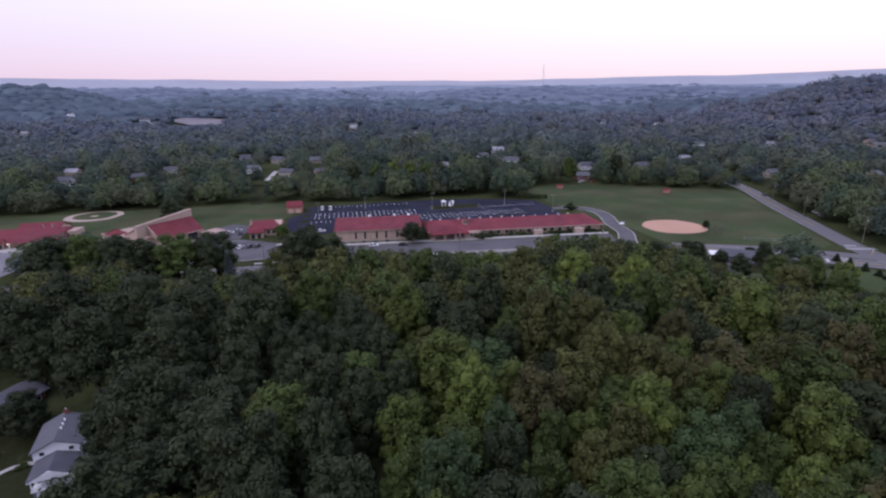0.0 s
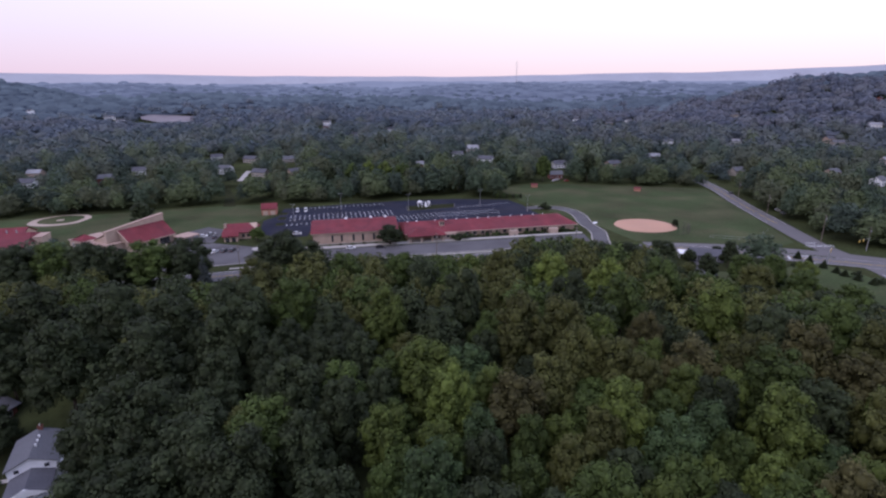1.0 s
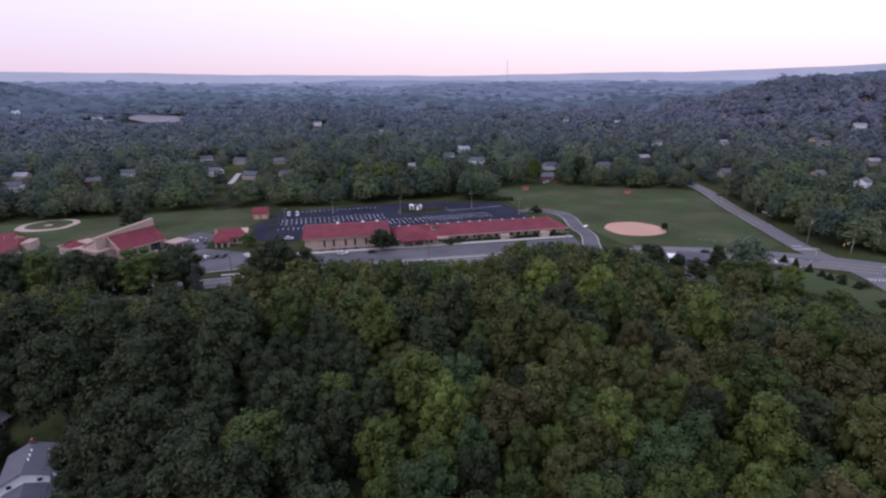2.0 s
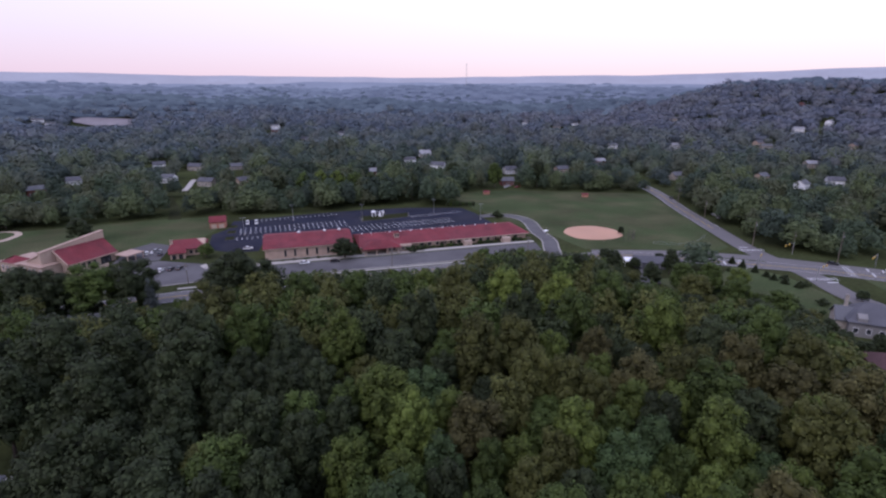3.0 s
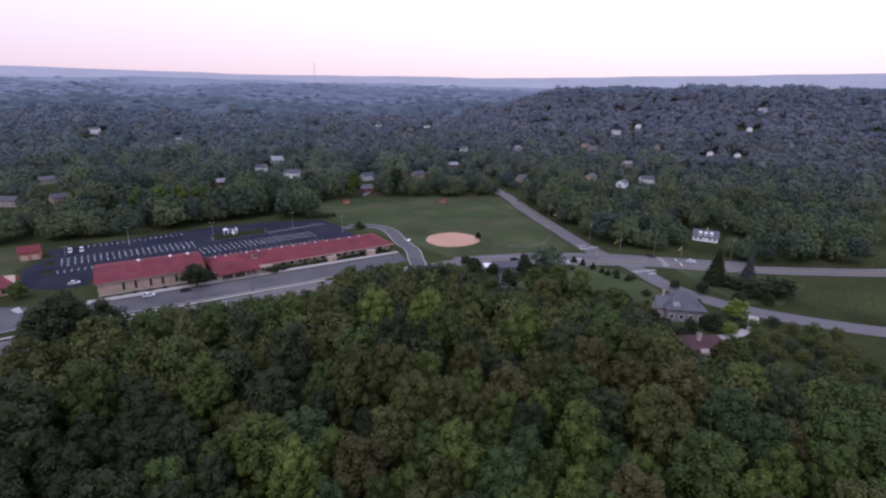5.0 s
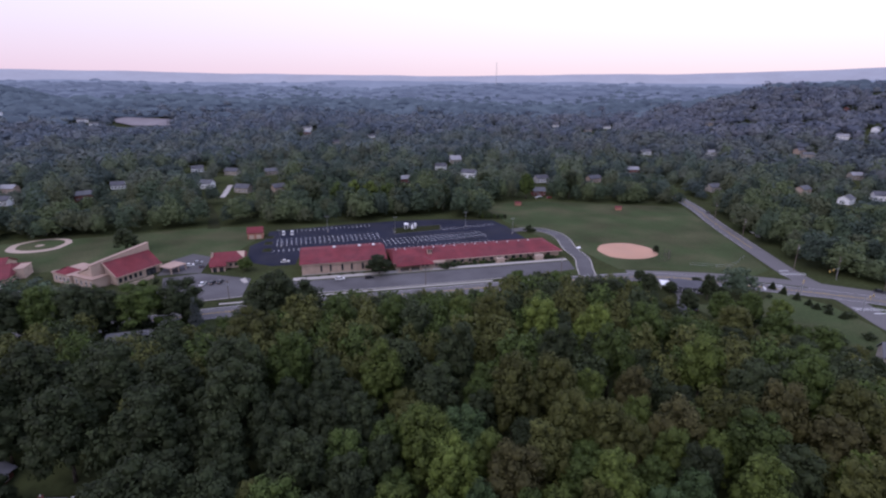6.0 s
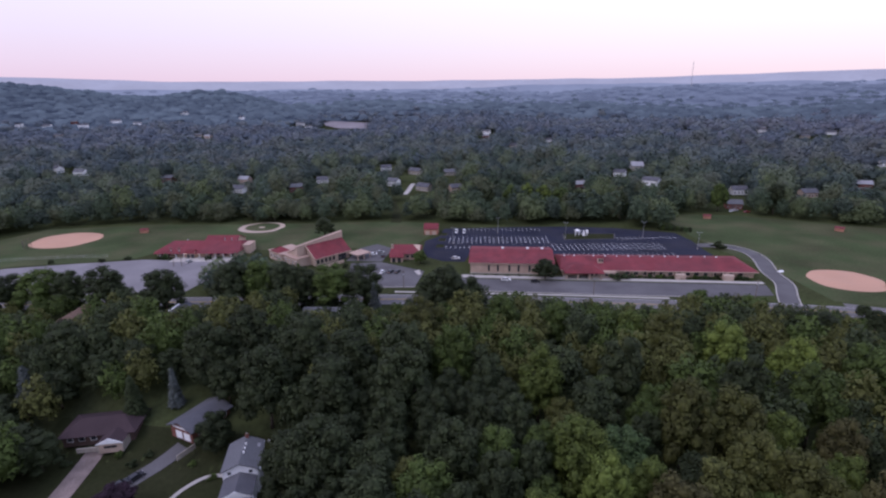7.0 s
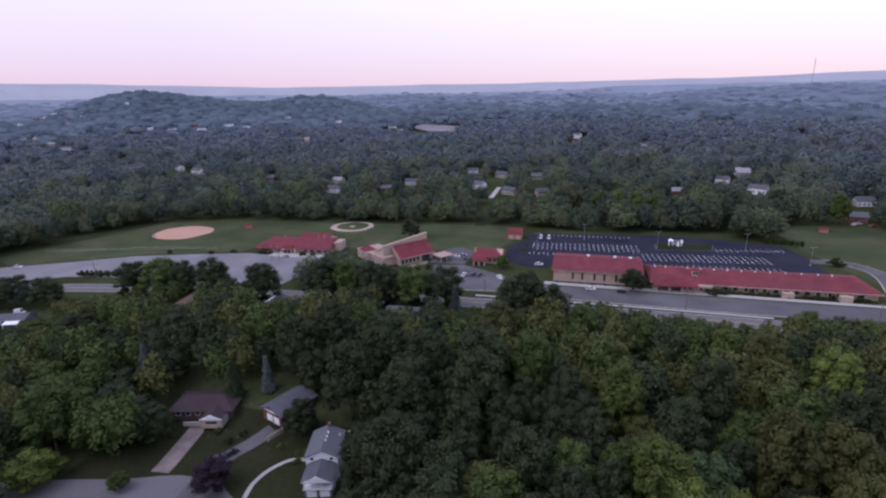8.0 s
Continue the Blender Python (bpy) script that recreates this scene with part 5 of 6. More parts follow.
part("garage_door", Shape().box(0.2, 6.2, -5.2, -5.0, -0.2, 2.1), M_STONE, bh, "pale garage door")
part("step_wall", Shape().box(-6, -0.3, -8.0, -7.6, -0.4, 0.9), M_STONE, bh, "pale stone terrace wall")
part("porch_wall", Shape().box(0.25, 6.15, -9.15, -8.95, -0.4, 2.4), M_TANLIGHT, bh, "tan porch front")
part("porch_window", Shape().box(1.6, 4.9, -9.2, -9.1, 1.1, 1.8), M_DARKGLASS, bh, "long dark porch window")
for x in (-9, -6, -3):
    window(bh, x, -4.5, 1.7, 1.4, 1.2)

# far dark bungalow among the trees
b2 = thing("house", pose(-158, 106, HZ(-158, 106), 0, 0, 12), "brown-roofed bungalow half hidden under trees", "house")
part("wall", Shape().box(-9, 9, -4.5, 4.5, -0.5, 2.9), M_BRICKRED, b2)
part("roof", hip_roof(-9, 9, -4.5, 4.5, 2.9, 5.0, 0.8, 0.25), M_BROWNROOF, b2, "dark brown shingle roof")
for x in (-6, -2, 2, 6):
    window(b2, x, -4.5, 1.6, 1.3, 1.1)

# drives, street and paths
ribbon("driveway", [(-120.5, 105), (-118, 96), (-115.8, 87.5), (-115.2, 84.4)], 5.4, material("brown_paving", (0.21, 0.165, 0.15), 0.9, 0.2, 0.3, 2.0, 0.3), 0.14, "wide brown paved driveway", "driveway")
ribbon("driveway", [(-96.5, 108.5), (-99.5, 101), (-102.5, 93.5), (-102.5, 86), (-101, 79)], 5.0, M_ASPH, 0.16, "narrow grey asphalt driveway", "driveway")
ribbon("road", [(-190, 52), (-160, 61), (-138, 69.5), (-121, 75), (-108, 80.5), (-97, 81), (-88, 75), (-80, 64), (-78, 50)], 9.6, M_ROAD, 0.12, "grey residential street with a bend", "road")
ribbon("footpath", [(-78.0, 100.2), (-81.2, 100.2), (-84.0, 99.0), (-86.2, 96.0), (-87.6, 92.5), (-88.0, 88.0), (-86.8, 83.5)], 1.2, M_CONC, 0.16, "narrow curving concrete garden path", "path")
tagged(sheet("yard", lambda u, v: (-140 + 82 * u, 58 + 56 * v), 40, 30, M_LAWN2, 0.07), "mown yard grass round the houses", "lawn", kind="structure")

M_GREYSIDING = material("grey_siding", (0.22, 0.21, 0.21), 0.8, 0.1, 0.3, 4.0, 0.2)
# grey-roofed house at the crossroads
eh = thing("house", pose(173.5, 118, 0, 0, 0, -38), "large house with broad grey hipped roof and white gable", "house")
part("wall", Shape().box(-6.5, 7.5, -6.5, 6.5, -0.5, 5.2), M_GREYSIDING, eh, "grey siding wall")
part("roof", hip_roof(-6.5, 7.5, -6.5, 6.5, 5.2, 10.2, 0.8, 0.3, 0.75, 0.75), M_GREYROOF2, eh, "broad grey shingle roof")
part("gable_wing", gable_body(-9.5, -4, -4.0, 4.0, 4.4, 7.6), M_STONE, eh)
part("gable_roof", gable_roof(-9.5, -4, -4.0, 4.0, 4.4, 7.6, 0.5), M_GREYROOF, eh)
part("dormer", gable_body(-4.6, -2.0, -6.9, -3.5, 6.6, 7.8, 5.0), M_GREYSIDING, eh, "grey dormer")
for x in (-4.5, -1, 2.5, 6):
    window(eh, x, -6.5, 2.2, 1.3, 1.6)
for y in (-4.5, 0, 4.5):
    side_window(eh, 7.5, y, 2.2, 1.2, 1.6, 1)
chimney(eh, -6, 3, 5, 10.8, 1.0, M_STONE)
# red-roofed house below it
fh = thing("house", pose(154.8, 94.5, 0, 0, 0, -28), "brick house with dark red roof and pale chimney", "house")
part("wall", Shape().box(-7, 7, -4.6, 4.6, -0.5, 3.2), M_BRICKRED, fh, "red brick wall")
part("roof", hip_roof(-7, 7, -4.6, 4.6, 3.2, 6.0, 0.8, 0.25, 0.7, 0.7), material("dark_red_shingle", (0.085, 0.048, 0.050), 0.9, 0.18, 0.2, 3.0, 0.4), fh, "dark red shingle roof")
part("porch", gable_body(-4, -1, -6.6, -4, 2.6, 3.6), M_STONE, fh, "small stone porch")
chimney(fh, -3.0, -1.5, 3, 7.6, 1.3, M_STONE)
for x in (-5.8, 1, 3.4, 5.8):
    window(fh, x, -4.6, 1.7, 1.2, 1.3)
ribbon("driveway", [(158, 104), (166, 100), (176, 96), (190, 98), (202, 104)], 3.6, M_CONC, 0.07, "pale concrete driveway", "driveway")
ribbon("driveway", [(128, 168), (131, 178), (138, 188), (142, 206)], 5.0, M_ASPH, 0.05, "dark asphalt driveway beside the bungalow", "driveway")
# bungalow by the main road
kh = thing("house", pose(143.5, 194.5, 0, 0, 0, -24), "small dark-roofed bungalow with white trim by the road", "house")
part("wall", gable_body(-6.5, 6.5, -4, 4, 2.9, 4.8), M_GREYROOF2, kh, "dark grey siding wall")
part("roof", gable_roof(-6.5, 6.5, -4, 4, 2.9, 4.8, 0.5, 0.2), M_GREYROOF2, kh, "charcoal shingle roof")
for x in (-4.5, -1.5, 1.5, 4.5):
    window(kh, x, -4.0, 1.6, 1.1, 1.3)
part("carport", Shape().slab([(-11, -2.5, 2.6), (-6.6, -2.5, 2.6), (-6.6, 3.2, 2.9), (-11, 3.2, 2.9)], 0.15), M_WHITE, kh, "white carport roof")
for x, y in ((-10.8, -2.3), (-10.8, 3.0), (-6.9, -2.3), (-6.9, 3.0)):
    part("carport_post", Shape().box(x - 0.06, x + 0.06, y - 0.06, y + 0.06, 0, 2.6), M_WHITE, kh)
# white cape house
ch = thing("house", pose(288, 184.5, 0, 0, 0, -58) @ Matrix.Scale(0.86, 4), "white house with grey roof and two dormers", "house")
part("wall", gable_body(-8, 8, -5, 5, 3.6, 7.2), M_WHITE, ch, "white siding wall")
part("roof", gable_roof(-8, 8, -5, 5, 3.6, 7.2, 0.5, 0.25), M_GREYROOF, ch, "grey shingle roof")
for x in (-3.5, 0.0, 3.5):
    dm = part("dormer", gable_body(x - 1.0, x + 1.0, -4.6, -1.5, 5.9, 6.8, 4.0), M_WHITE, ch, "white dormer")
    part("pane", Shape().box(x - 0.5, x + 0.5, -4.7, -4.58, 4.7, 5.8), M_DARKGLASS, dm)
for x in (-6, -3, 3, 6):
    window(ch, x, -5.0, 2.0, 1.2, 1.5)
chimney(ch, 0.5, 0.3, 6, 9.0, 1.0, M_STONE)
# roofs by the main road under the trees
rh = thing("house", pose(-84.5, 182.5, 0, 0, 0, 6), "low house with pale grey roof and white trim under trees", "house")
part("wall", gable_body(-7, 7, -4, 4, 2.9, 4.4), M_WHITE, rh)
part("roof", gable_roof(-7, 7, -4, 4, 2.9, 4.4, 0.4, 0.2), M_GREYROOF, rh, "pale grey shingle roof")
for x in (-4.5, -1.5, 1.5, 4.5):
    window(rh, x, -4.0, 1.6, 1.1, 1.3)

th = thing("house", pose(-182.5, 166, 0, 0, 0, 100), "small house with tan-brown roof under dark trees", "house")
part("wall", gable_body(-7.5, 7.5, -4, 4, 3.0, 5.0), M_STONE, th, "pale stone wall")
part("roof", gable_roof(-7.5, 7.5, -4, 4, 3.0, 5.0, 0.5, 0.22), material("tan_brown_shingle", (0.17, 0.11, 0.085), 0.9, 0.18, 0.2, 3.0, 0.4), th, "tan-brown shingle roof")
for y in (-2.0, 2.0):
    side_window(th, -7.5, y, 1.7, 1.2, 1.3, -1)
dh = thing("house", pose(-144.5, 175.5, 0, 0, 0, 96), "dark-roofed house with a white eave board under trees", "house")
part("wall", gable_body(-6, 6, -4, 4, 3.0, 4.8), M_GREYSIDING, dh, "grey siding wall")
part("roof", gable_roof(-6, 6, -4, 4, 3.0, 4.8, 0.4, 0.2), M_GREYROOF2, dh, "charcoal shingle roof")
part("eave_board", Shape().box(-6.2, 6.2, -4.75, -4.45, 2.7, 3.1).box(-6.2, 6.2, -0.35, 0.35, 4.98, 5.1), M_WHITE, dh, "white eave and ridge boards")
for x in (-4, 0, 4):
    window(dh, x, -4.0, 1.6, 1.1, 1.3)
vh = thing("house", pose(-243, 131, 0, 0, 0, 24), "low white-roofed house half hidden by trees", "house")
part("wall", gable_body(-7, 7, -4, 4, 2.8, 4.2), M_GREYROOF2, vh, "dark siding wall")
part("roof", gable_roof(-7, 7, -4, 4, 2.8, 4.2, 0.4, 0.2), M_GREYROOF2, vh, "charcoal shingle roof")
part("porch_roof", Shape().slab([(0, -7.0, 2.3), (6, -7.0, 2.3), (6, -4.4, 2.8), (0, -4.4, 2.8)], 0.15), M_WHITE, vh, "white flat porch roof")
for x in (0.3, 5.7):
    part("porch_post", Shape().box(x - 0.08, x + 0.08, -6.9, -6.7, -0.2, 2.2), M_WHITE, vh)
for x in (-5, -2, 3):
    window(vh, x, -4.0, 1.5, 1.1, 1.2)

# ---------------- far houses ----------------
FAR = [(115, 507, 15, 0, 7.5, 1), (-98, 474, 14, 1, 4.5, 0), (156, 418, 11, 2, 4, 1), (233, 470, 13, 3, 4.5, 0), (129, 644, 14, 0, 5, 0), (-128, 578, 15, 1, 4.5, 0), (-135, 500, 12, 0, 5, 1), (388, 382, 12, 3, 5, 0)]
FAR += [(430, 347, 13, 0, 5, 1), (48, 496, 11, 2, 5, 0), (319, 408, 12, 1, 4.5, 0), (-577, 555, 13, 0, 6, 1), (-529, 537, 13, 0, 5, 0), (-388, 503, 14, 2, 5, 0), (126, 627, 13, 1, 5, 0)]
FAR += [(-68, 469, 11, 3, 5, 0), (460, 1124, 16, 0, 6, 1), (720, 657, 16, 0, 5, 0), (791, 668, 17, 0, 6, 1), (-297, 501, 12, 3, 5, 0), (582, 574, 13, 1, 5, 1), (486, 632, 12, 0, 5, 0), (507, 439, 13, 1, 5, 0)]
FAR += [(903, 527, 16, 0, 5, 1), (98, 576, 12, 0, 5, 0), (667, 884, 14, 1, 6, 0), (-1133, 1020, 18, 0, 6, 0), (-1085, 1044, 20, 0, 6, 0), (-1012, 1066, 20, 0, 7, 1), (-1012, 1166, 24, 0, 6, 0), (-1217, 770, 20, 1, 5, 0)]
FAR += [(-1197, 786, 20, 1, 5, 0), (-1113, 756, 20, 1, 5, 0), (-967, 1374, 20, 0, 6, 0), (-763, 1323, 18, 0, 6, 1), (-563, 1247, 20, 0, 6, 0), (-691, 1015, 16, 1, 5, 0), (-967, 950, 18, 1, 5, 0), (1047, 592, 16, 0, 6, 0)]
FAR += [(-170, 603, 12, 0, 4.5, 0), (-88, 574, 13, 1, 4, 0), (-78, 1004, 15, 0, 4.5, 1), (182, 480, 13, 0, 4.5, 0), (483, 1182, 15, 3, 5, 1), (478, 996, 16, 1, 4, 0)]
FAR += [(550, 1058, 18, 0, 4.5, 1), (300, 515, 13, 2, 5, 0), (409, 667, 12, 0, 4.5, 0), (598, 603, 14, 3, 5, 1), (390, 342, 11, 0, 4.5, 1), (878, 803, 16, 2, 5, 0), (712, 426, 14, 0, 4, 1)]
FAR += [(692, 454, 13, 0, 4.5, 0), (676, 531, 11, 3, 5, 1), (-23, 860, 12, 1, 4, 0), (-1939, 1232, 18, 0, 4.5, 1), (-1979, 1317, 17, 2, 5, 0), (-2004, 1355, 15, 0, 4, 1), (-2048, 1429, 16, 0, 4.5, 0), (-1439, 1036, 18, 3, 5, 1)]
FAR += [(-1455, 1092, 17, 1, 4, 0), (-879, 620, 15, 0, 4.5, 1), (-1073, 1108, 16, 2, 5, 0), (-948, 1160, 18, 0, 4, 1), (-1419, 1214, 17, 0, 4.5, 0), (-274, 449, 14, 0, 4.5, 1), (-220, 459, 13, 2, 5, 0), (-214, 510, 11, 0, 4, 1)]
FAR += [(-529, 1216, 16, 0, 4.5, 0), (-638, 969, 18, 3, 5, 1), (-75, 949, 12, 2, 5, 0), (37, 924, 14, 0, 4, 1)]
FARWALL = [M_WHITE, M_STONE, M_BRICKRED, M_TANLIGHT]
frng = random.Random(31)
for x, y, L, wm, h, two in FAR:
    z = ground_at(x, y)
    W = 8.5
    rot = frng.uniform(-35, 35)
    ob = thing("house", pose(x, y, z, 0, 0, rot), ("white-sided", "pale stucco", "red brick", "tan-sided")[wm] + " house with grey shingle roof among trees", "house", "houses among the trees")
    part("wall", gable_body(-L / 2, L / 2, -W / 2, W / 2, h, h + 2.6), FARWALL[wm], ob)
    part("roof", gable_roof(-L / 2, L / 2, -W / 2, W / 2, h, h + 2.6, 0.5, 0.25), (M_PALEROOF, M_GREYROOF, M_GREYROOF2)[(two + int(abs(x))) % 3], ob, "grey shingle roof")
    for i in range(4):
        for zz in ((1.7, 4.6) if h > 5.5 else (1.8,)):
            window(ob, -L / 2 + (i + 0.5) * L / 4, -W / 2, zz, 1.1, 1.4)
    HOUSES.append((x, y, z + h + 0.6, L * 0.36))
HOUSES.append((288, 184.5, 3.0, 7))
for x, y, z, w in VISTAS + [(-114, 470, 0.5, 3), (-115, 500, 0.5, 3), (-440, 1225, ground_at(-440, 1225) + 3, 50)]:
    HOUSES.append((x, y, z, w))
HOUSES.append((143.5, 194.5, 1.5, 7))

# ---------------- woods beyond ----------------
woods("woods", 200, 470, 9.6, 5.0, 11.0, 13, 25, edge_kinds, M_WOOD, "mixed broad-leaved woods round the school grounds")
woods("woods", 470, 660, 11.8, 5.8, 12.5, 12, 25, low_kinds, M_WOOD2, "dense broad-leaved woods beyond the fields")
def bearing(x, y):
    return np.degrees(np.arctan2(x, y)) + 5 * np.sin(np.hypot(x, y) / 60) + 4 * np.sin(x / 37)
# haze-tinted leaves on either side of bearing 24, the eastern ones pinker
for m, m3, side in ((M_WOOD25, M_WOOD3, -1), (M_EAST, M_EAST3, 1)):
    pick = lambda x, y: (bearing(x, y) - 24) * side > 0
    woods("woods", 660, 930, 13.8, 7.4, 15.0, 13, 25, duo_kinds, m, "woods beyond the fields, pale haze painted into the leaves", pick)
    woods("woods", 930, 1400, 15.4, 8.5, 17.0, 13, 25, far_kinds, m3, "woods towards the hills, blue haze painted into the leaves", pick)
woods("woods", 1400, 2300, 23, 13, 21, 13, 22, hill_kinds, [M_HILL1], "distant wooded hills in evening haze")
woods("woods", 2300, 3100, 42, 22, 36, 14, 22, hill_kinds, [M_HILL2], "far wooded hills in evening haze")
if rest_trees:
    items = np.array([(x, y, ground_at(x, y) - 0.3, r, max(4.0, min(9 + r * 1.5, height_limit(x, y), open_view(x, y, r))), (x * 7.1) % 6.28, float(int(abs(x * 3 + y)) % 5)) for x, y, r, _ in rest_trees])
    for i, (tn, wd) in enumerate((("d", "dark green"), ("g", "green"), ("o", "olive-green"))):
        mass("woods", items[i::3], edge_kinds, LEAF[tn], wd + " broad-leaved wood beside the road")

# ---------------- single trees in the yards ----------------
def solo(x, y, r, h, tone, k, label, z=None):
    ob = plant(x, y, r, tone, k, 40 * k + x, h, "tree", label, "tree", "garden trees")
    return ob
solo(-86.0, 108.3, 5.9, 12.5, "d", 1, "round green tree between the two houses")
solo(-96.5, 83.8, 5.8, 8.6, "p", 0, "dark purple-leaved garden tree by the street")
solo(-132.5, 93.5, 9.0, 13.0, "d", 0, "broad dark tree before the brown-roofed bungalow")
solo(-141.0, 88.0, 6.5, 10.0, "d", 2, "dark garden tree beside the street")
solo(7.0, 240.0, 6.8, 10.0, "d", 2, "round dark green tree before the school hall")
solo(-36.5, 190.0, 11.5, 20.5, "d", 1, "large dark tree between woods and main road")
solo(-129.0, 300.0, 7.5, 14.0, "d", 0, "dark round tree behind the church")
solo(-58.5, 256.0, 4.2, 7.5, "g", 2, "small green tree beside the parish hall")
solo(161.5, 247.0, 2.0, 5.0, "d", 1, "slim dark tree beside the infield")
for x, y, r, tone in ((-2, 384, 8, "y"), (10, 381, 8.5, "y"), (22, 379, 7.5, "g"), (-14, 386, 7, "g"), (33, 376, 7, "d"), (64, 372, 6, "d"), (-30, 374, 7, "d"), (104, 405, 8, "d"), (176, 398, 8, "d"), (140, 404, 7, "g")):
    solo(x, y, r, 15 + r, tone, int(abs(x)) % 3, WORDS[tone] + " tall tree in the wood's edge behind the lot")
solo(221.0, 114.0, 7.0, 8.5, "d", 0, "low broad dark tree beyond the side road")
solo(231.0, 110.0, 7.0, 8.5, "d", 2, "low broad dark tree beyond the side road")
solo(172.5, 102.5, 4.2, 7.5, "d", 1, "dark rounded tree between two roofs")
solo(190.0, 104.5, 5.2, 9.0, "l", 0, "bright green garden tree beside the junction")
solo(203.5, 128.5, 3.2, 6.0, "d", 1, "dark rounded tree beside the grey roof")
solo(197.5, 138.0, 2.6, 4.6, "d", 2, "dark rounded tree behind the grey roof")
solo(-26.0, 190.0, 8.5, 18.0, "d", 0, "dark spreading tree between woods and main road")
conifer_mesh = {}
def conifer(x, y, r, h, tone, label):
    if tone not in conifer_mesh:
        rr = random.Random(len(conifer_mesh) + 900)
        conifer_mesh[tone] = (mesh_of("trunk", Shape().tube((0, 0, -0.3), (0, 0, 15), 0.28, 0.05, 7), M_BARK), mesh_of("crown", conifer_shape(rr, 3.0, 0.8, 16, 1500, 0.75), LEAF[tone]))
    ob = thing("conifer", pose(x, y, ground_at(x, y), 0, 0, x * 31) @ Matrix.Diagonal((r / 3.0, r / 3.0, h / 16.0, 1)), label, "conifer", "garden conifers")
    for nm, me in zip(("trunk", "crown"), conifer_mesh[tone]):
        o = new(nm, me)
        o.parent = ob
conifer(-107, 121.5, 2.1, 13.0, "s", "tall narrow blue-grey spruce behind the houses")
conifer(-116.5, 116.0, 3.1, 14.0, "d", "dark green spruce beside the bungalow")
conifer(-153.5, 117.0, 3.6, 14.0, "s", "blue-grey spruce in a dark garden")
conifer(-148.5, 119.5, 3.4, 14.0, "d", "dark spruce in a shaded garden")
conifer(221.0, 134.0, 4.8, 17.0, "d", "tall dark conifer on the verge")
conifer(243.0, 131.0, 3.4, 10.5, "s", "blue-grey spruce beside the road")
conifer(-64.5, 190.0, 2.8, 13.5, "s", "blue-grey spruce under the roadside trees")
for x, y in ((184, 189), (184.4, 183), (184.6, 176), (184.8, 170), (184.6, 166), (185.4, 161), (187, 156)):
    conifer(x, y, 1.5, 3.4 if y > 172 else 2.6, "d", "small clipped conifer in a row by the crossroads")

# ---------------- road markings ----------------
road_main, road_cross = bpy.data.objects["road"], bpy.data.objects["road.001"]
def marking(name, pts, width, mat, side, parent, lift=0.105):
    o = new(name, mesh_of(name, ribbon_shape(pts, width, lift, side, 3.0), mat))
    o.parent = parent
    return o
for sd in (-0.22, 0.22):
    marking("centre_line", MAIN, 0.16, M_YELLOW, sd, road_main)
    marking("centre_line", CROSS[:5], 0.14, M_YELLOW, sd, road_cross, 0.12)
for sd in (-5.1, 5.1):
    marking("edge_line", MAIN, 0.16, M_PAINT, sd, road_main)
for sd in (-4.6, 4.6):
    marking("edge_line", CROSS[:5], 0.14, M_PAINT, sd, road_cross, 0.12)
bar_me = mesh_of("crossing_bar", Shape().box(-0.2, 0.2, -1.5, 1.5, 0, 0.014), M_PAINT)
def crossing(x0, y0, x1, y1, n, parent):
    turn = math.degrees(math.atan2(y1 - y0, x1 - x0))
    for i in range(n):
        t = (i + 0.5) / n
        o = new("crossing_bar", bar_me)
        o.parent = parent
        o.matrix_basis = pose(x0 + (x1 - x0) * t, y0 + (y1 - y0) * t, 0.125, 0, 0, turn)
crossing(199.5, 163, 212, 160, 9, road_cross)
crossing(203, 205, 216, 203, 9, road_cross)
crossing(184, 181, 191, 193, 9, road_main)
crossing(222, 161, 231, 173, 9, road_main)
for x, y, w, turn in ((206, 157, 5, -8), (209, 209, 5, -8), (181, 190, 5, 60), (232, 160, 5, 52), (236, 166, 4, 52)):
    o = new("stop_line", mesh_of("stop_line", Shape().box(-w / 2, w / 2, -0.35, 0.35, 0, 0.014), M_PAINT))
    o.parent = road_main
    o.matrix_basis = pose(x, y, 0.125, 0, 0, turn)

# ---------------- cars ----------------
PAINTS = {"white": material("white_car_paint", (0.75, 0.75, 0.76), 0.3, 0.03, 1, 6, 0, gloss=0.5), "dark": material("black_car_paint", (0.03, 0.03, 0.035), 0.3, 0.05, 1, 6, 0, gloss=0.5),
          "silver": material("silver_car_paint", (0.42, 0.43, 0.45), 0.35, 0.04, 1, 6, 0, metal=0.4), "red": material("red_car_paint", (0.30, 0.04, 0.04), 0.3, 0.04, 1, 6, 0, gloss=0.5),
          "blue": material("blue_car_paint", (0.10, 0.17, 0.30), 0.3, 0.04, 1, 6, 0, gloss=0.5)}
M_CARGLASS = material("car_glass", (0.02, 0.022, 0.028), 0.1, 0.05, 1, 6, 0, gloss=0.5)
M_HEADLAMP = material("headlamp_glass", (0.7, 0.7, 0.72), 0.2, 0.03, 1, 6, 0)
car_protos = {}
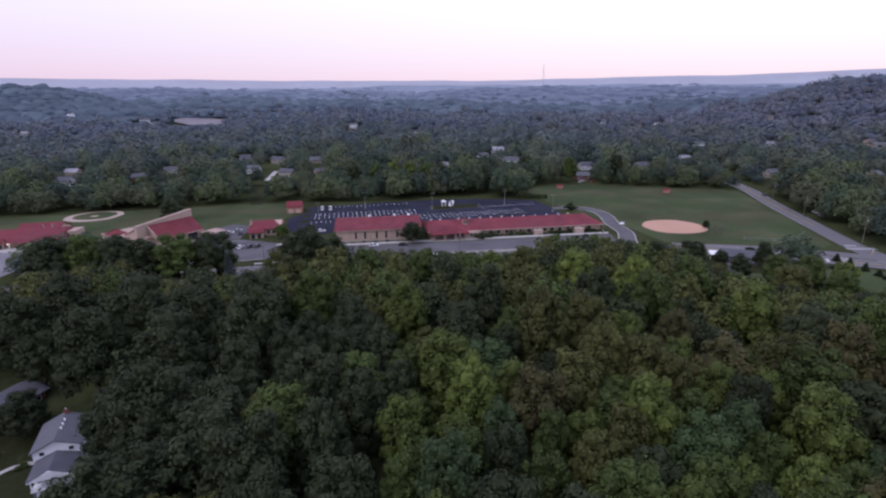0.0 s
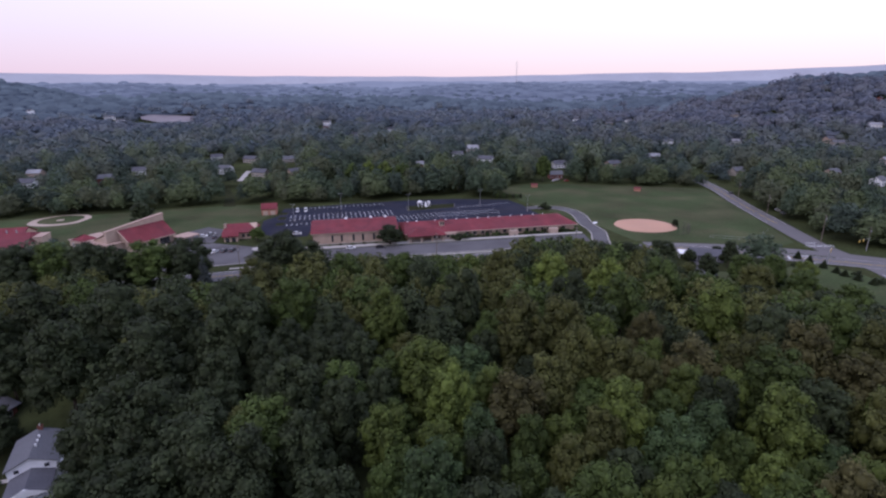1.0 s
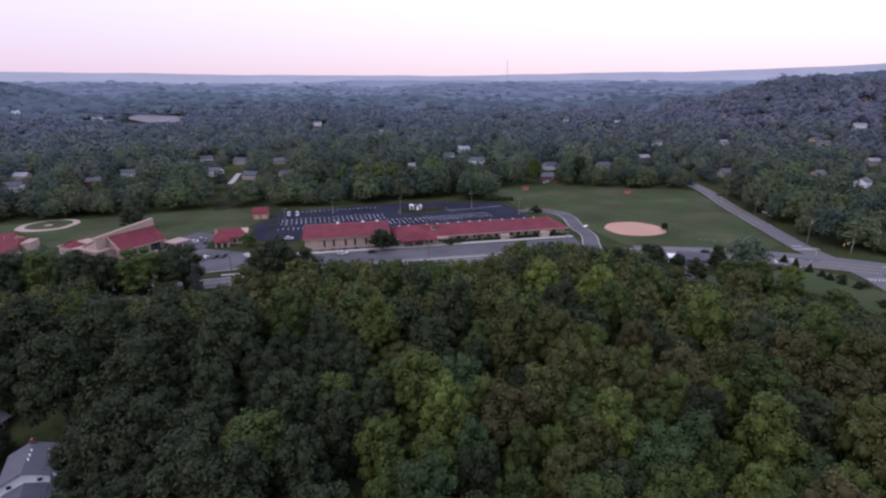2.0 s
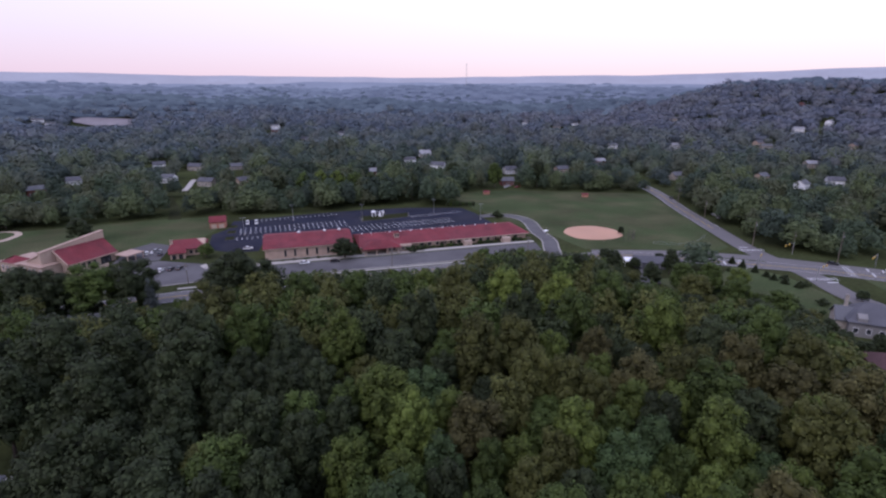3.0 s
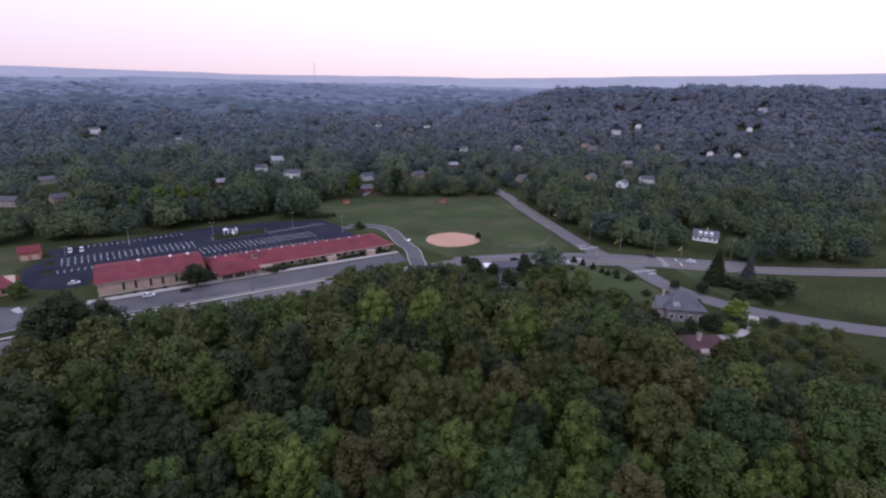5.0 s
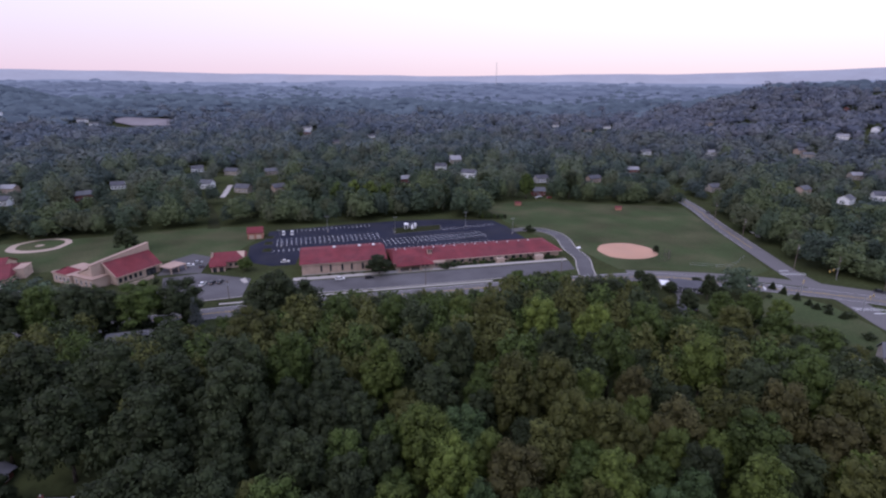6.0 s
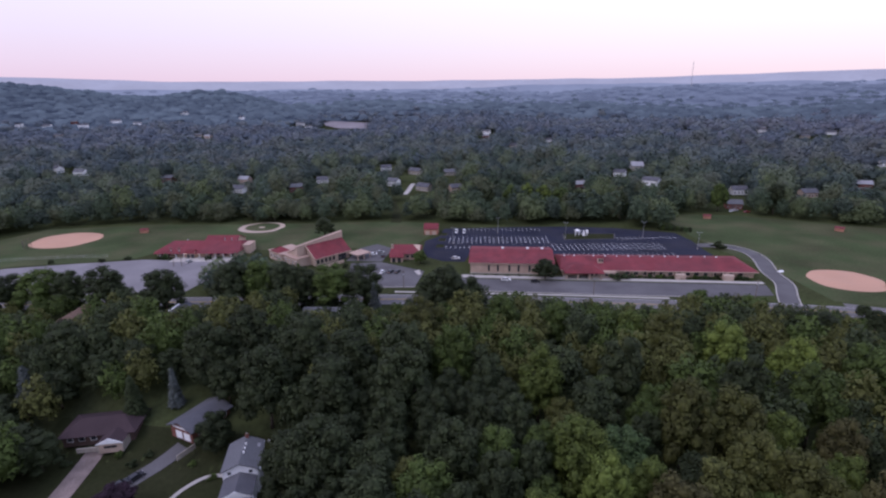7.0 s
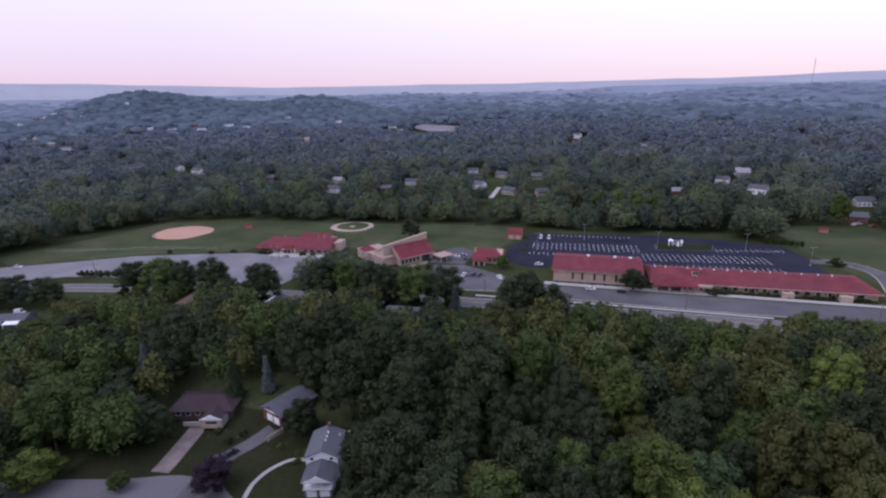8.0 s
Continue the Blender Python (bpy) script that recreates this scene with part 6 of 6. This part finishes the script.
def car(x, y, turn, paint, van=False):
    key = (paint, van)
    m = pose(x, y, ground_at(x, y) + (0.07 if y > 130 else 0.17), 0, 0, turn)
    if key in car_protos:
        return copy_thing(car_protos[key], m)
    h = 2.0 if van else 1.45
    ob = thing("van" if van else "car", m, ("%s box van parked on asphalt" if van else "%s saloon car parked on asphalt") % {"dark": "black"}.get(paint, paint), "van" if van else "car", "parked vehicles")
    low = [(-2.2, 0.30), (2.2, 0.30), (2.28, 0.62), (2.1, 0.86), (1.2, 0.96), (-2.0, 1.0), (-2.25, 0.75)]
    b = Shape().loft([(px, -0.88, pz) for px, pz in low], [(px, 0.88, pz) for px, pz in low])
    part("body", b, PAINTS[paint], ob)
    top = [(-1.95, 0.98), (1.25, 0.94), (0.95, h) if van else (0.45, h), (-1.9, h) if van else (-1.25, h)]
    part("cabin", Shape().loft([(px, -0.80, pz) for px, pz in top], [(px, 0.80, pz) for px, pz in top]), M_CARGLASS if not van else PAINTS[paint], ob)
    part("roof", Shape().box(-1.9 if van else -1.2, 0.9 if van else 0.4, -0.74, 0.74, h - 0.02, h + 0.05), PAINTS[paint], ob)
    if van:
        part("windscreen", Shape().slab([(1.0, -0.7, h - 0.08), (1.0, 0.7, h - 0.08), (1.28, 0.7, 1.0), (1.28, -0.7, 1.0)], 0.03), M_CARGLASS, ob)
    for wx in (-1.35, 1.4):
        for wy in (-0.86, 0.86):
            wq = part("wheel", Shape().tube((wx, wy - 0.11, 0.32), (wx, wy + 0.11, 0.32), 0.33, 0.33, 14), M_TYRE, ob)
            part("rim", Shape().tube((wx, wy - 0.125, 0.32), (wx, wy + 0.125, 0.32), 0.19, 0.19, 10), M_METAL, wq)
    for wy in (-0.62, 0.62):
        part("headlight", Shape().box(2.16, 2.27, wy - 0.18, wy + 0.18, 0.58, 0.74), M_HEADLAMP, ob)
        part("tail_light", Shape().box(-2.26, -2.18, wy - 0.18, wy + 0.18, 0.62, 0.80), PAINTS["red"], ob)
    car_protos[key] = ob
    return ob
for x, y, turn, paint in ((-74.6, 239, 80, "white"), (-70.7, 240, 80, "dark"), (-67.2, 240.6, 80, "dark"), (-88, 268, 20, "white"), (-85, 272, 20, "silver"), (-82, 266, 100, "dark"),
                          (-11.8, 235, 3, "white"), (2.1, 234.4, 3, "dark"), (-327, 186, 20, "white"), (-40.5, 266, 5, "white"), (-101.5, 96, 70, "dark"), (-103.4, 93, 70, "dark"),
                          (154, 408, 30, "white"), (150, 405, 60, "white"), (160, 402, 10, "red"), (228, 176, -40, "dark"), (240, 160, -40, "white"), (159.5, 125, 10, "white"), (139, 199, 60, "white"), (133, 174, 80, "dark"),
                          (-186, 243, 90, "silver"), (-150, 240, 40, "dark"), (244, 267, 70, "silver"), (247, 275, 70, "white"), (262, 304, 72, "white"), (264, 309, 72, "dark"), (266, 315, 72, "silver"), (256, 330, 72, "dark")):
    car(x, y, turn, paint)
for x, y in ((-47.4, 322), (-42.3, 322)):
    car(x, y, -85, "white", True)
car(-252, 139, 20, "white", True)

# ---------------- poles, lamps and signals ----------------
def pole_lamp(x, y, h, label):
    ob = thing("lot_lamp", pose(x, y, ground_at(x, y), 0, 0, 4), label, "street lamp", "parking lot lamps")
    part("base", Shape().tube((0, 0, -0.2), (0, 0, 0.7), 0.3, 0.3, 10), M_CONC, ob)
    part("pole", Shape().tube((0, 0, 0.6), (0, 0, h), 0.11, 0.07, 8), M_METAL, ob)
    for sx in (-1, 1):
        a = part("arm", Shape().tube((0, 0, h - 0.15), (sx * 1.1, 0, h), 0.04, 0.04, 6), M_METAL, ob)
        part("lamp_head", Shape().box(sx * 1.1 - 0.35, sx * 1.1 + 0.35, -0.2, 0.2, h - 0.06, h + 0.08), M_METAL, a)
for x, y in ((22, 316), (69.5, 322), (-20.5, 325), (-46, 296), (95, 300)):
    pole_lamp(x, y, 10.0, "grey steel twin lamp post in the parking lot")

def utility_pole(x, y, h, turn, label="brown timber utility pole with cross-arm and transformer"):
    ob = thing("utility_pole", pose(x, y, ground_at(x, y), 0, 0, turn), label, "utility pole", "utility poles")
    part("pole", Shape().tube((0, 0, -0.4), (0, 0, h), 0.19, 0.12, 8), M_WOODPOLE, ob)
    part("cross_arm", Shape().box(-1.25, 1.25, -0.07, 0.07, h - 1.0, h - 0.85), M_WOODPOLE, ob)
    for px in (-1.1, -0.4, 0.4, 1.1):
        part("insulator", Shape().tube((px, 0, h - 0.85), (px, 0, h - 0.6), 0.06, 0.04, 6), M_STONE, ob)
    part("transformer", Shape().tube((0, -0.38, h - 2.6), (0, -0.38, h - 1.7), 0.22, 0.22, 10), M_METAL, ob)
    return ob
POLES = [(214.5, 209, 14, 60), (226, 196, 11, 40), (233, 178, 15, 40), (262, 152, 13, 50), (234, 268, 12, 70), (248, 312, 12, 70), (27.6, 221.2, 10, 5), (-59, 219.5, 9, 8), (-186, 237, 11, 10), (-190, 236, 11, 10), (-262, 183.5, 12, 20), (95, 222.5, 10, 2)]
for x, y, h, turn in POLES:
    utility_pole(x, y, h, turn)
def wire(a, b, parent):
    s = Shape()
    prev = None
    for i in range(9):
        t = i / 8
        q = Vector(a).lerp(Vector(b), t) - Vector((0, 0, 1.2 * 4 * t * (1 - t)))
        if prev is not None:
            s.tube(prev, q, 0.02, 0.02, 4)
        prev = q
    tagged(new("power_line", mesh_of("power_line", s, M_DARKMETAL)), "thin black overhead wire between poles", "cable")
for (xa, ya, ha, _), (xb, yb, hb, _) in ((POLES[5], POLES[4]), (POLES[4], POLES[0]), (POLES[0], POLES[1]), (POLES[1], POLES[2]), (POLES[2], POLES[3])):
    wire((xa, ya, ha - 0.6), (xb, yb, hb - 0.6), None)

def signal_mast(x, y, turn, reach):
    ob = thing("traffic_signal", pose(x, y, 0, 0, 0, turn), "grey steel traffic signal mast with hanging lights", "traffic light", "traffic signals")
    part("pole", Shape().tube((0, 0, -0.2), (0, 0, 6.4), 0.15, 0.11, 8), M_METAL, ob)
    part("mast_arm", Shape().tube((0, 0, 5.9), (reach, 0, 6.3), 0.09, 0.05, 8), M_METAL, ob)
    for k in (0.55, 0.95):
        hd = part("signal_head", Shape().box(reach * k - 0.2, reach * k + 0.2, -0.18, 0.18, 5.2, 6.25), M_YELLOW, ob, "yellow signal housing")
        for i, mt in enumerate((PAINTS["red"], M_YELLOW, M_DARKGLASS)):
            part("lens", Shape().tube((reach * k, -0.19, 6.05 - 0.34 * i), (reach * k, -0.25, 6.05 - 0.34 * i), 0.12, 0.12, 10), mt, hd)
signal_mast(224, 194, 200, 9.0)
signal_mast(200.5, 160, 20, 8.0)
signal_mast(244, 169, 205, 8.0)
signal_mast(188, 178, 40, 7.0)

# ---------------- field furniture ----------------
def dugout(x, y, turn):
    ob = thing("dugout", pose(x, y, 0, 0, 0, turn), "small terracotta storage shelter at the field edge", "shelter", "field shelters")
    part("wall", Shape().box(-2.4, 2.4, 1.0, 1.2, -0.2, 2.4), M_ORANGE, ob)
    for sx in (-2.4, 2.2):
        part("side_wall", Shape().box(sx, sx + 0.2, -1.2, 1.0, -0.2, 2.4), M_ORANGE, ob)
    part("front_board", Shape().box(-2.2, 2.2, -1.2, -1.05, -0.2, 2.0), M_ORANGE, ob)
    part("roof", Shape().slab([(-2.7, -1.5, 2.4), (2.7, -1.5, 2.4), (2.7, 1.5, 2.7), (-2.7, 1.5, 2.7)], 0.15), M_REDROOF, ob)
dugout(195.6, 351.5, -28)
dugout(125.1, 380, -10)
dugout(-258, 300, 20)
def backstop(x, y, turn, r):
    ob = thing("backstop", pose(x, y, 0, 0, 0, turn), "grey chain-link ball field backstop on posts", "backstop", "backstops")
    n = 7
    pts = [(r * math.cos(math.radians(20 + 140 * i / (n - 1))), r * math.sin(math.radians(20 + 140 * i / (n - 1)))) for i in range(n)]
    for px, py in pts:
        part("post", Shape().tube((px, py, -0.2), (px, py, 4.6), 0.06, 0.06, 6), M_DARKMETAL, ob)
    for (ax, ay), (bx, by) in zip(pts, pts[1:]):
        s = Shape()
        for z in (0.1, 1.5, 3.0, 4.5):
            s.tube((ax, ay, z), (bx, by, z), 0.04, 0.04, 5)
        for k in range(9):
            t = k / 8
            px, py = ax + (bx - ax) * t, ay + (by - ay) * t
            s.tube((px, py, 0.1), (px, py, 4.5), 0.012, 0.012, 4)
        part("mesh_panel", s, M_WOODPOLE, ob)
backstop(158, 240, -135, 6.5)
backstop(-303, 262, 140, 6.5)
backstop(-190, 336, 10, 8.0)
def fence(pts, label, h=1.3, gap=6.0):
    line = smooth_line(pts, gap)
    ob = thing("fence", Matrix.Identity(4), label, "fence", "field fences")
    for q in line:
        part("post", Shape().tube((q.x, q.y, -0.2), (q.x, q.y, h), 0.05, 0.05, 5), M_METAL, ob)
    s = Shape()
    for a, b in zip(line, line[1:]):
        for z in (0.15, h - 0.05):
            s.tube((a.x, a.y, z), (b.x, b.y, z), 0.03, 0.03, 4)
    part("rail", s, M_METAL, ob)
fence([(-345, 214), (-300, 231), (-262, 243), (-240, 247)], "low grey chain-link fence along the ball field")
fence([(168, 226), (186, 220), (205, 232)], "low grey chain-link fence along the field")
tarp = thing("tarpaulin", pose(123.4, 264.2, 0.03, 0, 0, 30), "folded white tarpaulin lying on the grass", "tarpaulin")
part("cloth", Shape().loft([(-1.6, -0.8, 0), (1.6, -0.8, 0), (1.7, 0.8, 0), (-1.5, 0.9, 0)], [(-1.2, -0.5, 0.5), (1.3, -0.4, 0.35), (1.2, 0.5, 0.55), (-1.1, 0.5, 0.4)]), M_WHITE, tarp)
# white play frame on the island
play = thing("play_frame", pose(33, 322.5, 0.16, 0, 0, 8), "white tubular play frame with slide on grass island", "play frame")
for x, y in ((-4, 0), (-2, 0), (-4, 2), (-2, 2), (3, 0), (3, 2)):
    part("post", Shape().tube((x, y, -0.1), (x, y, 3.2), 0.14, 0.14, 6), M_WHITE, play)
part("canopy", Shape().loft([(-4.5, -0.5, 3.1), (-1.5, -0.5, 3.1), (-1.5, 2.5, 3.1), (-4.5, 2.5, 3.1)], [(-3.2, 0.8, 4.2), (-2.8, 0.8, 4.2), (-2.8, 1.2, 4.2), (-3.2, 1.2, 4.2)]), M_WHITE, play)
part("slide", Shape().slab([(-1.8, 0.2, 2.0), (-1.8, 1.4, 2.0), (1.6, 1.4, 0.3), (1.6, 0.2, 0.3)], 0.12), M_WHITE, play)
part("top_bar", Shape().tube((-2, 1, 3.0), (3, 1, 3.1), 0.1, 0.1, 6), M_WHITE, play)
part("swing_panel", Shape().box(2.7, 3.6, -0.2, 2.2, 1.6, 3.3), M_WHITE, play)
part("climbing_dome", Shape().loft([(0.2, -0.3, 0), (1.8, -0.3, 0), (1.8, 1.3, 0), (0.2, 1.3, 0)], [(0.7, 0.2, 2.7), (1.3, 0.2, 2.7), (1.3, 0.8, 2.7), (0.7, 0.8, 2.7)]), M_WHITE, play)

# ---------------- shrubs ----------------
shrub_me = [mesh_of("foliage", crown_shape(random.Random(400 + k), 1.5, 0.05, 2.0, 6, 220, 0.22), LEAF[t]) for k, t in enumerate("dgdb")]
def shrub(x, y, s, h, k, label="rounded dark green shrub in a planting bed"):
    ob = thing("shrub", pose(x, y, ground_at(x, y), 0, 0, x * 17) @ Matrix.Diagonal((s / 1.5, s / 1.5, h / 2.0, 1)), label, "shrub", "shrubs")
    o = new("foliage", shrub_me[k % 4])
    o.parent = ob
srng = random.Random(77)
for i in range(34):
    t = i / 33
    x = 34 + 70 * t
    y = 245.4 + (x - 34) * 0.065
    if 40 < x < 43 or 58 < x < 61 or 74 < x < 77 or 90 < x < 93:
        continue
    shrub(x, y + srng.uniform(-0.5, 0.5), srng.uniform(1.0, 2.3), srng.uniform(0.9, 2.0), i)
shrub(40, 242.5, 3.2, 3.0, 0)
shrub(45.5, 244, 2.8, 2.4, 2)
for i in range(7):
    shrub(-28 + i * 5.6, 241.4 + 0.25 * i, srng.uniform(0.9, 1.4), srng.uniform(0.8, 1.3), i)
shrub(106, 302, 3.6, 4.2, 0, "large dark shrub beside the curving drive")
shrub(108.6, 301, 2.6, 3.0, 2, "large dark shrub beside the curving drive")
for i in range(9):
    shrub(84 + i * 2.2, 343 - i * 0.5, 1.5, 3.2, i, "dark conifer shrub in a row behind the lot")
for i in range(12):
    shrub(-274 + i * 3.0, 184 + i * 0.9, 2.0, 3.2, i, "tall dark hedge shrub beside the main road")
for x, y in ((-206, 246), (-203, 247), (-178, 249), (-172, 250), (-224, 244), (-236, 238), (-262, 232), (-160, 252), (-100, 236), (-116, 236), (-121, 240), (-126, 238), (-96, 244)):
    shrub(x, y, srng.uniform(1.4, 2.6), srng.uniform(1.6, 3.0), int(-x), "dark shrub beside the parking lot")
for i in range(16):
    shrub(152 + srng.uniform(-4, 34), 126 + srng.uniform(-2, 8) if i % 2 else 104 + srng.uniform(-6, 4), srng.uniform(1.0, 2.0), srng.uniform(1.2, 2.4), i, "garden shrub near the crossroads house")
for x, y in ((-82, 99), (-78, 100.5), (-90, 103), (-104, 104), (-106, 100), (-112, 103), (-64, 99), (-63, 95), (-124, 98), (-128, 100), (-101, 91)):
    shrub(x, y, srng.uniform(0.9, 1.7), srng.uniform(0.9, 1.8), int(-y), "low garden shrub beside the houses")

# ---------------- garden things ----------------
def garden_chair(x, y, turn):
    ob = thing("garden_chair", pose(x, y, ground_at(x, y), 0, 0, turn), "white plastic garden chair on the lawn", "chair", "garden chairs")
    part("seat", Shape().box(-0.28, 0.28, -0.28, 0.28, 0.42, 0.47), M_WHITE, ob)
    part("backrest", Shape().slab([(-0.28, 0.26, 0.47), (0.28, 0.26, 0.47), (0.28, 0.40, 1.0), (-0.28, 0.40, 1.0)], 0.04), M_WHITE, ob)
    for lx in (-0.25, 0.25):
        for ly in (-0.25, 0.25):
            part("leg", Shape().box(lx - 0.03, lx + 0.03, ly - 0.03, ly + 0.03, 0, 0.43), M_WHITE, ob)
for i in range(3):
    garden_chair(-75.5 + 1.3 * i, 112.0 + 0.3 * i, 160 + 15 * i)
arbor = thing("garden_arbor", pose(-73.6, 107.8, ground_at(-73.6, 107.8), 0, 0, 20), "white timber garden arbor behind the house", "arbor")
for ax, ay in ((-1.2, -0.8), (1.2, -0.8), (-1.2, 0.8), (1.2, 0.8)):
    part("post", Shape().box(ax - 0.08, ax + 0.08, ay - 0.08, ay + 0.08, -0.2, 2.4), M_WHITE, arbor)
part("top_frame", Shape().box(-1.4, 1.4, -0.9, -0.75, 2.4, 2.55).box(-1.4, 1.4, 0.75, 0.9, 2.4, 2.55).box(-1.3, -1.15, -0.75, 0.75, 2.4, 2.5).box(1.15, 1.3, -0.75, 0.75, 2.4, 2.5), M_WHITE, arbor)

# ---------------- radio mast on the far ridge ----------------
mx, my = 2650 * math.sin(radians(15.9)), 2650 * math.cos(radians(15.9))
mast = thing("radio_mast", pose(mx, my, ground_at(mx, my), 0, 0, 0), "slender grey lattice radio mast on a distant ridge", "radio mast")
for ax, ay in ((-1.2, -0.7), (1.2, -0.7), (0, 1.4)):
    part("leg", Shape().tube((ax, ay, 0), (ax, ay, 112), 0.35, 0.35, 5), M_METAL, mast)
for i in range(14):
    part("bracing", Shape().tube((-1.2, -0.7, i * 8), (1.2, -0.7, i * 8 + 8), 0.15, 0.15, 4), M_METAL, mast)

# bushes round the junction and the corner plot
for x, y, w, h in ((224, 127, 5.5, 5.0), (229, 122.5, 6.0, 5.5), (235, 117, 6.5, 6.0), (241, 112.5, 6.0, 5.5), (147, 158, 4.5, 4.0), (152, 151, 5.0, 4.5), (157, 145, 4.5, 4.0), (174, 179.5, 1.6, 1.8), (188, 164, 2.2, 2.4), (190, 156, 2.4, 2.4), (180, 139, 2.8, 2.4), (141, 166, 4.0, 3.6), (166, 139, 4.0, 3.6)):
    shrub(x, y, w, h, int(x), "broad dark bush on the grass by the junction")

# undergrowth below the roadside trees
urng = random.Random(19)
for x, y in TALL:
    if x < -60 and y > 165:
        for k in range(3):
            a = urng.uniform(0, 6.28)
            shrub(x + 4.5 * math.cos(a), y - 1.5 + 3.0 * math.sin(a), urng.uniform(3.0, 4.4), urng.uniform(3.6, 5.6), k, "broad dark undergrowth bush below roadside trees")
